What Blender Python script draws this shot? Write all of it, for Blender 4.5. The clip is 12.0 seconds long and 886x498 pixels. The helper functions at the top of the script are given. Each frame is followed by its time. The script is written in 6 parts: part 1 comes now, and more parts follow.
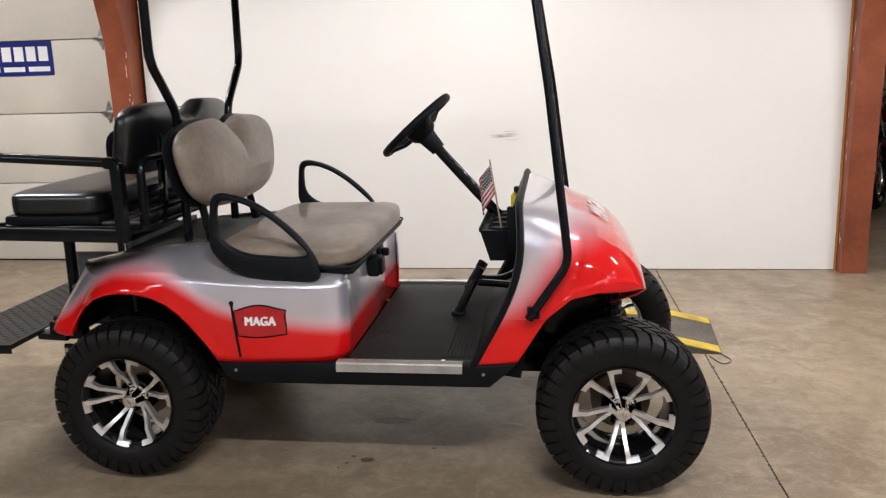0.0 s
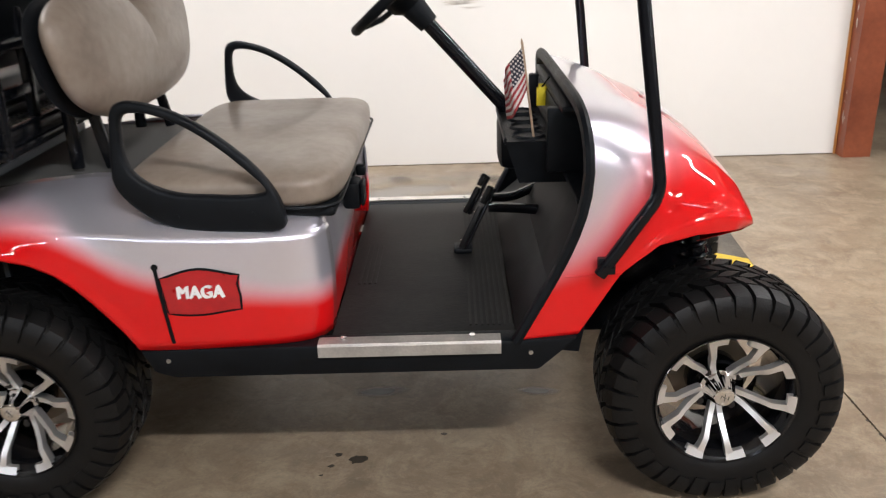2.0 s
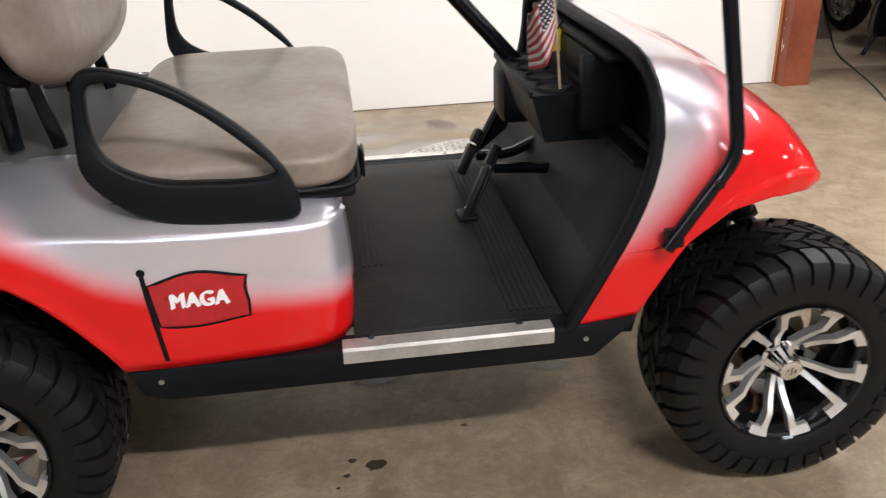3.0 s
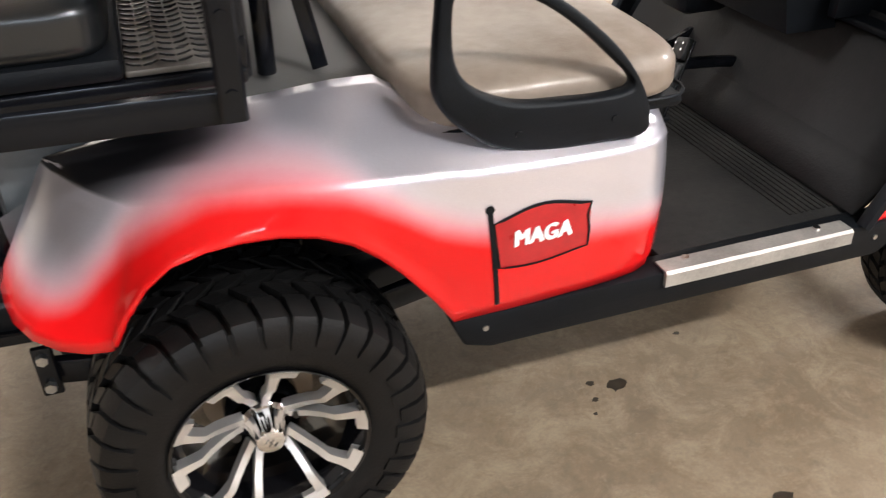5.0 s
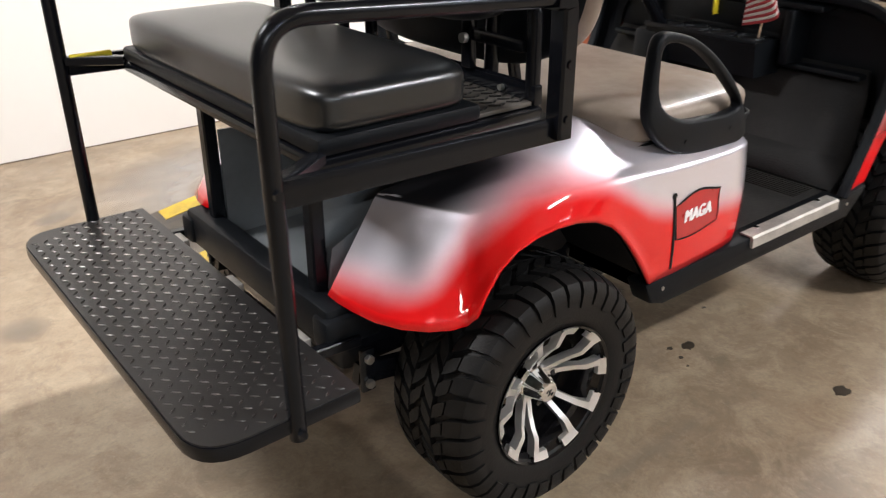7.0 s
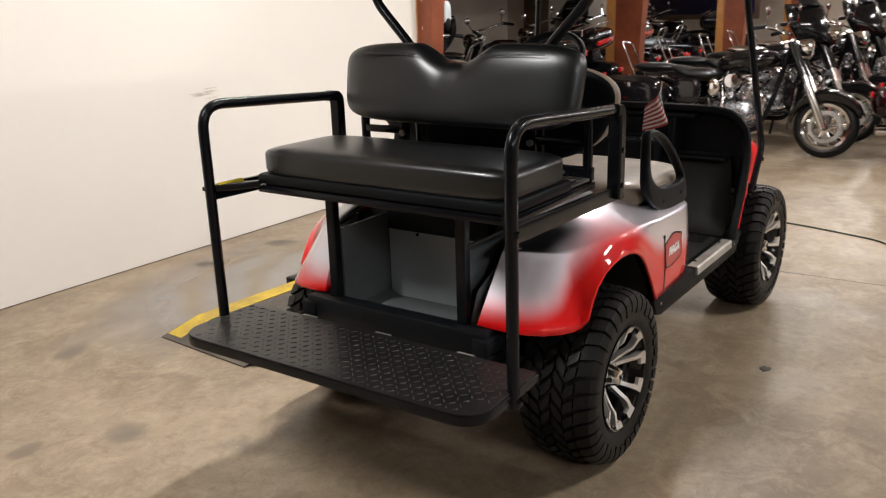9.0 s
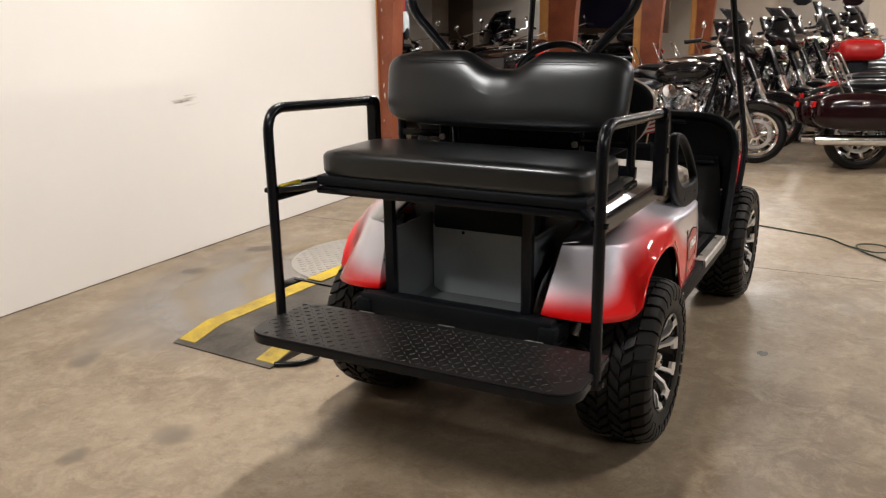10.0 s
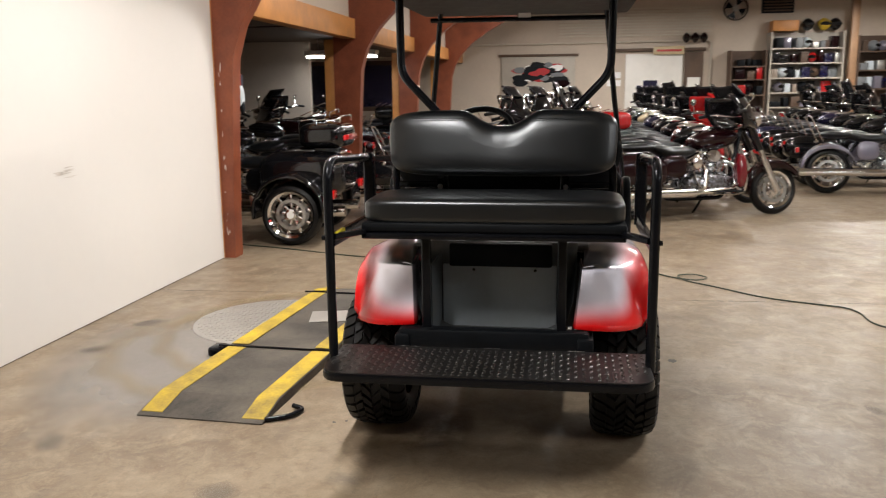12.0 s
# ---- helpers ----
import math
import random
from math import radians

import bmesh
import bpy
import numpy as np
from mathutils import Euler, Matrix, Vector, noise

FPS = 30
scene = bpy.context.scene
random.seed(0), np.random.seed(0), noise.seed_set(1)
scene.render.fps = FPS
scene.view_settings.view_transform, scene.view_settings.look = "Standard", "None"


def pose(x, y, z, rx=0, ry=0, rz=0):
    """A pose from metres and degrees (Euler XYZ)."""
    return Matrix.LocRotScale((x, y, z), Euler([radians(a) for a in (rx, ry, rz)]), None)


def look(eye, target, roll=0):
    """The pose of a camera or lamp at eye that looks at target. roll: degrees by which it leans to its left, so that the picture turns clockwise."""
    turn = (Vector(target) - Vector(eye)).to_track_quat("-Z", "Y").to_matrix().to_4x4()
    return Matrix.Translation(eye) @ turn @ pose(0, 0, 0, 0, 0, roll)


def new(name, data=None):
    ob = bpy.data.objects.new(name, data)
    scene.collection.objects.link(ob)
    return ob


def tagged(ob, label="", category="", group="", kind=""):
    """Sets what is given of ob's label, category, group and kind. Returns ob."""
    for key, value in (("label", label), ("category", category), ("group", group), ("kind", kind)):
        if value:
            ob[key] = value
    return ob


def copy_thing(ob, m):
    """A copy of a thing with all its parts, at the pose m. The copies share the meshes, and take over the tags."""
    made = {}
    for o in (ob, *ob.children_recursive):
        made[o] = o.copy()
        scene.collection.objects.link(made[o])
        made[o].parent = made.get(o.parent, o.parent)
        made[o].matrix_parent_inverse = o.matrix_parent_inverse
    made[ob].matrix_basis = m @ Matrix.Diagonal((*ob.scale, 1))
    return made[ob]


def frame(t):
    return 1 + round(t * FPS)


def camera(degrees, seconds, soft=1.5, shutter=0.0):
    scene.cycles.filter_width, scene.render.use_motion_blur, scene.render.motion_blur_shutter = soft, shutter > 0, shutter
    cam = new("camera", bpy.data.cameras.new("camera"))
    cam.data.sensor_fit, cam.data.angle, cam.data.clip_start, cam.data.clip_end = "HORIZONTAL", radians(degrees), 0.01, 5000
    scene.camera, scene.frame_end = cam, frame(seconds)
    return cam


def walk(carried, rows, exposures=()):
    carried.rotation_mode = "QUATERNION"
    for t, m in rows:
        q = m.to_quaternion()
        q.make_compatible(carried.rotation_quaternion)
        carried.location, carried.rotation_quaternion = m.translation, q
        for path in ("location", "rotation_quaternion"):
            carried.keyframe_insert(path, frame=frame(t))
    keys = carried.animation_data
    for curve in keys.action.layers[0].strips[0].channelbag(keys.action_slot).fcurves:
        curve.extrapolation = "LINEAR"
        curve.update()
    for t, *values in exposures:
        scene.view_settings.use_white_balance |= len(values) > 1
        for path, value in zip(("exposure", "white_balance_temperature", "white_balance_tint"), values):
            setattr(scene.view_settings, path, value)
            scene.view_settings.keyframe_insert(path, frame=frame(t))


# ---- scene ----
cam = camera(55.1, 12.0, soft=1.15, shutter=0.4)
PATH = [
    (0, (0.19, 0.009, 1.389), (-0.073, 1.947, 0.971), -1.6),
    (0.5, (0.161, 0.223, 1.378), (-0.07, 2.156, 0.917), -1.2),
    (1, (0.037, 0.449, 1.356), (-0.139, 2.373, 0.837), -1.4),
    (1.5, (-0.109, 0.641, 1.364), (-0.226, 2.541, 0.752), -2.1),
    (2, (-0.208, 0.882, 1.331), (-0.243, 2.751, 0.619), -1.9),
    (2.5, (-0.308, 1.06, 1.319), (-0.202, 2.897, 0.534), -1.9),
    (2.7, (-0.389, 1.114, 1.325), (-0.229, 2.932, 0.508), -2.2),
    (4.3, (-1.03, 1.544, 1.31), (-0.627, 3.214, 0.286), 0.9),
    (4.5, (-1.129, 1.564, 1.313), (-0.683, 3.207, 0.263), 0.4),
    (5, (-1.347, 1.571, 1.318), (-0.785, 3.15, 0.227), -0.5),
    (5.5, (-1.575, 1.612, 1.333), (-0.92, 3.17, 0.263), 0.0),
    (6, (-1.853, 1.592, 1.337), (-1.11, 3.174, 0.364), 1.3),
    (6.5, (-2.136, 1.552, 1.364), (-1.256, 3.081, 0.423), 0.7),
    (6.7, (-2.231, 1.552, 1.362), (-1.26, 3.042, 0.448), 0.2),
    (8.3, (-3.233, 1.604, 1.38), (-1.736, 2.785, 0.776), -0.5),
    (8.5, (-3.296, 1.597, 1.399), (-1.795, 2.787, 0.824), -1.0),
    (9, (-3.572, 1.663, 1.425), (-2.002, 2.768, 0.863), -1.7),
    (9.5, (-3.798, 1.799, 1.427), (-2.152, 2.785, 0.862), -0.4),
    (10, (-3.953, 2.007, 1.431), (-2.257, 2.917, 0.888), -0.8),
    (10.5, (-4.162, 2.214, 1.43), (-2.378, 2.975, 0.943), -1.3),
    (11, (-4.322, 2.433, 1.415), (-2.458, 3.001, 0.964), -1.2),
    (11.5, (-4.437, 2.685, 1.393), (-2.53, 3.133, 0.989), -0.7),
    (12, (-4.627, 2.935, 1.377), (-2.683, 3.227, 1.006), -0.6),
]
walk(cam, [(t, look(eye, target, roll)) for t, eye, target, roll in PATH],
     exposures=[(0, -0.12, 5950, 10), (0.7, -0.09, 5950, 10), (1.5, 0.09, 5950, 10), (2.7, 0.18, 5950, 10), (4.3, 0.80, 6050, 10), (5.0, 0.90, 6050, 10), (5.5, 1.11, 6050, 10), (6.0, 0.94, 6050, 10), (6.7, 0.60, 6050, 10), (8.3, 0.19, 6000, 10), (9.2, -0.11, 6400, 10), (10.2, -0.13, 6400, 10), (12, -0.04, 6350, 10)])

# ---- world and light ----
world = bpy.data.worlds.new("world")
scene.world = world
world.use_nodes = True
world.node_tree.nodes["Background"].inputs[0].default_value = (0.9, 0.95, 1.0, 1)
world.node_tree.nodes["Background"].inputs[1].default_value = 0.05

WARM, COOL = (1.0, 0.93, 0.86), (0.88, 0.94, 1.0)
# (14.0, 2.2) is an added end-wall lamp, kept unseen behind the cart's roof
FIXTURES = [(-3.6, 3.9), (-0.4, 3.9), (2.8, 3.9), (6.2, 3.9), (9.6, 3.9), (-3.9, -3.4), (-1.6, -3.4), (3.4, -3.4),
            (-4.8, -1.6), (0.6, 0.2), (4.4, 0.2), (8.2, 0.2), (14.0, 2.2), (14.4, -3.2), (7.6, -3.6), (12.8, 3.9), (12.0, 0.2)]
POWER = [98, 124, 90, 58, 70, 50, 66, 40, 88, 138, 66, 66, 150, 210, 80, 100, 80]
FIXTURE_Z = 3.3
for (fx, fy), watts in zip(FIXTURES, POWER):
    lamp = bpy.data.lights.new("tube_light", "AREA")
    lamp.shape, lamp.size, lamp.size_y, lamp.energy = "RECTANGLE", 1.2, 0.15, watts
    # cool tubes at y -3.4 are added, unseen, for bluish light from the south
    lamp.color = COOL if fy < -3.3 and fx < 4 else WARM
    new("tube_light", lamp).matrix_world = pose(fx, fy, FIXTURE_Z - 0.09)
bay_lamp = bpy.data.lights.new("bay_tube_light", "AREA")
bay_lamp.shape, bay_lamp.size, bay_lamp.size_y, bay_lamp.energy = "RECTANGLE", 1.2, 0.2, 13
bay_lamp.color = (0.95, 0.97, 1.0)
new("bay_tube_light", bay_lamp).matrix_world = pose(9.3, 6.68, 1.85, 0, 0, 90)


# ---- materials ----
def material(name, color, rough=0.5, metal=0.0, vary=0.12, scale=6.0, bump=0.0, bump_scale=60.0, coat=0.0, spec=0.5, color2=None, rough_vary=0.08):
    """A node material with variation at two scales, in the object's own metres."""
    m = bpy.data.materials.new(name)
    m.use_nodes = True
    t = m.node_tree
    n, link = t.nodes, t.links
    b = n["Principled BSDF"]
    co = n.new("ShaderNodeTexCoord")
    big = n.new("ShaderNodeTexNoise")
    big.inputs["Scale"].default_value, big.inputs["Detail"].default_value = scale, 6
    fine = n.new("ShaderNodeTexNoise")
    fine.inputs["Scale"].default_value, fine.inputs["Detail"].default_value = scale * 11, 3
    link.new(co.outputs["Object"], big.inputs["Vector"])
    link.new(co.outputs["Object"], fine.inputs["Vector"])
    add = n.new("ShaderNodeMath")
    add.operation = "MULTIPLY_ADD"
    add.inputs[1].default_value = 0.35
    link.new(fine.outputs["Fac"], add.inputs[0])
    link.new(big.outputs["Fac"], add.inputs[2])
    ramp = n.new("ShaderNodeMapRange")
    ramp.inputs[1].default_value, ramp.inputs[2].default_value = 0.45, 0.95
    link.new(add.outputs[0], ramp.inputs[0])
    mix = n.new("ShaderNodeMix")
    mix.data_type = "RGBA"
    lo = [c * (1 - vary) for c in color]
    hi = color2 or [min(1, c * (1 + vary)) for c in color]
    mix.inputs["A"].default_value, mix.inputs["B"].default_value = (*lo, 1), (*hi, 1)
    link.new(ramp.outputs[0], mix.inputs["Factor"])
    link.new(mix.outputs["Result"], b.inputs["Base Color"])
    rr = n.new("ShaderNodeMapRange")
    rr.inputs[3].default_value, rr.inputs[4].default_value = max(0.02, rough - rough_vary), min(1, rough + rough_vary)
    link.new(add.outputs[0], rr.inputs[0])
    link.new(rr.outputs[0], b.inputs["Roughness"])
    b.inputs["Metallic"].default_value = metal
    b.inputs["Coat Weight"].default_value = coat
    b.inputs["Coat Roughness"].default_value = 0.06
    b.inputs["Specular IOR Level"].default_value = spec
    if bump:
        bn = n.new("ShaderNodeTexNoise")
        bn.inputs["Scale"].default_value, bn.inputs["Detail"].default_value = bump_scale, 4
        link.new(co.outputs["Object"], bn.inputs["Vector"])
        bp = n.new("ShaderNodeBump")
        bp.inputs["Strength"].default_value, bp.inputs["Distance"].default_value = bump, 0.01
        link.new(bn.outputs["Fac"], bp.inputs["Height"])
        link.new(bp.outputs["Normal"], b.inputs["Normal"])
    return m


def cart_paint():
    """Sprayed fade: red below, pearl silver above. The seat's dark reflection is painted onto the rear deck."""
    m = bpy.data.materials.new("faded_cart_paint")
    m.use_nodes = True
    t = m.node_tree
    n, link = t.nodes, t.links
    b = n["Principled BSDF"]
    co = n.new("ShaderNodeTexCoord")
    sep = n.new("ShaderNodeSeparateXYZ")
    link.new(co.outputs["Object"], sep.inputs[0])
    mist = n.new("ShaderNodeTexNoise")
    mist.inputs["Scale"].default_value, mist.inputs["Detail"].default_value = 3.5, 5
    link.new(co.outputs["Object"], mist.inputs["Vector"])
    # height of the red along the cart
    xs = n.new("ShaderNodeMapRange")
    xs.inputs[1].default_value, xs.inputs[2].default_value = -0.4, 1.85
    link.new(sep.outputs["X"], xs.inputs[0])
    curve = n.new("ShaderNodeFloatCurve")
    pts = [(-0.40, 0.568), (-0.33, 0.568), (-0.25, 0.588), (-0.19, 0.628), (-0.14, 0.678), (-0.09, 0.708), (0.0, 0.736), (0.13, 0.728), (0.22, 0.686), (0.32, 0.625), (0.48, 0.585), (0.78, 0.545), (1.2, 0.57), (1.36, 0.66), (1.46, 0.78), (1.56, 0.87), (1.85, 0.93)]
    c = curve.mapping.curves[0]
    c.points[0].location, c.points[1].location = ((pts[0][0] + 0.4) / 2.25, pts[0][1]), ((pts[-1][0] + 0.4) / 2.25, pts[-1][1])
    for px_, pz_ in pts[1:-1]:
        c.points.new((px_ + 0.4) / 2.25, pz_)
    curve.mapping.update()
    link.new(xs.outputs[0], curve.inputs["Value"])

    def calc(op, a, bb, clamp=False):
        k = n.new("ShaderNodeMath")
        k.operation, k.use_clamp = op, clamp
        for i, v in enumerate((a, bb)):
            if isinstance(v, (int, float)):
                k.inputs[i].default_value = v
            else:
                link.new(v, k.inputs[i])
        return k.outputs[0]

    def smooth(v, lo, hi):
        k = n.new("ShaderNodeMapRange")
        k.interpolation_type = "SMOOTHSTEP"
        k.inputs[1].default_value, k.inputs[2].default_value = lo, hi
        link.new(v, k.inputs[0])
        return k.outputs[0]

    over = calc("SUBTRACT", sep.outputs["Z"], curve.outputs["Value"])
    over = calc("ADD", over, calc("MULTIPLY", calc("SUBTRACT", mist.outputs["Fac"], 0.5), 0.05))
    over = calc("MULTIPLY", over, calc("SUBTRACT", 1.0, calc("MULTIPLY", smooth(sep.outputs["X"], 1.15, 1.40), 0.62)))
    silver = smooth(over, -0.040, 0.050)
    # red centre of the hood
    mid_y = calc("ABSOLUTE", sep.outputs["Y"], 0.0)
    hood = calc("MULTIPLY", smooth(sep.outputs["X"], 1.44, 1.54), calc("SUBTRACT", 1.0, smooth(mid_y, 0.15, 0.25)))
    silver = calc("MULTIPLY", silver, calc("SUBTRACT", 1.0, hood))
    # dark reflection of the rear seat, painted in black on the up-facing deck
    face = n.new("ShaderNodeSeparateXYZ")
    link.new(co.outputs["Normal"], face.inputs[0])
    deck = calc("MULTIPLY", smooth(face.outputs["Z"], 0.46, 0.72), calc("SUBTRACT", 1.0, smooth(calc("ADD", sep.outputs["X"], calc("MULTIPLY", mist.outputs["Fac"], 0.10)), 0.01, 0.15)))
    deck = calc("MULTIPLY", deck, calc("SUBTRACT", 1.0, smooth(mid_y, 0.41, 0.51)))
    flake = n.new("ShaderNodeTexVoronoi")
    flake.inputs["Scale"].default_value = 900
    link.new(co.outputs["Object"], flake.inputs["Vector"])
    sil = n.new("ShaderNodeMix")
    sil.data_type = "RGBA"
    sil.inputs["A"].default_value, sil.inputs["B"].default_value = (0.74, 0.725, 0.82, 1), (0.88, 0.865, 0.96, 1)
    link.new(flake.outputs["Distance"], sil.inputs["Factor"])
    mix = n.new("ShaderNodeMix")
    mix.data_type = "RGBA"
    mix.inputs["A"].default_value = (0.66, 0.0040, 0.0050, 1)
    link.new(sil.outputs["Result"], mix.inputs["B"])
    link.new(silver, mix.inputs["Factor"])
    mix2 = n.new("ShaderNodeMix")
    mix2.data_type = "RGBA"
    mix2.inputs["B"].default_value = (0.012, 0.012, 0.013, 1)
    link.new(mix.outputs["Result"], mix2.inputs["A"])
    tail = calc("MULTIPLY", calc("SUBTRACT", 1.0, smooth(sep.outputs["X"], -0.26, -0.06)), calc("MULTIPLY", silver, 0.20))   # silver mixed darker towards the tail
    link.new(calc("MAXIMUM", calc("MULTIPLY", deck, 0.96), tail), mix2.inputs["Factor"])
    link.new(mix2.outputs["Result"], b.inputs["Base Color"])
    link.new(calc("MULTIPLY", silver, 0.80), b.inputs["Metallic"])
    link.new(calc("SUBTRACT", 0.52, calc("MULTIPLY", silver, 0.20)), b.inputs["Roughness"])
    b.inputs["Specular IOR Level"].default_value = 0.06
    b.inputs["Coat Weight"].default_value, b.inputs["Coat Roughness"].default_value = 1.0, 0.035
    return m


def concrete():
    """Sealed, worn workshop concrete: brown-grey clouds, pale scuffs, dark stains."""
    m = bpy.data.materials.new("sealed_concrete")
    m.use_nodes = True
    t = m.node_tree
    n, link = t.nodes, t.links
    b = n["Principled BSDF"]
    co = n.new("ShaderNodeTexCoord")

    def tex(scale, detail, rough=0.6, distortion=0.0):
        k = n.new("ShaderNodeTexNoise")
        k.inputs["Scale"].default_value, k.inputs["Detail"].default_value = scale, detail
        k.inputs["Roughness"].default_value, k.inputs["Distortion"].default_value = rough, distortion
        link.new(co.outputs["Object"], k.inputs["Vector"])
        return k.outputs["Fac"]

    def rng(v, a, bb, c=0.0, d=1.0):
        k = n.new("ShaderNodeMapRange")
        for i, val in enumerate((a, bb, c, d)):
            k.inputs[i + 1].default_value = val
        link.new(v, k.inputs[0])
        return k.outputs[0]

    def blend(fac, a, bb):
        k = n.new("ShaderNodeMix")
        k.data_type = "RGBA"
        link.new(fac, k.inputs["Factor"])
        for s, v in (("A", a), ("B", bb)):
            if isinstance(v, tuple):
                k.inputs[s].default_value = (*v, 1)
            else:
                link.new(v, k.inputs[s])
        return k.outputs["Result"]

    clouds = blend(rng(tex(0.9, 7, 0.62, 0.6), 0.35, 0.68), (0.168, 0.122, 0.078), (0.306, 0.238, 0.160))
    mottled = blend(rng(tex(6.5, 9, 0.75, 0.6), 0.45, 0.66), clouds, (0.350, 0.280, 0.192))
    mottled = blend(rng(tex(19, 7, 0.7, 0.4), 0.52, 0.68, 0, 0.42), mottled, (0.118, 0.093, 0.066))
    # long scuffs
    mp = n.new("ShaderNodeMapping")
    mp.inputs["Scale"].default_value, mp.inputs["Rotation"].default_value = (1.2, 7.0, 1), (0, 0, 0.5)
    link.new(co.outputs["Object"], mp.inputs["Vector"])
    sc = n.new("ShaderNodeTexNoise")
    sc.inputs["Scale"].default_value, sc.inputs["Detail"].default_value = 1.3, 9
    link.new(mp.outputs[0], sc.inputs["Vector"])
    scuffed = blend(rng(sc.outputs["Fac"], 0.58, 0.74, 0, 0.32), mottled, (0.125, 0.108, 0.09))
    stained = blend(rng(tex(2.3, 4, 0.5), 0.66, 0.74, 0, 0.5), scuffed, (0.09, 0.078, 0.064))
    rust = blend(rng(tex(9.5, 9, 0.72, 0.9), 0.50, 0.68, 0, 0.60), stained, (0.165, 0.108, 0.060))
    rust = blend(rng(tex(27, 6, 0.7, 0.5), 0.55, 0.70, 0, 0.55), rust, (0.34, 0.275, 0.195))
    grain = blend(rng(tex(120, 3), 0.3, 0.7, 0, 0.26), rust, (0.12, 0.105, 0.09))
    link.new(grain, b.inputs["Base Color"])
    link.new(rng(tex(3.0, 6), 0.3, 0.7, 0.30, 0.54), b.inputs["Roughness"])
    bp = n.new("ShaderNodeBump")
    bp.inputs["Strength"].default_value, bp.inputs["Distance"].default_value = 0.12, 0.004
    link.new(tex(40, 6), bp.inputs["Height"])
    link.new(bp.outputs["Normal"], b.inputs["Normal"])
    return m


def glow(name, color, strength):
    m = bpy.data.materials.new(name)
    m.use_nodes = True
    b = m.node_tree.nodes["Principled BSDF"]
    b.inputs["Base Color"].default_value = (*color, 1)
    b.inputs["Emission Color"].default_value = (*color, 1)
    b.inputs["Emission Strength"].default_value = strength
    return m


PAINT = cart_paint()
CONCRETE = concrete()
BLACK = material("black_powder_coat", (0.0045, 0.0050, 0.0068), 0.20, vary=0.12, scale=6, spec=0.28, rough_vary=0.03)
PLASTIC = material("textured_black_plastic", (0.0048, 0.0058, 0.0075), 0.46, vary=0.3, scale=14, bump=0.12, bump_scale=380, spec=0.18)
RUBBER = material("tyre_rubber", (0.0048, 0.0047, 0.0048), 0.44, vary=0.4, scale=9, bump=0.10, bump_scale=200, spec=0.27)
MATRUB = material("ribbed_floor_rubber", (0.016, 0.016, 0.016), 0.62, vary=0.35, scale=5, bump=0.15, bump_scale=120, color2=(0.034, 0.033, 0.031), spec=0.25)
VINYL = material("black_vinyl", (0.0050, 0.0058, 0.0068), 0.30, vary=0.2, scale=7, bump=0.05, bump_scale=330, spec=0.95, rough_vary=0.03)
TAN = material("grey_tan_vinyl", (0.33, 0.275, 0.225), 0.40, vary=0.06, scale=3.6, bump=0.08, bump_scale=280, color2=(0.165, 0.125, 0.095), coat=0.18)
CHROME = material("chrome", (0.82, 0.82, 0.82), 0.07, 1.0, vary=0.03, rough_vary=0.03)
MACHINED = material("machined_aluminium", (0.86, 0.85, 0.84), 0.36, 0.9, vary=0.06, scale=30, rough_vary=0.05)
GLOSSBLACK = material("gloss_black_paint", (0.005, 0.005, 0.006), 0.10, vary=0.2, coat=0.6, spec=0.25, rough_vary=0.04)
ALU = material("brushed_aluminium", (0.48, 0.46, 0.43), 0.58, 0.8, vary=0.25, scale=14, bump=0.08, bump_scale=90)
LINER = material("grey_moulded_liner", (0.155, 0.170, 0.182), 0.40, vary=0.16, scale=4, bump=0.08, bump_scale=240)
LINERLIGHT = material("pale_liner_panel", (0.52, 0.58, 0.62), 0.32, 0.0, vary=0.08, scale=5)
TREADPLATE = material("worn_tread_plate", (0.46, 0.44, 0.41), 0.40, 0.5, vary=0.1, scale=9)
WHITEWALL = material("warm_white_wall_board", (0.75, 0.730, 0.695), 0.55, vary=0.018, scale=1.3, bump=0.02, bump_scale=30)
BEIGE = material("beige_painted_wall", (0.53, 0.455, 0.375), 0.6, vary=0.08, scale=1.2, bump=0.03, bump_scale=40)
CEIL = material("pale_ceiling_panel", (0.55, 0.50, 0.42), 0.7, vary=0.08, scale=1.0)
REDWOOD = material("red_stained_glulam", (0.20, 0.045, 0.018), 0.42, vary=0.28, scale=4, bump=0.08, bump_scale=30, color2=(0.27, 0.075, 0.03))
TOEBLACK = material("black_toe_board_rubber", (0.0085, 0.0085, 0.009), 0.58, vary=0.4, scale=4, bump=0.12, bump_scale=140, color2=(0.017, 0.0165, 0.016), spec=0.3)
PINE = material("orange_pine", (0.50, 0.22, 0.06), 0.45, vary=0.2, scale=5, bump=0.05, bump_scale=30)
DARKWOOD = material("dark_soffit_board", (0.09, 0.055, 0.035), 0.6, vary=0.3, scale=3)
DOORMETAL = material("cream_door_panel", (0.62, 0.58, 0.50), 0.5, vary=0.06, scale=2.0, bump=0.06, bump_scale=90)
STEEL = material("galvanised_steel", (0.45, 0.45, 0.43), 0.38, 1.0, vary=0.2, scale=25)
YELLOW = material("worn_yellow_paint", (0.66, 0.46, 0.02), 0.6, vary=0.05, scale=7, bump=0.2, bump_scale=150, color2=(0.20, 0.145, 0.04))
RAMPMAT = material("gritty_ramp_deck", (0.050, 0.043, 0.036), 0.72, vary=0.4, scale=4, bump=0.35, bump_scale=220, color2=(0.13, 0.112, 0.088))
DECALRED = material("decal_red", (0.42, 0.006, 0.01), 0.28, vary=0.2, scale=25, coat=0.5)
DECALWHITE = material("decal_white", (0.85, 0.85, 0.85), 0.3, vary=0.03)
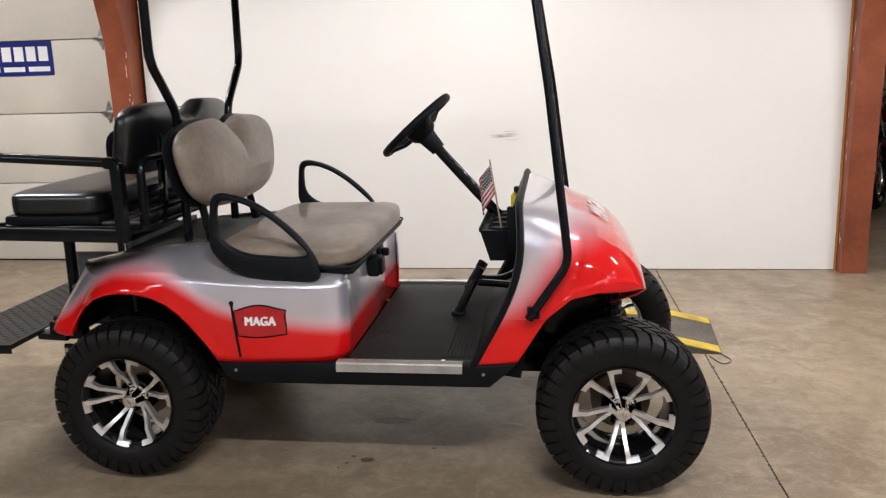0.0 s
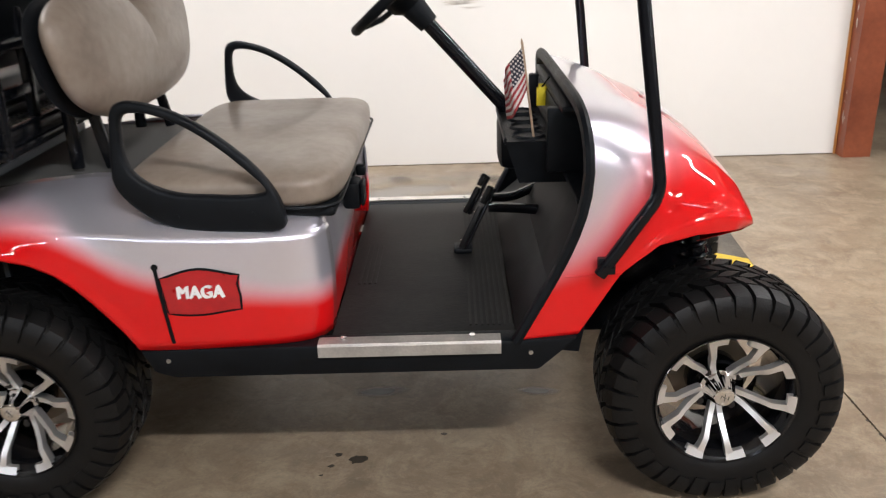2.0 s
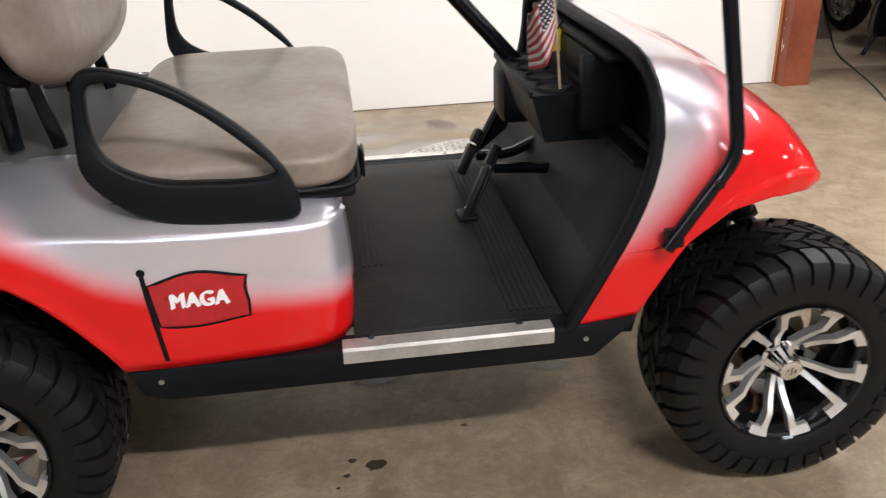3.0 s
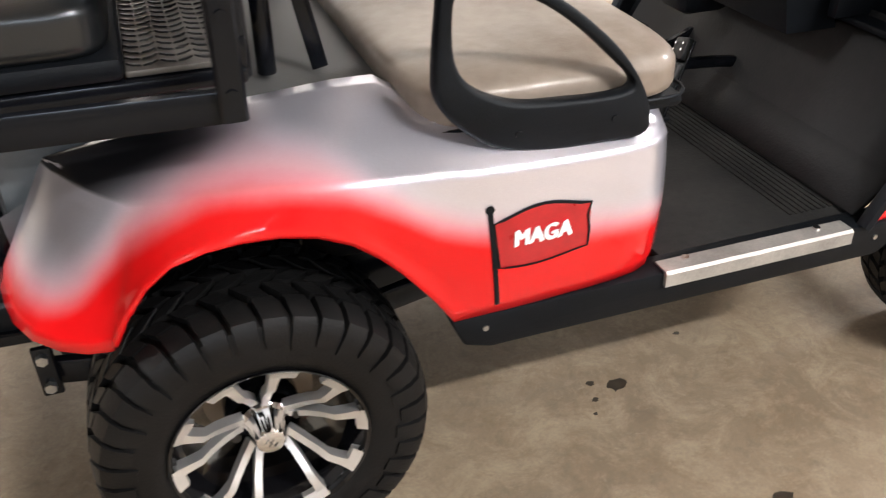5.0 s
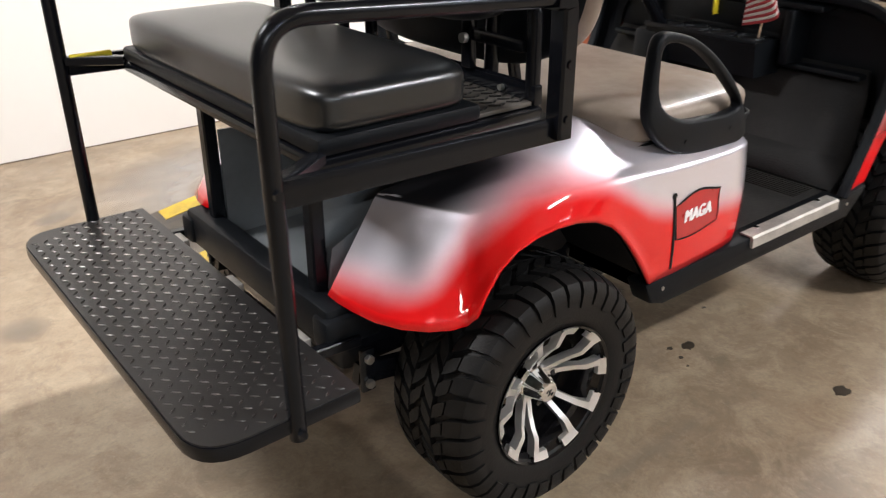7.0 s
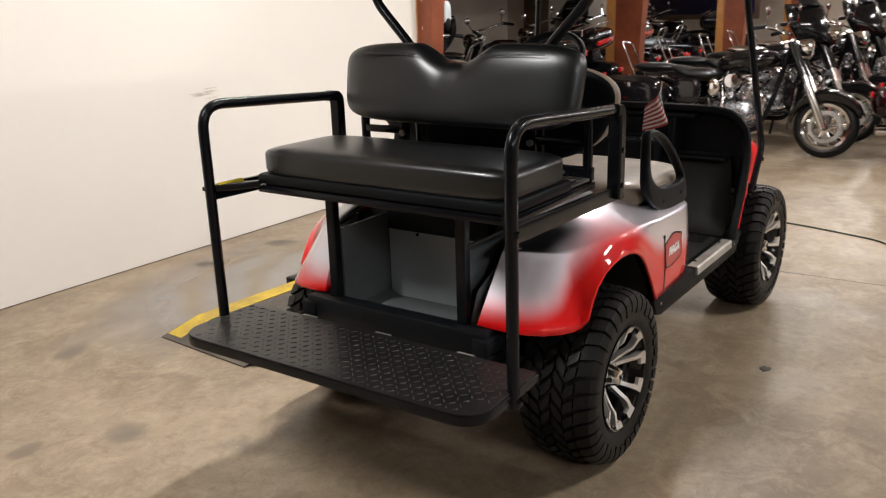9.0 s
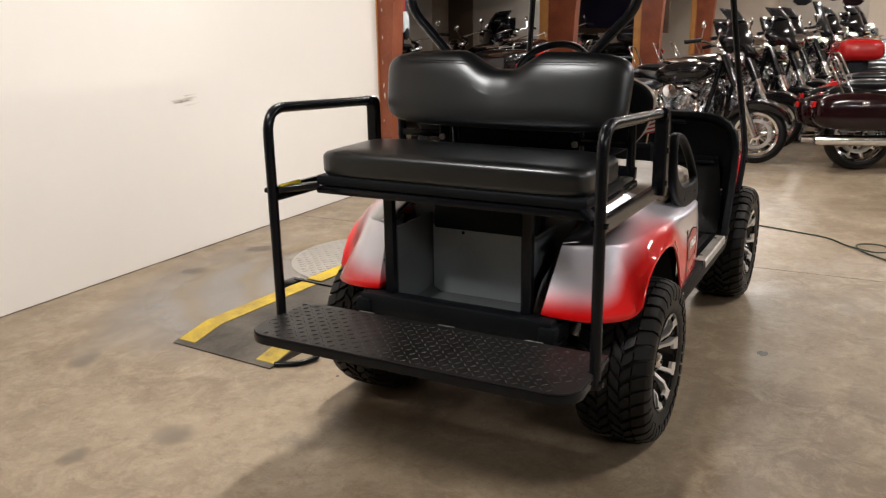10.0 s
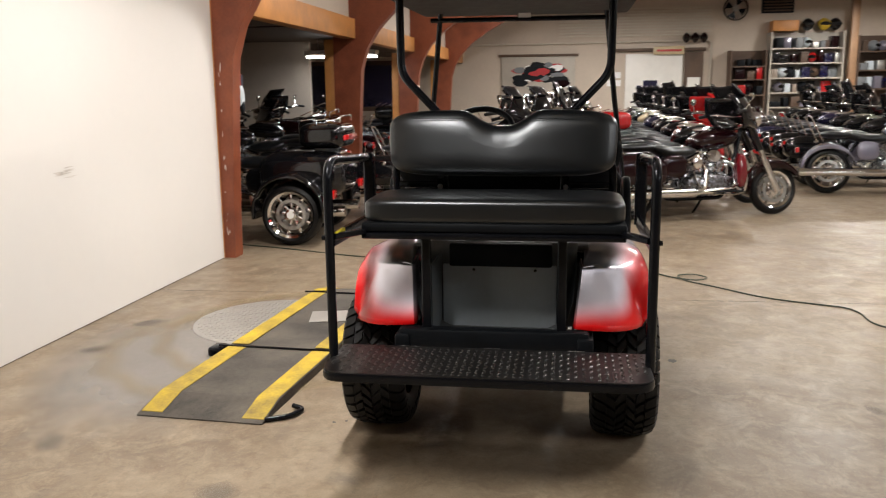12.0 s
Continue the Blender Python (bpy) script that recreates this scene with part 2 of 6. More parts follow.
CLOTHRED = material("flag_red_cloth", (0.30, 0.03, 0.035), 0.8, vary=0.1, scale=60)
CLOTHWHITE = material("flag_white_cloth", (0.55, 0.50, 0.48), 0.8, vary=0.06, scale=60)
CLOTHBLUE = material("flag_blue_cloth", (0.022, 0.024, 0.040), 0.8, vary=0.1, scale=60)
DOWEL = material("pale_dowel", (0.46, 0.34, 0.24), 0.5, vary=0.1)
TAGYELLOW = material("yellow_card", (0.75, 0.62, 0.02), 0.45, vary=0.04)
SIGNBLUE = material("blue_sign_sheet", (0.012, 0.02, 0.16), 0.4, vary=0.08)
CORD = material("green_extension_cord", (0.03, 0.045, 0.03), 0.5, vary=0.1)
STAIN = material("oil_stain", (0.035, 0.028, 0.02), 0.3, vary=0.3, scale=30)
WORNLUG = material("worn_steel_lug", (0.085, 0.082, 0.079), 0.30, 0.8, vary=0.4, scale=5, rough_vary=0.12)
DECKGREY = material("charcoal_deck_mat", (0.085, 0.085, 0.082), 0.55, vary=0.15, scale=6, bump=0.1, bump_scale=200)
SMUDGE = material("rubbed_scuff", (0.60, 0.56, 0.51), 0.6, vary=0.2, scale=40)
TUBE = glow("fluorescent_tube", (1.0, 0.96, 0.9), 9.0)
FIXMETAL = material("white_enamel", (0.75, 0.74, 0.70), 0.4, vary=0.05)
REDLENS = material("red_lens", (0.45, 0.01, 0.01), 0.12, vary=0.1, coat=1.0)
GLASS = material("smoked_windshield", (0.012, 0.012, 0.013), 0.12, vary=0.1, spec=0.3)
POSTBROWN = material("brown_timber", (0.26, 0.15, 0.08), 0.5, vary=0.25, scale=4, bump=0.05, bump_scale=30)
FLIPGREY = material("grey_tread_plate", (0.13, 0.118, 0.106), 0.42, 0.45, vary=0.2, scale=12)
TREADBLACK = material("glossy_black_tread_steel", (0.013, 0.0125, 0.0125), 0.31, vary=0.5, scale=3.2, spec=0.5, rough_vary=0.16)
PANELGREY = material("grey_beige_panel", (0.42, 0.385, 0.33), 0.5, vary=0.1, scale=3)
MAROON = material("maroon_gloss", (0.010, 0.002, 0.003), 0.12, vary=0.1, coat=0.45, spec=0.2)
GARNET = material("garnet_gloss", (0.13, 0.005, 0.010), 0.14, vary=0.1, coat=1.0)
REDGLOSS = material("red_gloss", (0.40, 0.012, 0.012), 0.16, vary=0.1, coat=1.0)
BLUEGLOSS = material("dark_blue_gloss", (0.010, 0.010, 0.045), 0.14, vary=0.1, coat=1.0)
LILAC = material("silver_lilac_gloss", (0.20, 0.19, 0.24), 0.2, 0.3, vary=0.1, coat=1.0)
CREAM = material("cream_gloss", (0.55, 0.45, 0.28), 0.2, vary=0.1, coat=1.0)
DRUM = material("dusty_brake_drum", (0.42, 0.35, 0.26), 0.55, 0.3, vary=0.25, scale=15, color2=(0.30, 0.22, 0.15))
FINS = material("bright_cylinder_fins", (0.62, 0.63, 0.66), 0.24, 0.95, vary=0.25, scale=30)
PRIMER = material("engine_casting", (0.26, 0.27, 0.29), 0.24, 0.95, vary=0.25, scale=30)

for dark in (VINYL, BLACK, PLASTIC):      # reflections on the black trim tinted blue, standing in for cooler light
    dark.node_tree.nodes["Principled BSDF"].inputs["Specular Tint"].default_value = (0.90, 0.955, 1.0, 1)


# ---- mesh helpers ----
def link_mesh(name, bm, mat, parent=None, label="", sharp=40, smooth=True):
    me = bpy.data.meshes.new(name)
    bm.to_mesh(me)
    bm.free()
    for m in mat if isinstance(mat, (list, tuple)) else (mat,):
        me.materials.append(m)
    if smooth:
        me.polygons.foreach_set("use_smooth", [True] * len(me.polygons))
        me.set_sharp_from_angle(angle=radians(sharp))
    ob = new(name, me)
    if parent is not None:
        ob.parent = parent
    if label:
        ob["label"] = label
    return ob


def part(name, bm, mat, parent, label="", sharp=40):
    return link_mesh(name, bm, mat, parent, label, sharp)


def thing(name, label, category, m=None, group="", kind=""):
    ob = new(name)
    ob.empty_display_size = 0.1
    if m is not None:
        ob.matrix_world = m
    return tagged(ob, label, category, group, kind)


def box(x0, x1, y0, y1, z0, z1, bevel=0.0, segs=2, bm=None):
    bm = bm or bmesh.new()
    made = bmesh.ops.create_cube(bm, size=1, matrix=Matrix.Translation(((x0 + x1) / 2, (y0 + y1) / 2, (z0 + z1) / 2)) @ Matrix.Diagonal((x1 - x0, y1 - y0, z1 - z0, 1)))
    if bevel:
        edges = list({e for v in made["verts"] for e in v.link_edges})
        bmesh.ops.bevel(bm, geom=edges, offset=bevel, segments=segs, profile=0.5, affect="EDGES")
    return bm


def fillet(points, radius, steps=6, closed=False):
    """A polyline with rounded bends."""
    pts = [Vector(p) for p in points]
    out = []
    n = len(pts)
    for i, p in enumerate(pts):
        if not closed and i in (0, n - 1):
            out.append(p)
            continue
        a, b = pts[i - 1], pts[(i + 1) % n]
        u, v = (a - p), (b - p)
        r = min(radius, u.length * 0.49, v.length * 0.49)
        p0, p1 = p + u.normalized() * r, p + v.normalized() * r
        for k in range(steps + 1):
            s = k / steps
            out.append(p0 * (1 - s) ** 2 + p * 2 * s * (1 - s) + p1 * s ** 2)
    return out


def sweep(points, rx, ry=None, segs=10, closed=False, up=(0, 0, 1), square=False, bm=None, taper=None):
    """A bar along points: round of radius rx, or an oval or a rounded square rx by ry."""
    bm = bm or bmesh.new()
    ry = ry or rx
    pts = [Vector(p) for p in points]
    if square:
        k = 0.75
        prof = [(1, -k), (1, k), (k, 1), (-k, 1), (-1, k), (-1, -k), (-k, -1), (k, -1)]
    else:
        prof = [(math.cos(2 * math.pi * i / segs), math.sin(2 * math.pi * i / segs)) for i in range(segs)]
    rings = []
    n = len(pts)
    side = None
    for i, p in enumerate(pts):
        a = pts[i - 1] if (i or closed) else p
        b = pts[(i + 1) % n] if (i < n - 1 or closed) else p
        d = (b - a).normalized()
        if side is None:
            s = d.cross(Vector(up))
            if s.length < 1e-3:
                s = d.cross(Vector((1, 0, 0)))
        else:
            s = side - d * side.dot(d)
        side = s.normalized()
        w = d.cross(side).normalized()
        k = taper(i / (n - 1)) if taper else 1
        rings.append([bm.verts.new(p + side * (c * rx * k) + w * (q * ry * k)) for c, q in prof])
    m = len(prof)
    for i in range(n if closed else n - 1):
        r0, r1 = rings[i], rings[(i + 1) % n]
        for j in range(m):
            bm.faces.new((r0[j], r0[(j + 1) % m], r1[(j + 1) % m], r1[j]))
    if not closed:
        bm.faces.new(rings[0][::-1])
        bm.faces.new(rings[-1])
    return bm


def revolve(profile, segs=48, axis="Y", centre=(0, 0, 0), bm=None, closed=False):
    """Profile of (radius, along) turned round an axis through centre."""
    bm = bm or bmesh.new()
    c = Vector(centre)
    rings = []
    for i in range(segs):
        a = 2 * math.pi * i / segs
        ca, sa = math.cos(a), math.sin(a)
        ring = []
        for r, h in profile:
            v = {"Y": (r * ca, h, r * sa), "X": (h, r * ca, r * sa), "Z": (r * ca, r * sa, h)}[axis]
            ring.append(bm.verts.new(c + Vector(v)))
        rings.append(ring)
    m = len(profile)
    for i in range(segs):
        r0, r1 = rings[i], rings[(i + 1) % segs]
        for j in range(m if closed else m - 1):
            k = (j + 1) % m
            bm.faces.new((r0[j], r0[k], r1[k], r1[j]))
    bmesh.ops.recalc_face_normals(bm, faces=bm.faces[:])
    return bm


def rod(a, b, r, segs=12, bm=None, r2=None):
    bm = bm or bmesh.new()
    a, b = Vector(a), Vector(b)
    d = b - a
    m = Matrix.Translation((a + b) / 2) @ d.to_track_quat("Z", "Y").to_matrix().to_4x4()
    bmesh.ops.create_cone(bm, cap_ends=True, segments=segs, radius1=r, radius2=r if r2 is None else r2, depth=d.length, matrix=m)
    return bm


def loft(rows, bm=None, wrap=False):
    bm = bm or bmesh.new()
    vs = [[bm.verts.new(p) for p in row] for row in rows]
    for r0, r1 in zip(vs, vs[1:]):
        for j in range(len(r0) if wrap else len(r0) - 1):
            k = (j + 1) % len(r0)
            bm.faces.new((r0[j], r0[k], r1[k], r1[j]))
    return bm


def prism(outline, lift, bm=None, bevel=0.0):
    """A flat outline (list of 3D points) given the thickness lift (a vector)."""
    bm = bm or bmesh.new()
    lo = [bm.verts.new(Vector(p)) for p in outline]
    hi = [bm.verts.new(Vector(p) + Vector(lift)) for p in outline]
    bm.faces.new(lo[::-1])
    top = bm.faces.new(hi)
    n = len(lo)
    for i in range(n):
        bm.faces.new((lo[i], lo[(i + 1) % n], hi[(i + 1) % n], hi[i]))
    bmesh.ops.recalc_face_normals(bm, faces=bm.faces[:])
    if bevel:
        bmesh.ops.bevel(bm, geom=bm.edges[:], offset=bevel, segments=2, profile=0.5, affect="EDGES")
    return bm


def pillow(x0, x1, y0, y1, z0, z1, power=5.0, puff=0.25, nu=44, nv=18, cut=None, bm=None):
    """A stuffed cushion: a squared-off egg with a flat underside. cut(y) lowers the top edge."""
    bm = bm or bmesh.new()
    cx, cy, cz = (x0 + x1) / 2, (y0 + y1) / 2, (z0 + z1) / 2
    hx, hy, hz = (x1 - x0) / 2, (y1 - y0) / 2, (z1 - z0) / 2
    rows = []
    for i in range(nv + 1):
        phi = -math.pi / 2 + math.pi * i / nv
        row = []
        for j in range(nu):
            th = 2 * math.pi * j / nu
            r = (abs(math.cos(th)) ** power + abs(math.sin(th)) ** power) ** (-1 / power)
            pw = power / 1.6
            q = (abs(math.cos(phi)) ** pw + abs(math.sin(phi)) ** pw) ** (-1 / pw)
            x, y, z = q * math.cos(phi) * r * math.cos(th), q * math.cos(phi) * r * math.sin(th), q * math.sin(phi)
            row.append([cx + hx * x, cy + hy * y, cz + hz * z])
        rows.append(row)
    if cut:
        for row in rows:
            for p in row:
                p[2] = cut(p)
    loft(rows, bm, wrap=True)
    bmesh.ops.remove_doubles(bm, verts=bm.verts[:], dist=1e-5)
    bmesh.ops.recalc_face_normals(bm, faces=bm.faces[:])
    return bm


def words(name, text, size, mat, parent, m, extrude=0.0008, shear=0.0, bold=0.02):
    """Lettering in the built-in face, as a mesh; three strikes side by side make it bold."""
    c = bpy.data.curves.new(name, "FONT")
    c.body, c.size, c.extrude, c.align_x, c.align_y, c.shear, c.space_character = text, size, extrude, "CENTER", "CENTER", shear, 1.06
    tmp = new(name, c)
    bpy.context.view_layer.update()
    me = bpy.data.meshes.new_from_object(tmp.evaluated_get(bpy.context.evaluated_depsgraph_get()))
    bpy.data.objects.remove(tmp)
    bm = bmesh.new()
    for k in (-1, 0, 1):
        me.transform(Matrix.Translation((bold * size * (1 if k > -1 else -1), bold * size * 0.4 * (1 if k > -1 else -1), 0.00015)))
        bm.from_mesh(me)
    ob = link_mesh(name, bm, mat, parent, smooth=False)
    ob.matrix_local = m
    return ob


def structure(ob):
    ob["kind"] = "structure"
    return ob

# ---- the hall ----
WALL_Y = 5.79
X0, X1, Y0 = -14.0, 17.5, -7.0

floor = structure(link_mesh("floor", box(X0 - 0.3, X1 + 0.3, Y0 - 0.3, 10.3, -0.30, -0.02), CONCRETE))
tagged(floor, "worn brown-grey sealed concrete workshop floor with saw-cut joints", "floor")


def joint_x(y):
    """The saw-cut joint beside the cart's nose runs slightly askew."""
    return 0.93 - 0.022 * (y - 2.9)


for ends in (((X0 - 0.3, 0), (0, -0.003)), ((0, 0.003), (7.2, 0)), ((7.208, 0), (X1 + 0.3, 0))):
    (xa, da), (xb, db) = ends
    ring = [(x + (joint_x(y) + d if d else 0), y, -0.019) for x, d, y in ((xa, da, Y0 - 0.3), (xb, db, Y0 - 0.3), (xb, db, 10.3), (xa, da, 10.3))]
    part("slab", prism(ring, (0, 0, 0.019)), CONCRETE, floor)

wall_white = structure(link_mesh("wall_white", box(-2.68, 2.02, WALL_Y, WALL_Y + 0.14, 0.005, 3.6), WHITEWALL))
tagged(wall_white, "plain warm-white painted wall board with a rubbed scuff", "wall")
part("base_gap", box(-2.68, 2.02, WALL_Y + 0.004, WALL_Y + 0.13, 0.0, 0.005), DARKWOOD, wall_white)
part("edge_trim", box(2.021, 2.034, WALL_Y - 0.004, WALL_Y + 0.14, 0.0, 3.6), PINE, wall_white, "narrow pine edge trim")

# scuff: a handful of thin rubbed streaks on the wall board
rnd = random.Random(4)
scuff = bmesh.new()
for i in range(14):
    w, h = rnd.uniform(0.05, 0.17), rnd.uniform(0.0015, 0.005)
    x, z = -0.155 + rnd.uniform(-0.07, 0.07), 0.93 + rnd.gauss(0, 0.012)
    if i in (1, 2, 3):
        x, z, w, h = x + 0.03, 0.893 + 0.01 * i * 0.3, 0.1, 0.002
    prism([(x - w / 2, WALL_Y - 0.0005, z), (x - w * 0.2, WALL_Y - 0.0005, z - h), (x + w / 2, WALL_Y - 0.0005, z + 0.002), (x + w * 0.1, WALL_Y - 0.0005, z + h)], (0, -0.0006, 0), scuff)
part("scuff_mark", scuff, SMUDGE, wall_white, "grey rubbed scuff mark")

walls = (("wall_north", box(X0, X1, 9.6, 9.8, 0, 4.6), BEIGE, "beige painted wall of the side bay"),
         ("wall_south", box(X0, X1, Y0 - 0.2, Y0, 0, 4.6), BEIGE, "plain beige wall closing the hall"),
         ("wall_west", box(X0 - 0.2, X0, Y0 - 0.2, 10, 0, 4.8), BEIGE, "plain beige wall closing the hall"),
         ("wall_east", box(X1, X1 + 0.2, Y0 - 0.2, 10, 0, 4.8), BEIGE, "beige painted end wall of the showroom"),
         ("wall_door_head", box(-7.9, -2.94, WALL_Y + 0.2, WALL_Y + 0.34, 2.55, 4.0), BEIGE, "beige wall above the overhead door"))
for nm, bm, mt, lb in walls:
    tagged(structure(link_mesh(nm, bm, mt)), lb, "wall")

# two ceiling slopes, with the ridge along the hall
ceiling = structure(link_mesh("ceiling", loft([[(X0, Y0, 3.4), (X0, 0.0, 4.5), (X0, 6.2, 3.5), (X0, 10, 3.3)], [(X1, Y0, 3.4), (X1, 0.0, 4.5), (X1, 6.2, 3.5), (X1, 10, 3.3)]]), CEIL))
sol = ceiling.modifiers.new("thickness", "SOLIDIFY")
sol.thickness, sol.offset = 0.12, 1
tagged(ceiling, "pale panelled sloping ceiling", "ceiling")


def arch(x, y, label):
    """A glued-laminated arch: tapered leg, curved haunch, rafter up to the ridge."""
    t = thing("glulam_arch", label, "arch", pose(x, y, 0), "arches along the hall", "structure")
    inner, outer = [], []
    for k in range(15):
        s = k / 14
        if s < 0.5:
            z = s * 2 * 1.35
            inner.append((-0.105 - 0.05 * (z / 1.35) ** 1.5, z))
        else:
            u = (s - 0.5) * 2
            inner.append((-0.155 - 1.75 * u ** 2.3, 1.35 + 1.72 * u ** 0.92))
        outer.append((0.19 + 0.0 * s - 1.55 * max(0, s - 0.72) / 0.28, 3.30 * min(1, s / 0.72) + 0.30 * max(0, s - 0.72) / 0.28))
    ring = inner + outer[::-1]
    bm = prism([(0, a, z) for a, z in ring], (0.16, 0, 0), bevel=0.0)
    part("leg", bm, REDWOOD, t, "red-stained laminated timber leg", sharp=30)
    part("rafter", prism([(0.02, -1.5, 3.05), (0.02, -1.5, 3.50), (0.02, -6.0, 4.30), (0.02, -6.0, 3.98)], (0.12, 0, 0)), REDWOOD, t)
    return t


ARCH_X = (2.036, 6.33, 10.6, 14.9)
for i, x in enumerate(ARCH_X):
    arch(x, WALL_Y + 0.01, "dark red laminated timber arch leg with chipped paint" if i == 0 else "dark red laminated timber arch leg and haunch")
arch(-2.87, WALL_Y + 0.01, "red timber arch leg with chipped white paint beside the overhead door")

# pine posts beside the arches and pine beams between them
for i in (1, 2, 3):
    x = ARCH_X[i]
    tagged(structure(link_mesh("post", box(x + 0.02, x + 0.17, WALL_Y + 0.206, WALL_Y + 0.33, 0, 2.02, 0.006), PINE)), "knotty orange pine post against the arch", "post")
for xa, xb in ((2.20, 6.32), (6.50, 10.59), (10.77, 14.89), (15.07, 17.49)):
    tagged(structure(link_mesh("beam", box(xa, xb, WALL_Y - 0.10, WALL_Y + 0.06, 2.02, 2.27, 0.006), PINE)), "orange pine beam between the arches", "beam")
    tagged(structure(link_mesh("soffit", box(xa, xb, WALL_Y + 0.065, 9.6, 2.20, 2.30), DARKWOOD)), "dark boarded low ceiling of the side bay", "ceiling")
    tagged(structure(link_mesh("wall_over_beam", box(xa, xb, WALL_Y - 0.02, WALL_Y + 0.06, 2.275, 3.5), BEIGE)), "beige wall above the pine beam", "wall")

# chipped paint on the two arch legs nearest the cart
rnd = random.Random(11)
for ax, face in ((2.036, 0), (-2.87, 1)):
    bm = bmesh.new()
    for k in range(16):
        z = rnd.uniform(0.08, 1.55)
        h, w = rnd.uniform(0.01, 0.06), rnd.uniform(0.003, 0.008)
        y = WALL_Y - 0.03 - rnd.uniform(0.0, 0.03) if face == 0 else WALL_Y - 0.105 - 0.05 * (z / 1.35) ** 1.5 + 0.008
        x = ax - 0.0012 if face == 0 else ax + 0.135 + rnd.uniform(0, 0.02)
        if face == 0:
            prism([(x, y, z), (x, y - w, z + h * 0.3), (x, y - w * 0.4, z + h), (x, y + w * 0.3, z + h * 0.6)], (0.0016, 0, 0), bm)
        else:
            y -= 0.0095
            prism([(x, y, z), (x + w, y, z + h * 0.3), (x + w * 0.4, y, z + h), (x - w * 0.3, y, z + h * 0.6)], (0, 0.0016, 0), bm)
    tagged(structure(link_mesh("chipped_paint", bm, SMUDGE)), "pale chips in the red stain of the arch", "chips")

# overhead door: panels with seams, hinges, track
DOOR_Y = WALL_Y + 0.24
door = thing("door_1", "closed cream sectional overhead door with a blue sign", "overhead door", pose(0, DOOR_Y, 0), kind="structure")
for k, (z0, z1) in enumerate(((0.01, 0.604), (0.610, 1.128), (1.134, 1.662), (1.668, 2.19), (2.196, 2.60))):
    part("door_panel", box(-7.6, -3.02, 0, 0.05, z0, z1, 0.004), DOORMETAL, door)
part("bottom_seal", box(-7.6, -3.02, -0.004, 0.05, 0.0, 0.0095), RUBBER, door)
track = part("door_track", box(-3.005, -2.965, -0.06, 0.03, 0.0, 2.6, 0.003), STEEL, door, "galvanised vertical track")
for z in (0.607, 1.131, 1.665, 2.193):
    bm = prism([(-3.10, 0, z - 0.08), (-3.075, 0, z - 0.02), (-3.03, 0, z), (-3.075, 0, z + 0.02), (-3.10, 0, z + 0.08), (-3.125, 0, z + 0.02), (-3.14, 0, z), (-3.125, 0, z - 0.02)], (0, -0.012, 0))
    box(-3.15, -3.06, -0.03, -0.012, z - 0.012, z + 0.012, 0.003, bm=bm)
    rod((-3.06, -0.02, z), (-2.985, -0.02, z), 0.008, bm=bm)
    part("hinge", bm, STEEL, door, "dull steel roller hinge")

sign = thing("wall_sign", "blue rectangular sign with white bars on the overhead door", "sign", pose(-3.50, DOOR_Y - 0.002, 1.537))
part("sheet", box(-0.62, 0.0, -0.003, 0, -0.125, 0.125), SIGNBLUE, sign)
for k in range(6):
    part("letter_bar", box(-0.60 + k * 0.098, -0.60 + k * 0.098 + 0.075, -0.0045, -0.0031, -0.02, 0.085), DECALWHITE, sign)
for k in range(3):
    part("small_bar", box(-0.60 + k * 0.2, -0.60 + k * 0.2 + 0.17, -0.0045, -0.0031, -0.095, -0.06), DECALWHITE, sign)

# ceiling fixtures
def fixture(x, y, z, length=1.22):
    t = thing("fluorescent_fixture", "white enamel twin-tube fluorescent ceiling fixture, lit", "light", pose(x, y, z), "tube lights of the hall")
    part("housing", box(-length / 2, length / 2, -0.13, 0.13, 0.0, 0.07, 0.01), FIXMETAL, t)
    for s in (-0.06, 0.06):
        part("tube", rod((-length / 2 + 0.02, s, -0.025), (length / 2 - 0.02, s, -0.025), 0.017), TUBE, t)
    for s in (-0.4, 0.4):
        part("suspension", rod((s, 0, 0.07), (s, 0, (4.5 - 1.0 * abs(y) / 6.2 if y >= 0 else 4.5 + 1.1 * y / 7.0) - z - 0.02), 0.004), STEEL, t)
    return t


for fx, fy in FIXTURES:
    fixture(fx, fy, FIXTURE_Z)
bay = thing("fluorescent_fixture", "white twin-tube light under the side bay's dark ceiling", "light", pose(9.3, 6.68, 1.88, 0, 0, 90), "tube lights of the hall")
part("housing", box(-0.6, 0.6, -0.13, 0.13, 0.06, 0.135, 0.01), FIXMETAL, bay)
for s in (-0.4, 0.4):
    part("suspension", rod((s, 0, 0.135), (s, 0, 0.322), 0.006), STEEL, bay)
for s in (-0.07, 0.07):
    part("tube", rod((-0.58, s, 0.03), (0.58, s, 0.03), 0.018), TUBE, bay)

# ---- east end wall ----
# fittings drawn on a nearer plane to fit the camera's view, scaled out below
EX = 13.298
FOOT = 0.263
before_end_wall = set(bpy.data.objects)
d = thing("door_2", "white double sliding door under a sign board", "door", pose(EX, 0, 0), kind="structure")
part("door_leaf", box(-0.06, 0, 0.74, 1.86, FOOT, 2.02, 0.01), FIXMETAL, d)
part("door_rail", box(-0.09, -0.002, 0.30, 2.2, 2.07, 2.13, 0.006), DARKWOOD, d)
part("notice", box(-0.066, -0.061, 1.22, 1.50, 1.22, 1.50), BLUEGLOSS, d)
part("notice", box(-0.066, -0.061, 1.53, 1.63, 1.24, 1.40), BLUEGLOSS, d)
part("notice_sheet", box(-0.069, -0.067, 1.25, 1.36, 1.26, 1.36), DECALWHITE, d)
d = thing("door_3", "glazed white side door", "door", pose(EX, 0, 0), kind="structure")
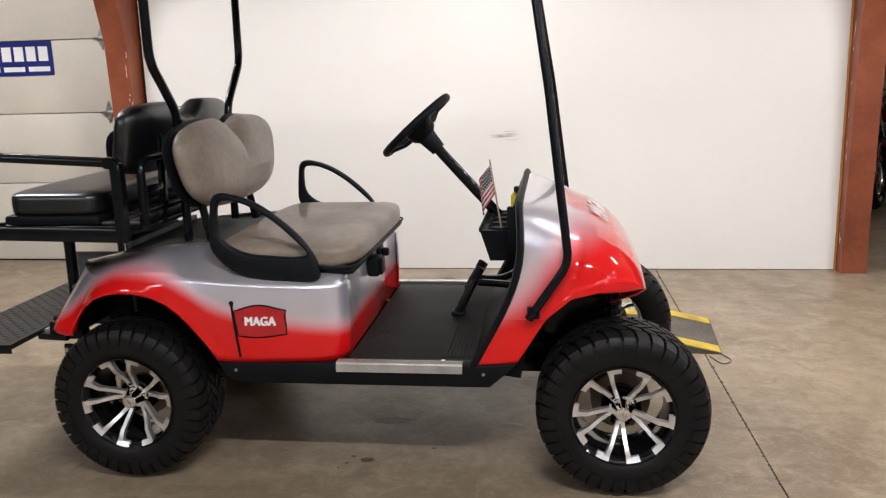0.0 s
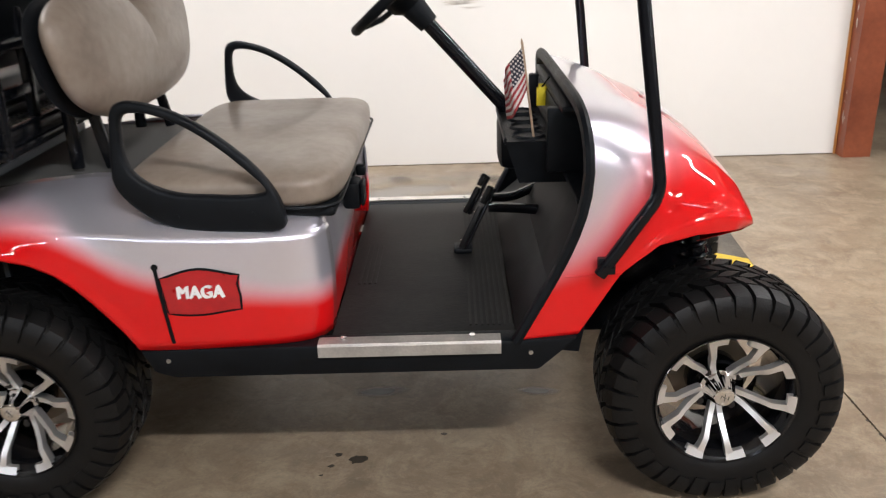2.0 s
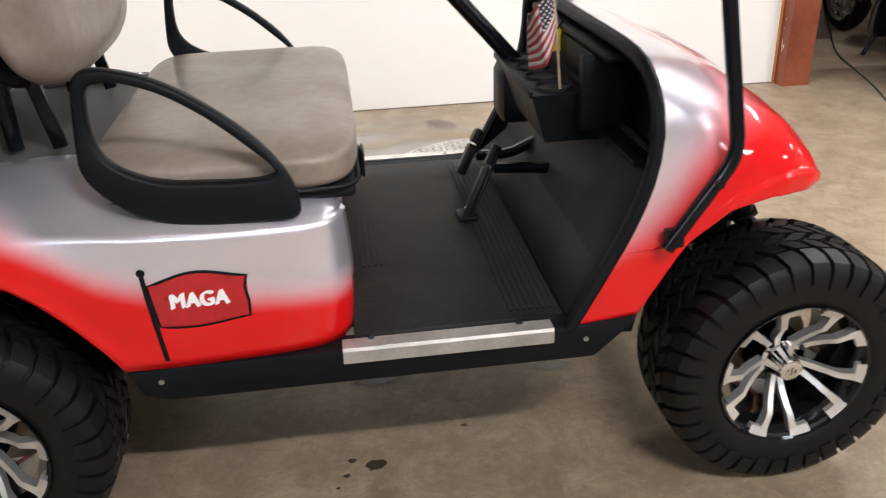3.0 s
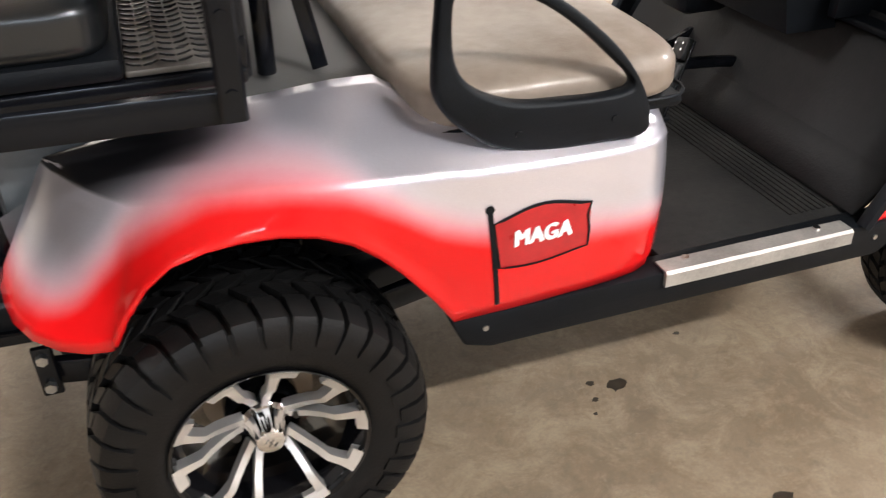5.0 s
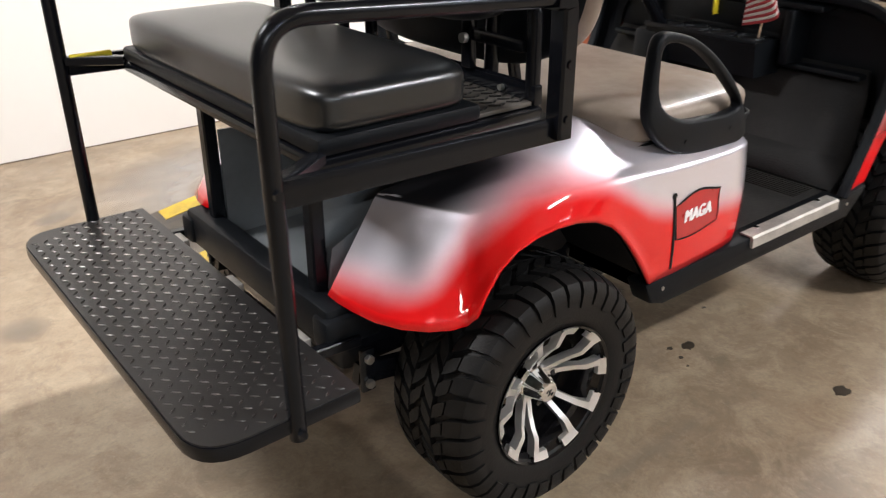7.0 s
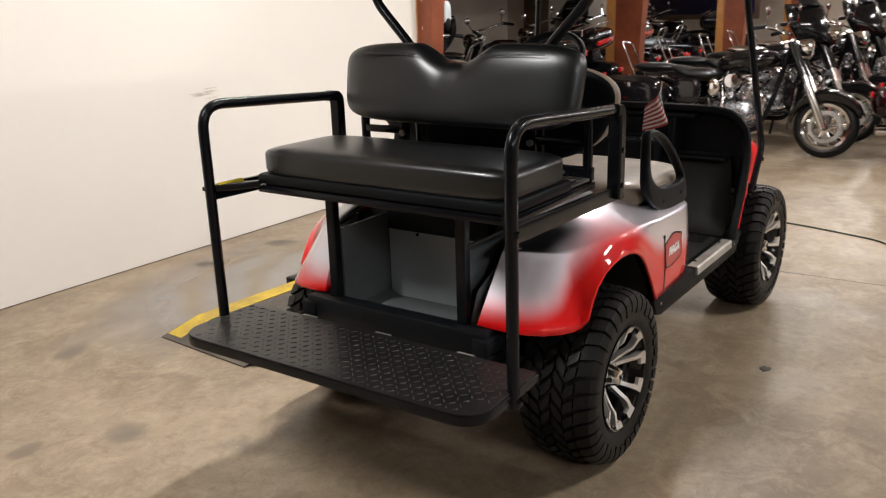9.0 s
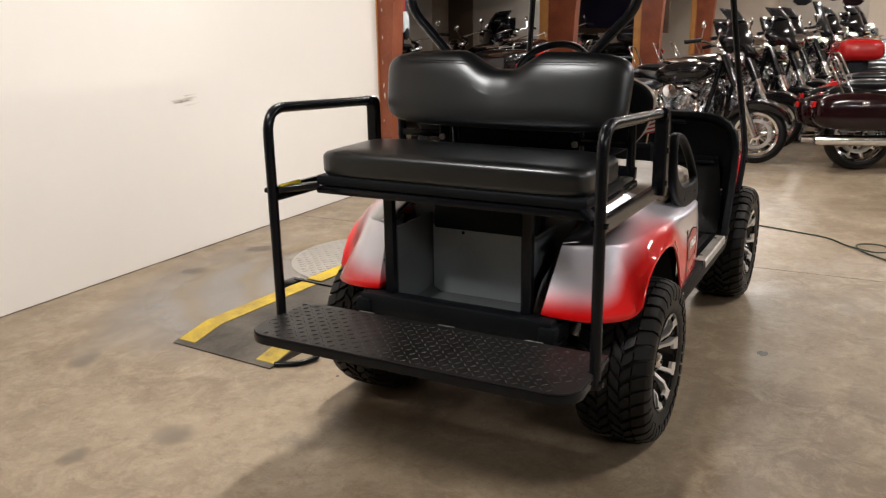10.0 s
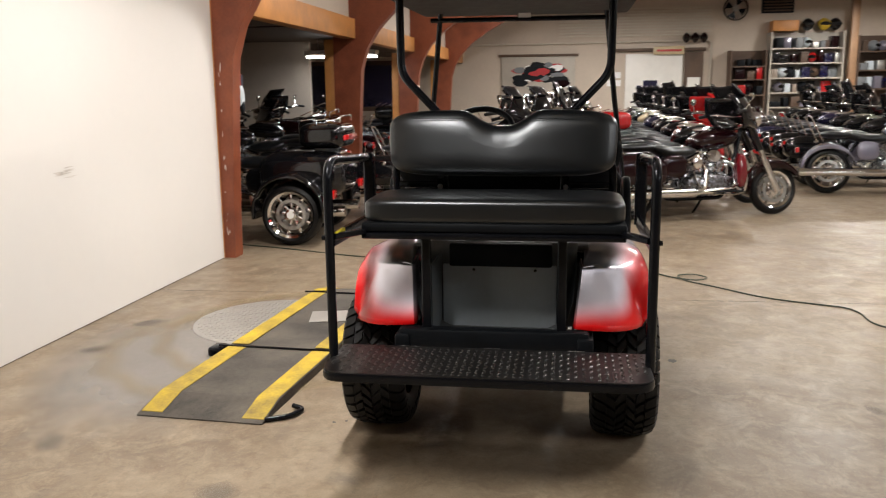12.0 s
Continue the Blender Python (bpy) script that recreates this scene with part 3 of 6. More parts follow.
part("door_frame", box(-0.07, 0, 0.34, 0.70, FOOT, 2.05, 0.008), DARKWOOD, d)
part("pane", box(-0.085, -0.071, 0.40, 0.64, 0.9, 1.55), FIXMETAL, d)
b = thing("sign_board", "pale header sign board over the sliding door", "sign", pose(EX - 0.1, 0, 0))
part("board", box(-0.03, 0, 0.72, 1.32, 2.0, 2.16, 0.006), CREAM, b)
part("text_bar", box(-0.034, -0.031, 0.78, 1.26, 2.06, 2.10), DECALRED, b)
m = thing("wall_panel", "pale framed picture panel with a red and black machine", "picture", pose(EX, 0, 0))
part("panel", box(-0.05, 0, 2.86, 4.36, 0.9, 2.0, 0.01), PANELGREY, m)
rnd = random.Random(8)
for k in range(44):
    y = 3.55 + max(-0.42, min(0.42, rnd.gauss(0, 0.26)))
    z = 1.62 + 0.10 * math.cos((y - 3.55) * 4) + max(-0.16, min(0.12, rnd.gauss(0, 0.09)))
    w, h = rnd.uniform(0.10, 0.24), rnd.uniform(0.05, 0.11)
    n = 7
    part("picture_shape", prism([(-0.0505 - 0.0003 * k, y + w * math.cos(2 * math.pi * i / n + k) * rnd.uniform(0.7, 1), z + h * math.sin(2 * math.pi * i / n + k) * rnd.uniform(0.6, 1)) for i in range(n)], (-0.0002, 0, 0)), (PLASTIC, DECALRED, PLASTIC, MAROON, LINER, PLASTIC, DECALWHITE)[k % 7], m)
part("panel_edge", box(-0.07, -0.002, 2.80, 4.42, 2.001, 2.05, 0.004), DARKWOOD, m)
lou = thing("wall_vent", "beige slatted louvre high on the wall", "vent", pose(EX, 0, 0))
part("backing", box(-0.02, 0, 0.2, 3.2, 2.35, 2.95), BEIGE, lou)
for k in range(10):
    part("slat", box(-0.06, -0.021, 0.2, 3.2, 2.37 + k * 0.058, 2.37 + k * 0.058 + 0.03), CEIL, lou)
p = thing("wall_pipe", "thin pale conduit along the end wall", "pipe", pose(EX, 0, 0))
part("conduit", sweep(fillet([(-0.04, 5.6, 2.24), (-0.04, 0.2, 2.27), (-0.04, 0.2, 0.4)], 0.1), 0.02), CEIL, p)
fan = thing("wall_fan", "dark round wall fan, at rest", "fan", pose(EX - 0.1, -0.22, 2.86))
part("guard", revolve([(0.23, -0.07), (0.23, 0.07), (0.215, 0.07), (0.215, -0.07)], 28, "X", closed=True), BLACK, fan)
part("hub", rod((-0.08, 0, 0), (0.06, 0, 0), 0.06), STEEL, fan)
for k in range(4):
    a = k * math.pi / 2 + 0.4
    part("blade", prism([(0, 0.05 * math.cos(a), 0.05 * math.sin(a)), (0, 0.20 * math.cos(a - 0.4), 0.20 * math.sin(a - 0.4)), (0.03, 0.20 * math.cos(a + 0.4), 0.20 * math.sin(a + 0.4))], (0.006, 0, 0)), BLACK, fan)
part("bracket", box(-0.02, 0.095, -0.03, 0.03, -0.03, 0.03), BLACK, fan)
ac = thing("louvred_grille", "dark slatted ventilation grille on the end wall", "vent", pose(EX, -1.02, 2.92))
part("frame", box(-0.06, 0, -0.30, 0.30, -0.16, 0.16, 0.01), PLASTIC, ac)
for k in range(5):
    part("slat", box(-0.085, -0.061, -0.27, 0.27, -0.13 + k * 0.056, -0.13 + k * 0.056 + 0.03, 0.004), DARKWOOD, ac)
nt = thing("wall_notice", "two small white paper notices pinned to the wall", "notice", pose(EX, 2.08, 1.45))
part("sheet", box(-0.006, 0, -0.14, 0.14, 0.10, 0.22), DECALWHITE, nt)
part("sheet", box(-0.006, 0, -0.14, 0.14, -0.06, 0.06), DECALWHITE, nt)
for k in range(3):
    h = thing("hanging_helmet", "dark red helmet hanging on the end wall", "helmet", pose(EX - 0.13, 0.70 - 0.17 * k, 2.32), "helmets on the wall")
    part("shell", pillow(-0.12, 0.12, -0.075, 0.075, -0.1, 0.1, 2.6), MAROON, h)
    part("visor", pillow(-0.13, -0.05, -0.06, 0.06, -0.05, 0.03, 2.6), GLOSSBLACK, h)

rnd = random.Random(21)
CLUTTER = (MAROON, REDGLOSS, BLUEGLOSS, LINERLIGHT, CREAM, DARKWOOD, LINER, PLASTIC, LILAC, PINE)


def shelf(x, y0, y1, tops, label, depth=0.4, mats=CLUTTER, wood=DARKWOOD, helmets=0.0):
    """An open shelf unit, stocked with boxes that are things of their own."""
    t = thing("shelf_unit", label, "shelf", pose(x, 0, 0), "stock shelves")
    for y in (y0, y1 - 0.03):
        part("upright", box(-depth, 0, y, y + 0.03, FOOT, tops[-1] + 0.3), wood, t)
    part("back_panel", box(-0.012, 0, y0 + 0.031, y1 - 0.031, FOOT + 0.02, tops[-1] + 0.3), wood, t)
    for z in tops:
        part("shelf_board", box(-depth + 0.005, -0.013, y0 + 0.031, y1 - 0.031, z - 0.025, z), wood, t)
        y = y0 + 0.05
        while y < y1 - 0.16:
            w, h, dd = rnd.uniform(0.07, 0.2), rnd.uniform(0.1, 0.26), rnd.uniform(0.15, depth - 0.06)
            w = min(w, y1 - 0.05 - y)
            mt = rnd.choice(mats)
            if rnd.random() < helmets:
                w = max(w, 0.17)
                hm = thing("helmet", "motorcycle helmet standing among the shelf goods", "helmet", pose(x - 0.2, y + w / 2, z, 0, 0, rnd.uniform(-50, 50)), "helmets on the shelf")
                part("shell", pillow(-0.13, 0.13, -0.09, 0.09, 0.0, 0.21, 2.5, nu=20, nv=10), mt, hm)
                part("visor", pillow(-0.14, -0.06, -0.075, 0.075, 0.07, 0.15, 2.6, nu=14, nv=8), GLOSSBLACK, hm)
                y += w
                continue
            bx = thing("stock_box", "small packed carton of goods on the shelf", "box", pose(x - 0.03 - dd / 2, y + w / 2, z, 0, 0, rnd.uniform(-6, 6)), "stock on the shelves")
            part("carton", box(-dd / 2, dd / 2, -w / 2 + 0.008, w / 2 - 0.008, 0, h, 0.006), mt, bx)
            y += w + rnd.uniform(0.0, 0.03)
    return t


shelf(EX - 0.01, -0.80, -0.12, (0.45, 0.85, 1.2, 1.5, 1.75), "dark shelf unit filled with red and dark cartons", mats=(MAROON, REDGLOSS, MAROON, PLASTIC, DARKWOOD))
shelf(EX - 0.01, -2.20, -0.85, (0.4, 0.68, 0.96, 1.24, 1.52, 1.80, 2.08), "tall grey shelf crowded with helmets and parts cartons", mats=(LINERLIGHT, STEEL, LILAC, LINER, PLASTIC, REDGLOSS, GLOSSBLACK, BLUEGLOSS, MAROON, STEEL, DARKWOOD, TAN), wood=PANELGREY, helmets=0.34)
shelf(EX - 0.01, -4.60, -2.45, (0.5, 0.9, 1.3, 1.65, 2.0), "long shelf with rows of dark and purple cartons", mats=(BLUEGLOSS, LINER, LINERLIGHT, DARKWOOD, LILAC, STEEL), helmets=0.2)
bx = thing("shelf_top_carton", "orange carton on top of the tall shelf", "box", pose(EX - 0.2, -1.12, 2.401))
part("carton", box(-0.16, 0.16, -0.24, 0.24, 0, 0.2, 0.01), PINE, bx)
for k, (y, mt) in enumerate(((-1.55, GLOSSBLACK), (-1.85, YELLOW), (-2.05, GLOSSBLACK))):
    h = thing("helmet", "glossy helmet on top of the tall shelf", "helmet", pose(EX - 0.2, y, 2.401), "helmets on the shelf")
    part("shell", pillow(-0.14, 0.14, -0.12, 0.12, 0.0, 0.24, 2.6), mt, h)
    part("visor", pillow(-0.15, -0.06, -0.1, 0.1, 0.08, 0.17, 2.6), GLASS, h)
tagged(structure(link_mesh("post", box(EX - 0.75, EX - 0.60, -2.33, -2.20, FOOT, 3.4, 0.006), POSTBROWN)), "brown timber post beside the shelves", "post")

# the end wall's fittings are scaled 1.234 times away from the last camera position, to keep their look in that view
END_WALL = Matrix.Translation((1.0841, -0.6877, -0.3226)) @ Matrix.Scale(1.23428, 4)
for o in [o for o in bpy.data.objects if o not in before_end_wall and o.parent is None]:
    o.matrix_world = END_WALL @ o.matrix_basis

# side bay: back partition with a doorway
tagged(structure(link_mesh("wall_bay", box(9.9, 10.0, 7.42, 9.6, 0, 2.2), BEIGE)), "beige partition of the side bay", "wall")
dd = thing("door_4", "dark brown door standing in the bay's partition", "door", pose(9.88, 8.75, 0), kind="structure")
part("door_leaf", box(-0.02, 0.02, 0.02, 0.5, 0.01, 1.88, 0.005), DARKWOOD, dd)
w = thing("window_1", "dim blue-grey internal window in the side bay", "window", pose(14.2, 8.6, 0), kind="structure")
part("window_frame", box(0, 0.08, -2.2, 0.9, 0.9, 2.0, 0.01), DARKWOOD, w)
part("pane", box(-0.012, -0.002, -2.1, 0.8, 1.0, 1.9), BLUEGLOSS, w)

# ---- the golf cart: x forward, origin on the floor under the rear axle ----
CART = pose(-1.28, 3.20, 0)
cart = thing("golf_cart", "lifted golf cart in red and silver fade paint with chrome-spoked wheels", "golf cart", CART)


def lerp_table(x, table):
    return float(np.interp(x, [a for a, _ in table], [b for _, b in table]))


# rear body: each side is one shell from the rear corner over the wheel arch to the seat front
REAR = [(-0.365, -0.296, 0.522), (-0.364, -0.33, 0.519), (-0.356, -0.375, 0.515), (-0.340, -0.43, 0.510), (-0.313, -0.478, 0.507), (-0.275, -0.515, 0.505), (-0.235, -0.537, 0.505), (-0.201, -0.546, 0.507)]
ARCH_EDGE = [(-0.19, 0.53), (-0.168, 0.572), (-0.135, 0.615), (-0.095, 0.645), (-0.045, 0.662), (0.005, 0.668), (0.06, 0.666), (0.115, 0.653), (0.165, 0.628), (0.205, 0.594), (0.24, 0.556), (0.27, 0.518), (0.30, 0.478), (0.33, 0.433)]
SIDE = [(0.37, -0.556), (0.43, -0.555), (0.50, -0.552), (0.58, -0.548), (0.64, -0.543), (0.69, -0.534), (0.722, -0.520), (0.746, -0.498), (0.760, -0.47), (0.766, -0.44)]
CREASE_Z = [(-0.135, 0.703), (-0.05, 0.721), (0.03, 0.727), (0.173, 0.717), (0.37, 0.699), (0.526, 0.690), (0.683, 0.684), (0.77, 0.682)]
DECK_Z = [(-0.26, 0.7235), (-0.1, 0.757), (0.05, 0.780), (0.20, 0.794), (0.27, 0.794), (0.33, 0.768), (0.40, 0.735), (0.55, 0.720), (0.82, 0.712)]
DECK_Y = [(-0.26, -0.319), (0.27, -0.338), (0.33, -0.40), (0.42, -0.485), (0.66, -0.47), (0.82, -0.43)]
TAIL_TOP, TAIL_SIDE = Vector((-0.253, -0.319, 0.722)), Vector((-0.138, -0.466, 0.704))


def shell_stations():
    """Foot, crease and inner top edge of the shell, from the inner rear edge round to the seat front."""
    out = [(Vector((-0.27, -0.287, 0.522)), Vector((-0.16, -0.313, 0.738)), Vector((-0.158, -0.312, 0.739)), 0.0, 0.0),
           (Vector((-0.352, -0.291, 0.522)), Vector((-0.240, -0.315, 0.7225)), Vector((-0.236, -0.314, 0.723)), 0.0, 0.0)]
    for k, b in enumerate(REAR):
        f = (k / 7) ** 0.9
        c = TAIL_TOP.lerp(TAIL_SIDE, f) + Vector((-0.008, -0.006, 0.002)) * math.sin(f * math.pi)
        qx = -0.248 + 0.10 * f
        out.append((Vector(b), c, Vector((qx, lerp_table(qx, DECK_Y), lerp_table(qx, DECK_Z))), 0.003 * f, 0.0))
    for x, z in ARCH_EDGE:
        near = max(0.0, 1 - (x + 0.19) / 0.34)
        cx = x + 0.070 * near ** 1.4
        cy = -0.549 + 0.075 * near ** 2.2
        b = Vector((x, -0.551 - 0.008 * math.sin(max(0, min(1, (x + 0.2) / 0.53)) * math.pi), z))
        out.append((b, Vector((cx, cy, lerp_table(cx, CREASE_Z))), Vector((cx, lerp_table(cx, DECK_Y), lerp_table(cx, DECK_Z))), 0.011, 0.013))
    for x, y in SIDE:
        out.append((Vector((x, y, 0.428)), Vector((x, y + 0.004, lerp_table(x, CREASE_Z))), Vector((min(x, 0.75), max(y + 0.02, lerp_table(x, DECK_Y)), lerp_table(x, DECK_Z))), 0.008, 0.0))
    return out


def shell_rows(sgn):
    rows, stations = [], shell_stations()
    for i, (b, c, q, swell, flare) in enumerate(stations):
        a, e = stations[max(0, i - 1)][0].lerp(stations[max(0, i - 1)][1], 0.5), stations[min(len(stations) - 1, i + 1)][0].lerp(stations[min(len(stations) - 1, i + 1)][1], 0.5)
        n = Vector(((e - a).y, -(e - a).x, 0)).normalized()
        n = -n if n.dot(Vector((0, -1, 0))) < 0 and b.x < 0.7 else n
        if b.x >= 0.7 and n.x < 0 and n.y > 0:
            n = -n
        h = max(0.02, (c - b).length)
        row = []
        for v in range(12):
            s = v / 11 * (1 - 0.007 / h)
            out = swell * math.sin(s * math.pi) ** 0.8 + flare * math.exp(-(s * h / 0.022) ** 2)
            row.append(b.lerp(c, s) + n * out)
        row.append(c + n * 0.0012)
        wide = max(0.004, (q - c).length)
        for v in range(9):
            s = min(0.5, 0.007 / wide) if v == 0 else v / 8
            row.append(c.lerp(q, s) + Vector((0, 0, min(0.012, wide * 0.08) * math.sin(s * math.pi))))
        rows.append([(p.x, p.y * -sgn, p.z) for p in row])
    return rows


for sgn in (-1, 1):
    bm = loft(shell_rows(sgn))
    bmesh.ops.recalc_face_normals(bm, faces=bm.faces[:])
    shell = part("rear_body_side", bm, PAINT, cart, "glossy red to silver fade fender and side panel", sharp=60)
    so = shell.modifiers.new("thickness", "SOLIDIFY")
    so.thickness, so.offset = 0.008, 0
    # wheel-well liner
    arcpts = [(-0.20, 0.50)] + ARCH_EDGE
    rows = [[(x, sgn * y, z + 0.012) for x, z in arcpts] for y in (0.54, 0.42, 0.30)] + [[(x, sgn * 0.285, 0.42) for x, z in arcpts]]
    part("wheel_well", loft(rows), PLASTIC, shell, "black wheel well liner")
    part("well_bulkhead", box(0.362, 0.372, -0.535, -0.28, 0.385, 0.665, 0.003), PLASTIC, shell)
    # flag decal on the side
    if sgn < 0:
        dc = bmesh.new()
        plan = [(0.33, -0.5555)] + SIDE[:6]

        def skin(x, z, off=0.0):
            """The side panel's outer face at x and z."""
            s = (z - 0.428) / (lerp_table(x, CREASE_Z) - 0.428)
            return lerp_table(x, plan) + 0.004 * s - 0.0085 * math.sin(max(0.02, min(0.98, s)) * math.pi) ** 0.8 - 0.0048 - off
        top = [(0.398 + 0.180 * k / 10, 0.617 + 0.010 * math.sin(k / 10 * 5.2 - 0.9) + 0.004 * k / 10) for k in range(11)]
        bot = [(0.410 + 0.166 * k / 10, 0.523 - 0.006 * math.sin(k / 10 * 4.2)) for k in range(11)]
        rows = [[(x0 + (x1 - x0) * j / 8, skin(x0 + (x1 - x0) * j / 8, z0 + (z1 - z0) * j / 8), z0 + (z1 - z0) * j / 8) for j in range(9)] for (x0, z0), (x1, z1) in zip(top, bot)]
        decal = part("flag_decal", loft(rows, dc), DECALRED, shell, "printed red waving flag decal with black outline")
        edge = top + [(0.572, 0.59), (0.577, 0.56)] + bot[::-1]
        part("outline", sweep([(x, skin(x, z, 0.0005), z) for x, z in edge], 0.0028, 0.0006, segs=6, closed=True, up=(0, 1, 0)), PLASTIC, decal)
        part("pole", sweep([(x, skin(x, z, 0.0006), z) for x, z in ((0.392, 0.634), (0.396, 0.59), (0.401, 0.54), (0.406, 0.49), (0.410, 0.446))], 0.0045, 0.0007, segs=6, up=(0, 1, 0)), PLASTIC, decal)
        part("pole_knob", rod((0.392, skin(0.392, 0.636), 0.636), (0.392, skin(0.392, 0.636, 0.001), 0.636), 0.008), PLASTIC, decal)
        words("lettering", "MAGA", 0.043, DECALWHITE, decal, pose(0.488, skin(0.488, 0.573, 0.0016), 0.573, 90, 0, 2.0) @ Matrix.Diagonal((0.84, 1.0, 1, 1)), bold=0.066)

# kick panel under the seat front, with the charger socket and the switch plate
bm = box(0.742, 0.766, -0.435, 0.435, 0.428, 0.716, 0.006)
kick = part("kick_panel", bm, PAINT, cart, "silver and red fade panel below the seat front")
part("charger_socket", box(0.767, 0.815, -0.155, -0.075, 0.625, 0.70, 0.012), PLASTIC, kick, "black charger receptacle")
part("socket_flap", box(0.8155, 0.825, -0.15, -0.08, 0.632, 0.695, 0.006), PLASTIC, kick)
part("switch_plate", box(0.767, 0.781, 0.03, 0.11, 0.64, 0.73, 0.006), PLASTIC, kick, "black direction switch plate")
part("switch_lever", box(0.782, 0.810, 0.055, 0.085, 0.66, 0.69, 0.006), PLASTIC, kick)

# deck between the fenders and the luggage well
part("rear_deck", box(-0.08, 0.30, -0.345, 0.345, 0.750, 0.776, 0.008), DECKGREY, cart, "dark grey moulded deck behind the seat")
well = part("bag_well", loft([[(-0.345, y, z) for y, z in ((-0.285, 0.62), (-0.245, 0.47), (-0.20, 0.452), (0.20, 0.452), (0.245, 0.47), (0.285, 0.62))],
                              [(-0.10, y, z) for y, z in ((-0.30, 0.745), (-0.225, 0.47), (-0.19, 0.452), (0.19, 0.452), (0.225, 0.47), (0.30, 0.745))]]), LINER, cart, "grey moulded luggage well", sharp=20)
part("well_front", box(-0.098, -0.085, -0.30, 0.30, 0.455, 0.79), LINER, well)
# paler than the liner round it: light reaching into the well, put into colour
part("well_panel", box(-0.11, -0.099, -0.222, 0.222, 0.448, 0.700, 0.004), LINERLIGHT, well, "front panel of the well, light put in its pale colour")
part("well_side", box(-0.34, -0.10, 0.228, 0.236, 0.455, 0.74), LINER, well)
part("well_side", box(-0.34, -0.10, -0.236, -0.228, 0.455, 0.74), LINER, well)
part("well_box", box(-0.16, -0.112, -0.205, 0.19, 0.701, 0.79, 0.008), PLASTIC, well, "black box under the rear seat")
for y in (-0.14, 0.1):
    part("screw", rod((-0.111, y, 0.68), (-0.114, y, 0.68), 0.006, 8), BLACK, well)

# bumper, hitch, chassis, axles
bump = part("rear_bumper", box(-0.405, -0.345, -0.345, 0.345, 0.425, 0.518, 0.012), PLASTIC, cart, "black rear bumper")
for y in (-0.33, 0.33):
    part("bumper_end", box(-0.415, -0.28, y - 0.03, y + 0.03, 0.43, 0.50, 0.012), PLASTIC, bump)
part("chassis", box(-0.33, 1.60, -0.27, 0.27, 0.30, 0.42, 0.02), BLACK, cart, "black steel chassis")
part("motor", rod((0.0, -0.08, 0.29), (0.0, 0.15, 0.29), 0.10, 20), BLACK, cart)
part("rear_axle", rod((0, -0.40, 0.285), (0, 0.40, 0.285), 0.035), BLACK, cart)
part("front_axle", rod((1.685, -0.42, 0.285), (1.685, 0.42, 0.285), 0.028), BLACK, cart)
for s in (-1, 1):
    sp = part("leaf_spring", sweep([(-0.34, s * 0.343, 0.345), (-0.15, s * 0.343, 0.315), (0.02, s * 0.343, 0.31), (0.22, s * 0.343, 0.33), (0.42, s * 0.343, 0.37)], 0.024, 0.012, square=True, up=(0, 1, 0)), BLACK, cart)
    part("shackle", box(-0.348, -0.314, s * 0.375 - 0.006, s * 0.375 + 0.006, 0.318, 0.42, 0.004), BLACK, sp)
    for z in (0.34, 0.40):
        part("shackle_bolt", rod((-0.332, s * 0.37, z), (-0.332, s * 0.392, z), 0.010, 6), STEEL, sp)
    part("shock", rod((0.06, s * 0.36, 0.32), (0.13, s * 0.33, 0.62), 0.022), BLACK, cart)
    part("control_arm", sweep([(1.52, s * 0.16, 0.36), (1.64, s * 0.42, 0.29)], 0.018), BLACK, cart)
    part("control_arm", sweep([(1.85, s * 0.16, 0.36), (1.73, s * 0.42, 0.29)], 0.018), BLACK, cart)
    st = part("front_strut", rod((1.685, s * 0.38, 0.30), (1.66, s * 0.30, 0.66), 0.022), BLACK, cart)
    part("coil", sweep([(1.675 - 0.018 * k / 60 + 0.034 * math.cos(k * 0.7), s * (0.355 - 0.045 * k / 60) + 0.034 * math.sin(k * 0.7), 0.40 + 0.2 * k / 60) for k in range(61)], 0.006, segs=6), BLACK, st)
    part("tie_rod", rod((1.58, s * 0.08, 0.31), (1.60, s * 0.40, 0.29), 0.012), STEEL, cart)
part("steering_rack", rod((1.58, -0.2, 0.32), (1.58, 0.2, 0.32), 0.03), BLACK, cart)
part("front_frame", box(1.42, 1.70, -0.24, 0.24, 0.42, 0.60, 0.03), BLACK, cart)

# rockers and step plates
for s in (-1, 1):
    prof = [(0.325, 0.428), (0.352, 0.368), (0.40, 0.353), (1.255, 0.353), (1.325, 0.415), (1.345, 0.436), (1.20, 0.432)]
    rk = part("rocker_panel", prism([(x, s * 0.50, z) for x, z in prof], (0, s * 0.062, 0), bevel=0.008), PLASTIC, cart, "black plastic rocker panel")
    pl = part("step_plate", prism([(0.742, s * 0.530, 0.4355), (0.742, s * 0.566, 0.4355), (0.742, s * 0.571, 0.430), (0.742, s * 0.572, 0.404), (0.742, s * 0.564, 0.404), (0.742, s * 0.561, 0.4315), (0.742, s * 0.530, 0.4315)], (0.424, 0, 0)), ALU, cart, "bright aluminium step plate", sharp=20)
    for x in (0.80, 1.10):
        part("step_bolt", rod((x, s * 0.54, 0.4355), (x, s * 0.54, 0.4400), 0.0075, 10), CHROME, pl)
    for x in (0.39, 1.235):
        part("rocker_screw", rod((x, s * 0.5618, 0.400), (x, s * 0.5645, 0.400), 0.0055, 8), STEEL, rk)

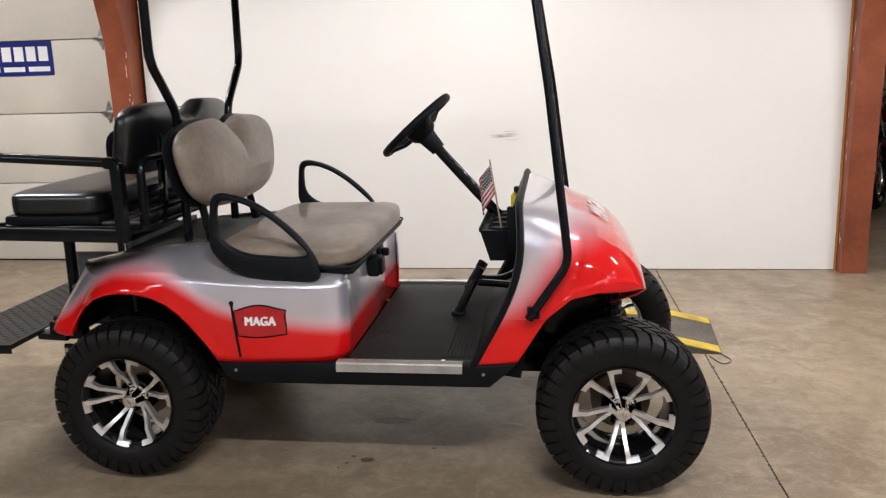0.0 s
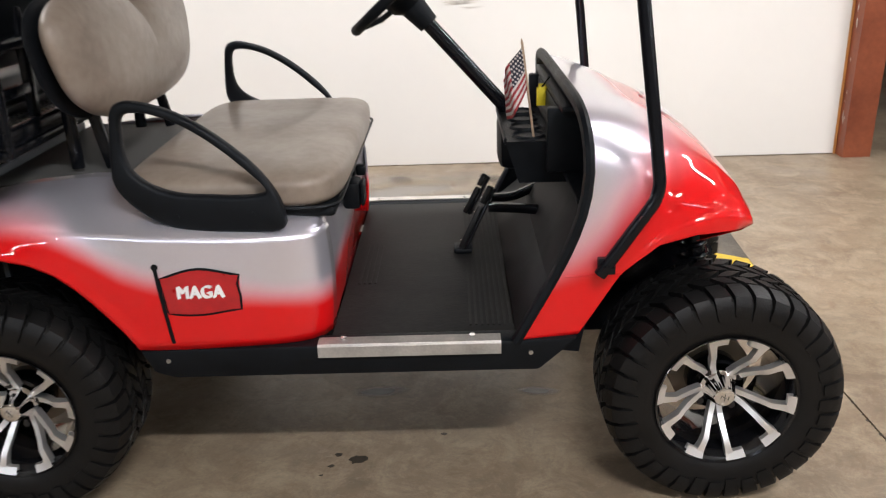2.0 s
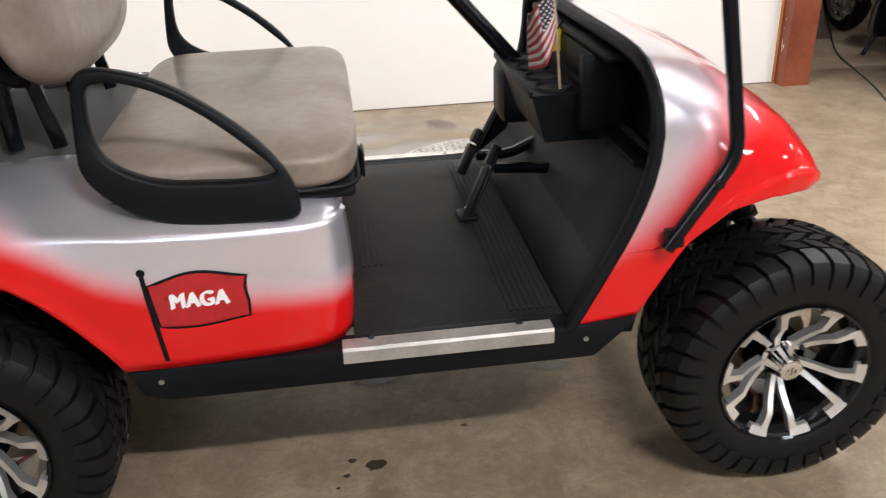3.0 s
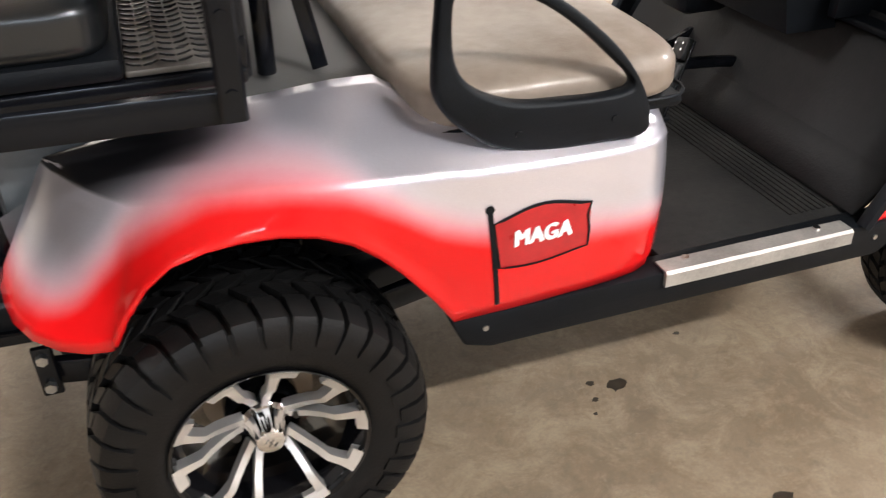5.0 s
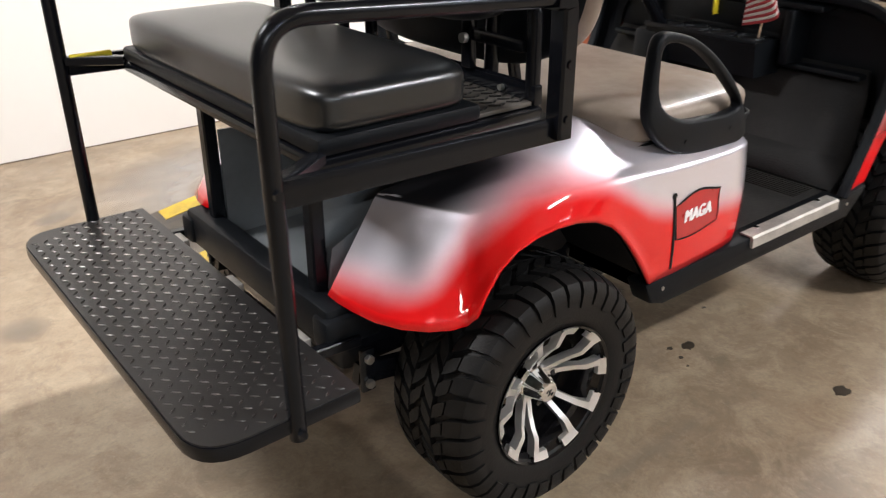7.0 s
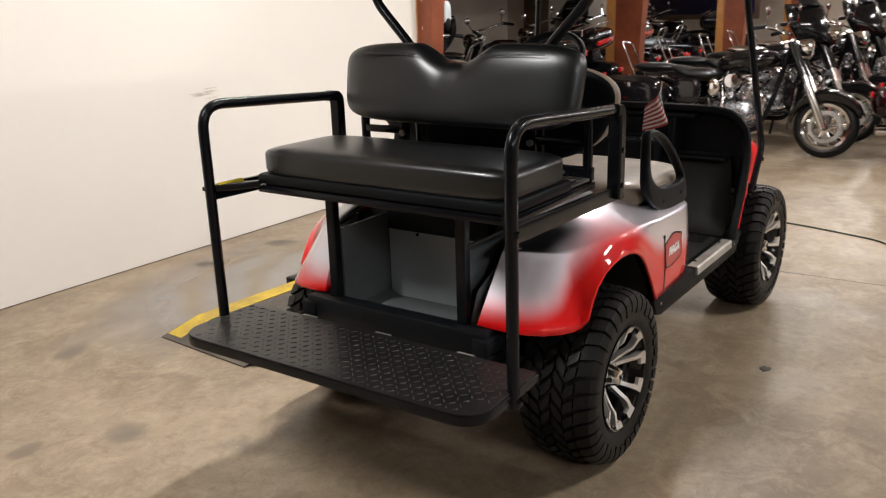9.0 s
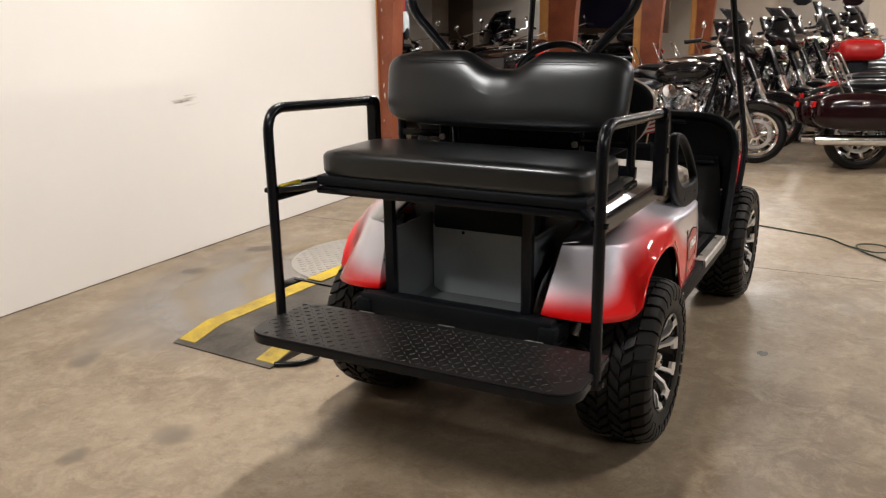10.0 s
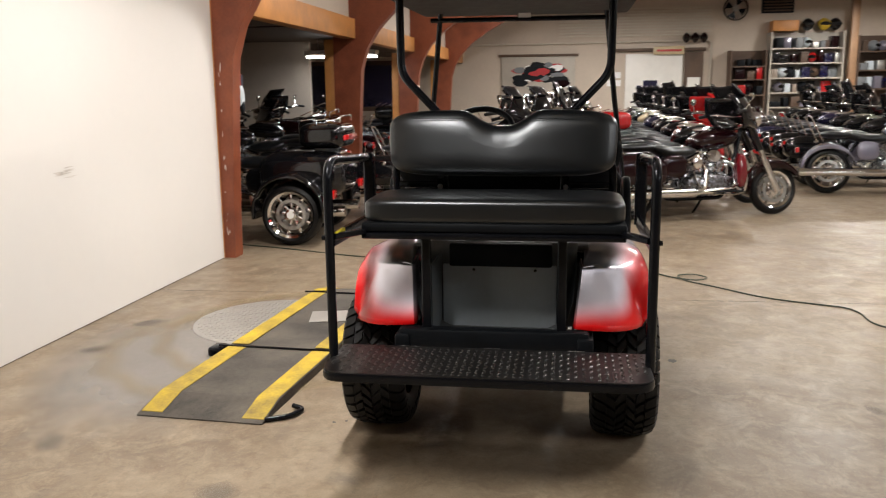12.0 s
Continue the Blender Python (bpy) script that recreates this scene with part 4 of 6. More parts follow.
# floor mat: ribbed flat and a toe board
bm = box(0.767, 1.215, -0.528, 0.528, 0.40, 0.428, 0.004)
mat_part = part("floor_mat", bm, MATRUB, cart, "scuffed black ribbed rubber floor")
ribs = bmesh.new()
for k in range(9):
    x = 1.095 + k * 0.014
    box(x, x + 0.006, -0.47, 0.47, 0.4275, 0.4305, bm=ribs)
for k in range(4):
    x = 0.800 + k * 0.014
    box(x, x + 0.006, -0.20, 0.10, 0.4275, 0.4305, bm=ribs)
part("ribs", ribs, MATRUB, mat_part)
toe = loft([[(1.21, y, 0.4275) for y in (-0.52, -0.2, 0.2, 0.52)], [(1.30, y, 0.50) for y in (-0.52, -0.2, 0.2, 0.52)], [(1.38, y, 0.68) for y in (-0.49, -0.2, 0.2, 0.49)], [(1.405, y, 0.75) for y in (-0.47, -0.2, 0.2, 0.47)]])
tb = part("toe_board", toe, TOEBLACK, cart, "black rubber toe board", sharp=20)
so = tb.modifiers.new("thickness", "SOLIDIFY")
so.thickness = 0.012

# front cowl
EDGE_LOW = [(0, 1.205, 0.428), (0.08, 1.275, 0.43), (0.16, 1.346, 0.438), (0.26, 1.395, 0.515), (0.36, 1.437, 0.583), (0.50, 1.518, 0.655), (0.66, 1.606, 0.676), (0.82, 1.675, 0.674), (0.93, 1.722, 0.672), (1.0, 1.748, 0.668)]
EDGE_TOP = [(0, 1.355, 0.950), (0.12, 1.405, 0.943), (0.36, 1.505, 0.913), (0.56, 1.598, 0.870), (0.74, 1.677, 0.818), (0.86, 1.729, 0.763), (0.94, 1.762, 0.708), (1.0, 1.776, 0.652)]
HALF_W = [(0, 0.558), (0.12, 0.549), (0.3, 0.545), (0.5, 0.551), (0.7, 0.544), (0.86, 0.518), (0.95, 0.486), (1.0, 0.452)]


def cowl_row(s, n=72, grow=0.0):
    lx = np.interp(s, [e[0] for e in EDGE_LOW], [e[1] for e in EDGE_LOW])
    lz = np.interp(s, [e[0] for e in EDGE_LOW], [e[2] for e in EDGE_LOW])
    tx = np.interp(s, [e[0] for e in EDGE_TOP], [e[1] for e in EDGE_TOP])
    tz = np.interp(s, [e[0] for e in EDGE_TOP], [e[2] for e in EDGE_TOP])
    w = np.interp(s, [e[0] for e in HALF_W], [e[1] for e in HALF_W]) + grow
    row = []
    bow = 0.052 * (1 - s) ** 1.5   # the rear edge bows forward between foot and top
    square = 3.0 + 5.5 * max(0.0, 1 - s / 0.45) ** 1.2   # boxy at the opening, round at the nose
    for k in range(-n, n + 1):
        a = (1 - abs(k) / n) * math.pi / 2
        ca, sa = max(0.0, math.cos(a)), math.sin(a)
        r = (ca ** square + sa ** square) ** (-1 / square)
        f, y = sa * r, w * ca * r
        z = lz + (tz - lz) * f
        x = lx + (tx - lx) * f ** 0.9 + bow * math.sin(f ** 1.25 * math.pi)
        bead = 0.0045 * math.exp(-((f - 0.80) / 0.05) ** 2) * min(1, s * 6) * min(1, (1 - s) * 6)   # pressed crease along the hood edge
        y, z = y + 0.6 * bead, z + 0.8 * bead
        line = 0.10 + 0.42 * max(0.0, (s - 0.42) / 0.55) ** 1.4          # bumper line sweeping from the wheel arch up to the nose
        step = 0.5 + 0.5 * math.tanh((line - f) / 0.022)
        y += 0.006 * step * min(1, max(0, (s - 0.40) / 0.08))
        row.append((float(x), math.copysign(float(y), k) if k else 0.0, float(z + grow * f)))
    return row


bm = loft([cowl_row(i / 44) for i in range(45)])
bmesh.ops.recalc_face_normals(bm, faces=bm.faces[:])
cowl = part("front_cowl", bm, PAINT, cart, "glossy silver to red fade front cowl", sharp=70)
so = cowl.modifiers.new("thickness", "SOLIDIFY")
so.thickness, so.offset = 0.008, -1
part("cowl_liner", loft([cowl_row(i / 12 * 0.94, 30, -0.012) for i in range(13)]), PLASTIC, cowl, "black inner face of the cowl", sharp=70)
# nose underside, closing the front
nose = cowl_row(1.0)
part("nose_cap", loft([nose, [(p[0] - 0.02, p[1] * 0.96, p[2] - 0.022) for p in nose], [(p[0] - 0.10, p[1] * 0.85, 0.60) for p in nose]]), PAINT, cowl)
# black edge trim along the opening
trim_pts = [Vector(p) + Vector((-0.004, 0, 0)) for p in cowl_row(0.0, 24)]
part("cowl_trim", sweep(trim_pts, 0.017, 0.013, segs=8), PLASTIC, cowl, "thick black edge trim")
# short pressed seam low on each side
for s in (-1, 1):
    seam = [Vector(cowl_row(v, 72)[72 - s * 57]) for v in (0.02, 0.10, 0.18, 0.25)]
    part("pressed_seam", sweep([(p.x, p.y + s * 0.0005, 0.585) for p in seam], 0.0022, segs=6), PAINT, cowl)
# white lettering on the hood
c0, c1 = (Vector(cowl_row(v, 30)[30]) for v in (0.55, 0.70))
ax = (c1 - c0).normalized()
nrm = ax.cross(Vector((0, 1, 0))).normalized()
nrm = nrm if nrm.z > 0 else -nrm
rot = Matrix((Vector((0, 1, 0)), -ax, nrm)).transposed().to_4x4()
words("lettering", "MAGA", 0.110, DECALWHITE, cowl, Matrix.Translation(c0.lerp(c1, 0.5) + nrm * 0.004) @ rot, extrude=0.0006)

# dash: inner panel, shelf lips, cup tray
r0 = [Vector(p) for p in cowl_row(0.0, 20)]
inner = [[tuple(p) for p in r0], [(p.x + 0.05, p.y * 0.955, p.z - 0.034) for p in r0], [(p.x * 0.35 + 1.42 * 0.65 + 0.01, p.y * 0.90, p.z - 0.06) for p in r0]]
bm = loft(inner)
bmesh.ops.recalc_face_normals(bm, faces=bm.faces[:])
dash = part("dash", bm, PLASTIC, cart, "black moulded dash with open cubbies", sharp=50)
part("dash_back", prism([(1.425 + 0.0 * k, p[1], max(p[2], 0.60)) for k, p in enumerate(inner[2])], (0.01, 0, 0)), PLASTIC, dash)
part("dash_shelf", box(1.345, 1.42, -0.47, 0.47, 0.725, 0.742, 0.006), PLASTIC, dash)
part("dash_brow", box(1.325, 1.42, -0.33, 0.33, 0.905, 0.925, 0.008), PLASTIC, dash)
for y in (-0.24, 0.27):
    part("cubby_wall", box(1.30, 1.43, y - 0.014, y + 0.014, 0.742, 0.905, 0.006), PLASTIC, dash)
part("key_panel", box(1.325, 1.345, -0.22, 0.25, 0.80, 0.904, 0.008), PLASTIC, dash)
# cup tray; flat dark discs stand in for the shade in its four wells
ty0, ty1 = -0.205, 0.215
tray = bmesh.new()
prism([(1.200, ty0, 0.812), (1.200, ty1, 0.812), (1.235, ty1 - 0.01, 0.70), (1.235, ty0 + 0.01, 0.70)], (0.13, 0, 0), tray)
cup = part("cup_tray", tray, PLASTIC, cart, "black tray with four cup rims round dark discs")
for k in range(4):
    y = ty0 + 0.06 + k * 0.1
    part("cup_rim", revolve([(0.036, 0.813), (0.040, 0.819), (0.045, 0.8125)], 24, "Z", (1.264, y, 0)), PLASTIC, cup)
    part("cup_well", revolve([(0.001, 0.8128), (0.036, 0.8128)], 24, "Z", (1.264, y, 0)), RUBBER, cup)
part("tray_edge", box(1.196, 1.204, ty0, ty1, 0.806, 0.822, 0.003), PLASTIC, cup)
part("tray_edge", box(1.324, 1.332, ty0, ty1, 0.806, 0.83, 0.003), PLASTIC, cup)
part("column_shroud", box(1.20, 1.34, 0.13, 0.27, 0.64, 0.80, 0.03), PLASTIC, dash)
tag = part("key_tag", box(1.300, 1.328, 0.024, 0.027, 0.856, 0.908, 0.001), TAGYELLOW, cart, "yellow card tag hanging from the key")
part("tag_fold", box(1.306, 1.332, 0.031, 0.034, 0.862, 0.916, 0.001), TAGYELLOW, tag)
part("tag_tie", rod((1.314, 0.029, 0.905), (1.336, 0.026, 0.935), 0.0025, 6), BLACK, tag)

# steering
SW = Vector((0.920, 0.178, 1.166))
AXIS = Vector((0.665, 0, -0.747)).normalized()
col = part("steering_column", rod(SW + AXIS * 0.05, SW + AXIS * 0.56, 0.021, 14), BLACK, cart, "black steering column")
q = AXIS.to_track_quat("Z", "Y").to_matrix().to_4x4()
bm = bmesh.new()
sweep([(0.162 * math.cos(2 * math.pi * k / 40), 0.162 * math.sin(2 * math.pi * k / 40), 0) for k in range(40)], 0.0155, segs=10, closed=True, bm=bm)
wheel_ring = part("steering_wheel", bm, PLASTIC, cart, "black three-spoke steering wheel")
wheel_ring.matrix_local = Matrix.Translation(SW) @ q
for k in range(3):
    a = math.pi / 2 + k * 2 * math.pi / 3 + math.pi
    part("spoke", sweep([(0.02 * math.cos(a), 0.02 * math.sin(a), 0.035), (0.09 * math.cos(a), 0.09 * math.sin(a), 0.028), (0.158 * math.cos(a), 0.158 * math.sin(a), 0.002)], 0.02, 0.008, square=True), PLASTIC, wheel_ring)
part("hub_pad", revolve([(0.001, -0.012), (0.045, -0.010), (0.062, 0.01), (0.055, 0.045), (0.03, 0.07), (0.001, 0.07)], 24, "Z"), PLASTIC, wheel_ring)
part("column_collar", rod(SW + AXIS * 0.06, SW + AXIS * 0.13, 0.038, 16, r2=0.03), PLASTIC, col)

# pedals: studded pads in two sections, each on a bent steel arm
def pedal(name, label, foot, head, width, split, arm_points):
    foot, head = Vector(foot), Vector(head)
    up = (head - foot).normalized()
    across = Vector((0.25, 1, 0))
    across = (across - up * across.dot(up)).normalized()
    face = across.cross(up).normalized()
    face = face if face.x < 0 else -face
    length = (head - foot).length
    frame_ = Matrix((across, up, face)).transposed().to_4x4()
    frame_.translation = foot
    arm = part(name, sweep(fillet(arm_points, 0.03), 0.010, 0.013, square=True), BLACK, cart, label)
    for a, b in ((0.0, split - 0.02), (split + 0.02, 1.0)):
        pad = box(-width / 2, width / 2, a * length, b * length, -0.004, 0.014, 0.005)
        pad.transform(frame_)
        part("pedal_pad", pad, RUBBER, arm, "studded black rubber pad")
    plate = box(-width / 2 + 0.004, width / 2 - 0.004, 0.002, length - 0.002, -0.012, -0.0045, 0.002)
    plate.transform(frame_)
    part("pad_plate", plate, BLACK, arm)
    for x in (-width * 0.3, width * 0.3):
        for f in (0.10, split - 0.14, split + 0.14, 0.92):
            stud = rod((x, f * length, 0.0142), (x, f * length, 0.0172), 0.0035, 8)
            stud.transform(frame_)
            part("pad_stud", stud, CHROME, arm)


pedal("brake_pedal", "black brake pedal", (1.105, 0.262, 0.468), (1.172, 0.292, 0.585), 0.10, 0.68, [(1.33, 0.25, 0.56), (1.25, 0.26, 0.52), (1.155, 0.275, 0.515)])
pedal("accelerator_pedal", "black accelerator pedal", (1.088, 0.030, 0.437), (1.178, 0.070, 0.612), 0.062, 0.70, [(1.31, 0.05, 0.545), (1.25, 0.055, 0.55), (1.165, 0.055, 0.555)])
part("pedal_heel", box(1.06, 1.115, 0.0, 0.065, 0.429, 0.447, 0.008), PLASTIC, cart)

# front bench
def slump(p):
    """Sat-in hollows either side and a soft wrinkle line near the front."""
    x, y, z = p
    if z < 0.79:
        return z
    dent = 0.008 * math.exp(-((abs(y) - 0.24) / 0.15) ** 2 - ((x - 0.52) / 0.16) ** 2)
    return z - dent - 0.0025 * math.exp(-((x - 0.70 - 0.02 * math.sin(9 * y)) / 0.012) ** 2)


seat = part("seat_cushion", pillow(0.29, 0.808, -0.490, 0.490, 0.722, 0.830, 7.0, nu=160, nv=44, cut=slump), TAN, cart, "worn grey-tan vinyl bench cushion")
part("seat_pan", box(0.32, 0.795, -0.470, 0.470, 0.712, 0.738, 0.012), PLASTIC, seat)
part("piping", sweep(fillet([(0.33, -0.484, 0.742), (0.803, -0.484, 0.742), (0.803, 0.484, 0.742), (0.33, 0.484, 0.742)], 0.06), 0.004, segs=6), PLASTIC, seat)


def backrest(name, xm, thick, half, z0, z1, mat, label, notch=0.06, taper=0.16, lean=0.0, flat=0.0, reach=0.16, power=4.0, parent=cart):
    """A cushion on edge whose top dips in the middle; flat and reach are half the dip's floor and mouth."""
    bm = bmesh.new()
    pillow(z0, z1, -half, half, -thick / 2, thick / 2, power, nu=240, nv=20, bm=bm)
    h = z1 - z0
    for v in bm.verts:
        z, y, x = v.co.x, v.co.y, v.co.z
        s = (z - z0) / h
        y *= 1 - taper * (1 - s) ** 2
        dip = min(1, max(0, (reach - abs(y)) / (reach - flat)))
        dip = dip * dip * (3 - 2 * dip) if flat else dip ** 1.6
        z -= notch * dip * max(0, s) ** 1.5
        v.co = (xm + x - lean * s, y, z)
    bmesh.ops.recalc_face_normals(bm, faces=bm.faces[:])
    return part(name, bm, mat, parent, label, sharp=70)


bk = backrest("seat_backrest", 0.229, 0.148, 0.486, 0.903, 1.228, TAN, "worn grey-tan vinyl backrest with a dipped top", notch=0.060, taper=0.24, lean=0.035, power=3.4, reach=0.13)
backrest("backrest_shell", 0.170, 0.052, 0.490, 0.901, 1.230, PLASTIC, "black moulded shell", notch=0.060, taper=0.24, lean=0.02, power=3.4, reach=0.13, parent=bk)
for y in (-0.24, 0.24):
    part("backrest_bracket", sweep([(0.150, y, 1.06), (0.205, y, 0.785)], 0.014, 0.007, square=True, up=(0, 1, 0)), BLACK, bk)

# armrests: flat moulded loops
ARM_OUT = [(0.322, 0.93), (0.328, 0.982), (0.352, 1.002), (0.404, 0.995), (0.463, 0.976), (0.52, 0.944), (0.576, 0.902), (0.632, 0.850), (0.668, 0.800), (0.689, 0.750), (0.692, 0.700), (0.60, 0.701), (0.50, 0.703), (0.42, 0.718), (0.36, 0.757), (0.314, 0.812), (0.316, 0.87)]
ARM_IN = [(0.345, 0.92), (0.348, 0.962), (0.365, 0.976), (0.408, 0.974), (0.462, 0.955), (0.512, 0.926), (0.565, 0.886), (0.616, 0.838), (0.648, 0.808), (0.653, 0.792), (0.632, 0.785), (0.58, 0.784), (0.52, 0.788), (0.46, 0.791), (0.405, 0.808), (0.362, 0.838), (0.346, 0.875)]


def rounded(loop, times=2):
    """A closed outline with its corners cut twice over."""
    pts = [Vector(p) for p in loop]
    for _ in range(times):
        pts = [q for a, b in zip(pts, pts[1:] + pts[:1]) for q in (a.lerp(b, 0.25), a.lerp(b, 0.75))]
    return pts


for s in (-1, 1):
    rows = []
    for o, i in zip(rounded(ARM_OUT), rounded(ARM_IN)):
        w = i - o
        d = w.normalized() * min(0.009, w.length * 0.3)
        lean = s * 0.012 * (o.y - 0.70) / 0.3
        row = [(o, 0.008), (o + d * 0.4, 0.014), (o + d, 0.016), (i - d, 0.016), (i - d * 0.4, 0.014), (i, 0.008), (i, -0.008), (i - d * 0.4, -0.014), (i - d, -0.016), (o + d, -0.016), (o + d * 0.4, -0.014), (o, -0.008)]
        rows.append([(p.x, s * (0.517 + y) - lean, p.y) for p, y in row])
    rows.append(rows[0])
    bm = loft(rows, wrap=True)
    bmesh.ops.remove_doubles(bm, verts=bm.verts[:], dist=1e-6)
    bmesh.ops.recalc_face_normals(bm, faces=bm.faces[:])
    arm = part("armrest", bm, PLASTIC, cart, "black moulded hip restraint loop")
    for x in (0.45, 0.62):
        part("armrest_screw", rod((x, s * 0.5335, 0.745), (x, s * 0.5355, 0.745), 0.006, 8), PLASTIC, arm)

# roof and its struts
roof = part("roof", box(-0.22, 1.56, -0.575, 0.575, 1.775, 1.835, 0.028, 3), PLASTIC, cart, "black moulded roof canopy")
part("front_bar", sweep([(1.385, -0.50, 1.742), (1.385, 0.50, 1.742)], 0.013), BLACK, roof)
part("roof_label", box(1.366, 1.371, -0.045, 0.02, 1.748, 1.772), DECALWHITE, roof, "small white label")
for s in (-1, 1):
    stt = part("front_strut_tube", sweep(fillet([(1.380, s * 0.445, 1.78), (1.449 + 0.008 * (s + 1) / 2, s * 0.500, 1.31), (1.508 + 0.014 * (s + 1) / 2, s * 0.570, 0.80), (1.500 + 0.012 * (s + 1) / 2, s * 0.575, 0.765), (1.385, s * 0.575, 0.595)], 0.03, 5), 0.0145, segs=10), BLACK, cart, "glossy black front roof strut")
    for x, z in ((1.472, 0.728), (1.398, 0.614)):
        part("strut_bolt", rod((x, s * 0.572, z), (x, s * 0.596, z), 0.009, 8), BLACK, stt)
    part("strut_bracket", box(1.38, 1.42, s * 0.565 - 0.012, s * 0.565 + 0.004, 0.595, 0.635, 0.003), BLACK, stt)
    part("rear_strut_tube", sweep(fillet([(0.115, s * 0.422, 1.78), (0.115, s * 0.418, 1.435), (0.115, s * 0.245, 1.255), (0.115, s * 0.235, 0.785)], 0.05, 5), 0.0165, segs=10), BLACK, cart, "glossy black rear roof strut")

# rear-facing seat kit
for s in (-1, 1):
    y = s * 0.540
    rail = part("grab_rail", sweep(fillet([(-0.583, y, 0.418), (-0.590, y, 1.143), (-0.002, y, 1.110)], 0.085, 7), 0.0165, segs=12), BLACK, cart, "black tubular grab rail")
    part("front_post", sweep(fillet([(-0.012, y, 1.1095), (0.020, y, 1.108), (0.024, y, 1.08), (0.024, y, 0.846)], 0.02, 3), 0.0185, 0.0215, square=True, up=(0, 1, 0)), BLACK, rail, "square black front post")
    part("lower_rail", sweep([(-0.575, y - s * 0.006, 0.872), (0.035, y - s * 0.006, 0.860)], 0.009, 0.023, square=True), BLACK, rail)
    for x, z in ((-0.590, 0.882), (-0.585, 0.435), (0.024, 0.885), (0.024, 0.99)):
        part("rail_bolt", rod((x, y + s * 0.015, z), (x, y + s * 0.025, z), 0.0085, 6), BLACK, rail)
    part("seat_post", sweep([(-0.36, s * 0.245, 0.50), (-0.36, s * 0.245, 0.865)], 0.0165, square=True), BLACK, cart, "black square seat post")
    part("cross_brace", sweep([(-0.575, s * 0.53, 0.885), (-0.46, s * 0.455, 0.885)], 0.016, 0.010, square=True), BLACK, rail)
part("warning_label", box(-0.570, -0.470, 0.515, 0.528, 0.878, 0.900, 0.002), TAGYELLOW, cart, "yellow and black warning label")
frm = part("seat_frame", box(-0.465, 0.06, -0.46, 0.46, 0.858, 0.882, 0.006), BLACK, cart, "black steel rear seat base")
part("seat_tray", box(-0.462, -0.104, -0.462, 0.462, 0.884, 0.918, 0.010), PLASTIC, frm)
flip = part("flip_deck", box(-0.103, 0.039, -0.45, 0.45, 0.884, 0.894, 0.003), FLIPGREY, frm, "grey tread plate of the flip-down deck")
part("rear_seat_cushion", pillow(-0.458, -0.113, -0.458, 0.458, 0.905, 1.003, 10.0, nu=96, nv=30), VINYL, cart, "black vinyl rear seat cushion")
rb = backrest("rear_backrest", -0.035, 0.115, 0.447, 1.040, 1.294, VINYL, "black vinyl rear backrest with a dipped top", notch=0.060, taper=0.03, lean=-0.05, power=5.5, flat=0.025, reach=0.165)
bar = part("deck_bar", box(0.040, 0.062, -0.455, 0.455, 0.884, 0.925, 0.004), BLACK, cart, "black cross bar at the flip deck")
for y in (-0.36, -0.22, 0.22, 0.36):
    part("bar_bolt", rod((0.0395, y, 0.905), (0.030, y, 0.905), 0.007, 8), STEEL, bar)
hoop = part("back_hoop", sweep(fillet([(0.052, -0.435, 0.862), (0.052, -0.435, 1.105), (0.052, 0.435, 1.105), (0.052, 0.435, 0.862)], 0.06, 6), 0.0155, segs=10), BLACK, cart, "black tubular hoop behind the rear backrest")
for s in (-1, 1):
    part("back_support", box(0.030, 0.048, s * 0.25 - 0.016, s * 0.25 + 0.016, 0.925, 1.20, 0.003), BLACK, rb)
    part("side_link", box(0.034, 0.050, min(s * 0.266, s * 0.42), max(s * 0.266, s * 0.42), 0.985, 1.01, 0.003), BLACK, rb)
    part("support_bolt", rod((0.030, s * 0.25, 0.99), (0.018, s * 0.25, 0.99), 0.011, 8), STEEL, rb)
    part("stitch_line", sweep([(-0.052, s * 0.12, 1.262), (-0.050, s * 0.34, 1.264)], 0.002, segs=5), VINYL, rb)

# foot plate with raised lugs
PX0, PX1, PY = -0.765, -0.452, 0.565
outline = fillet([(PX1, -PY + 0.03, 0.448), (PX0, -PY + 0.02, 0.448), (PX0, PY - 0.02, 0.448), (PX1, PY - 0.03, 0.448)], 0.09, 7, closed=False)
outline = [(p.x, p.y, p.z) for p in outline]
bm = prism(outline, (0, 0, 0.018))
fp = part("foot_plate", bm, TREADBLACK, cart, "black steel tread plate footrest", sharp=30)
lugs = bmesh.new()
for i in range(12):
    for j in range(44):
        x, y = PX0 + 0.018 + i * 0.0265, -PY + 0.045 + j * 0.0248
        if y > PY - 0.03 or (x < PX0 + 0.09 and abs(y) > PY - 0.09) or x > PX1 - 0.008:
            continue
        a = 0.75 if (i + j) % 2 else -0.75
        c, s_ = math.cos(a) * 0.0098, math.sin(a) * 0.0098
        base = [(x - c, y - s_), (x + s_ * 0.28, y - c * 0.28), (x + c, y + s_), (x - s_ * 0.28, y + c * 0.28)]
        vs = [lugs.verts.new((u, v, 0.4662)) for u, v in base] + [lugs.verts.new((x - c * 0.55, y - s_ * 0.55, 0.4685)), lugs.verts.new((x + c * 0.55, y + s_ * 0.55, 0.4685))]
        for f in ((0, 1, 4), (1, 5, 4), (1, 2, 5), (2, 3, 5), (3, 4, 5), (3, 0, 4)):
            lugs.faces.new([vs[k] for k in f])
tagged(part("tread_pattern", lugs, WORNLUG, fp, sharp=10), kind="stuff")
lugs2 = bmesh.new()
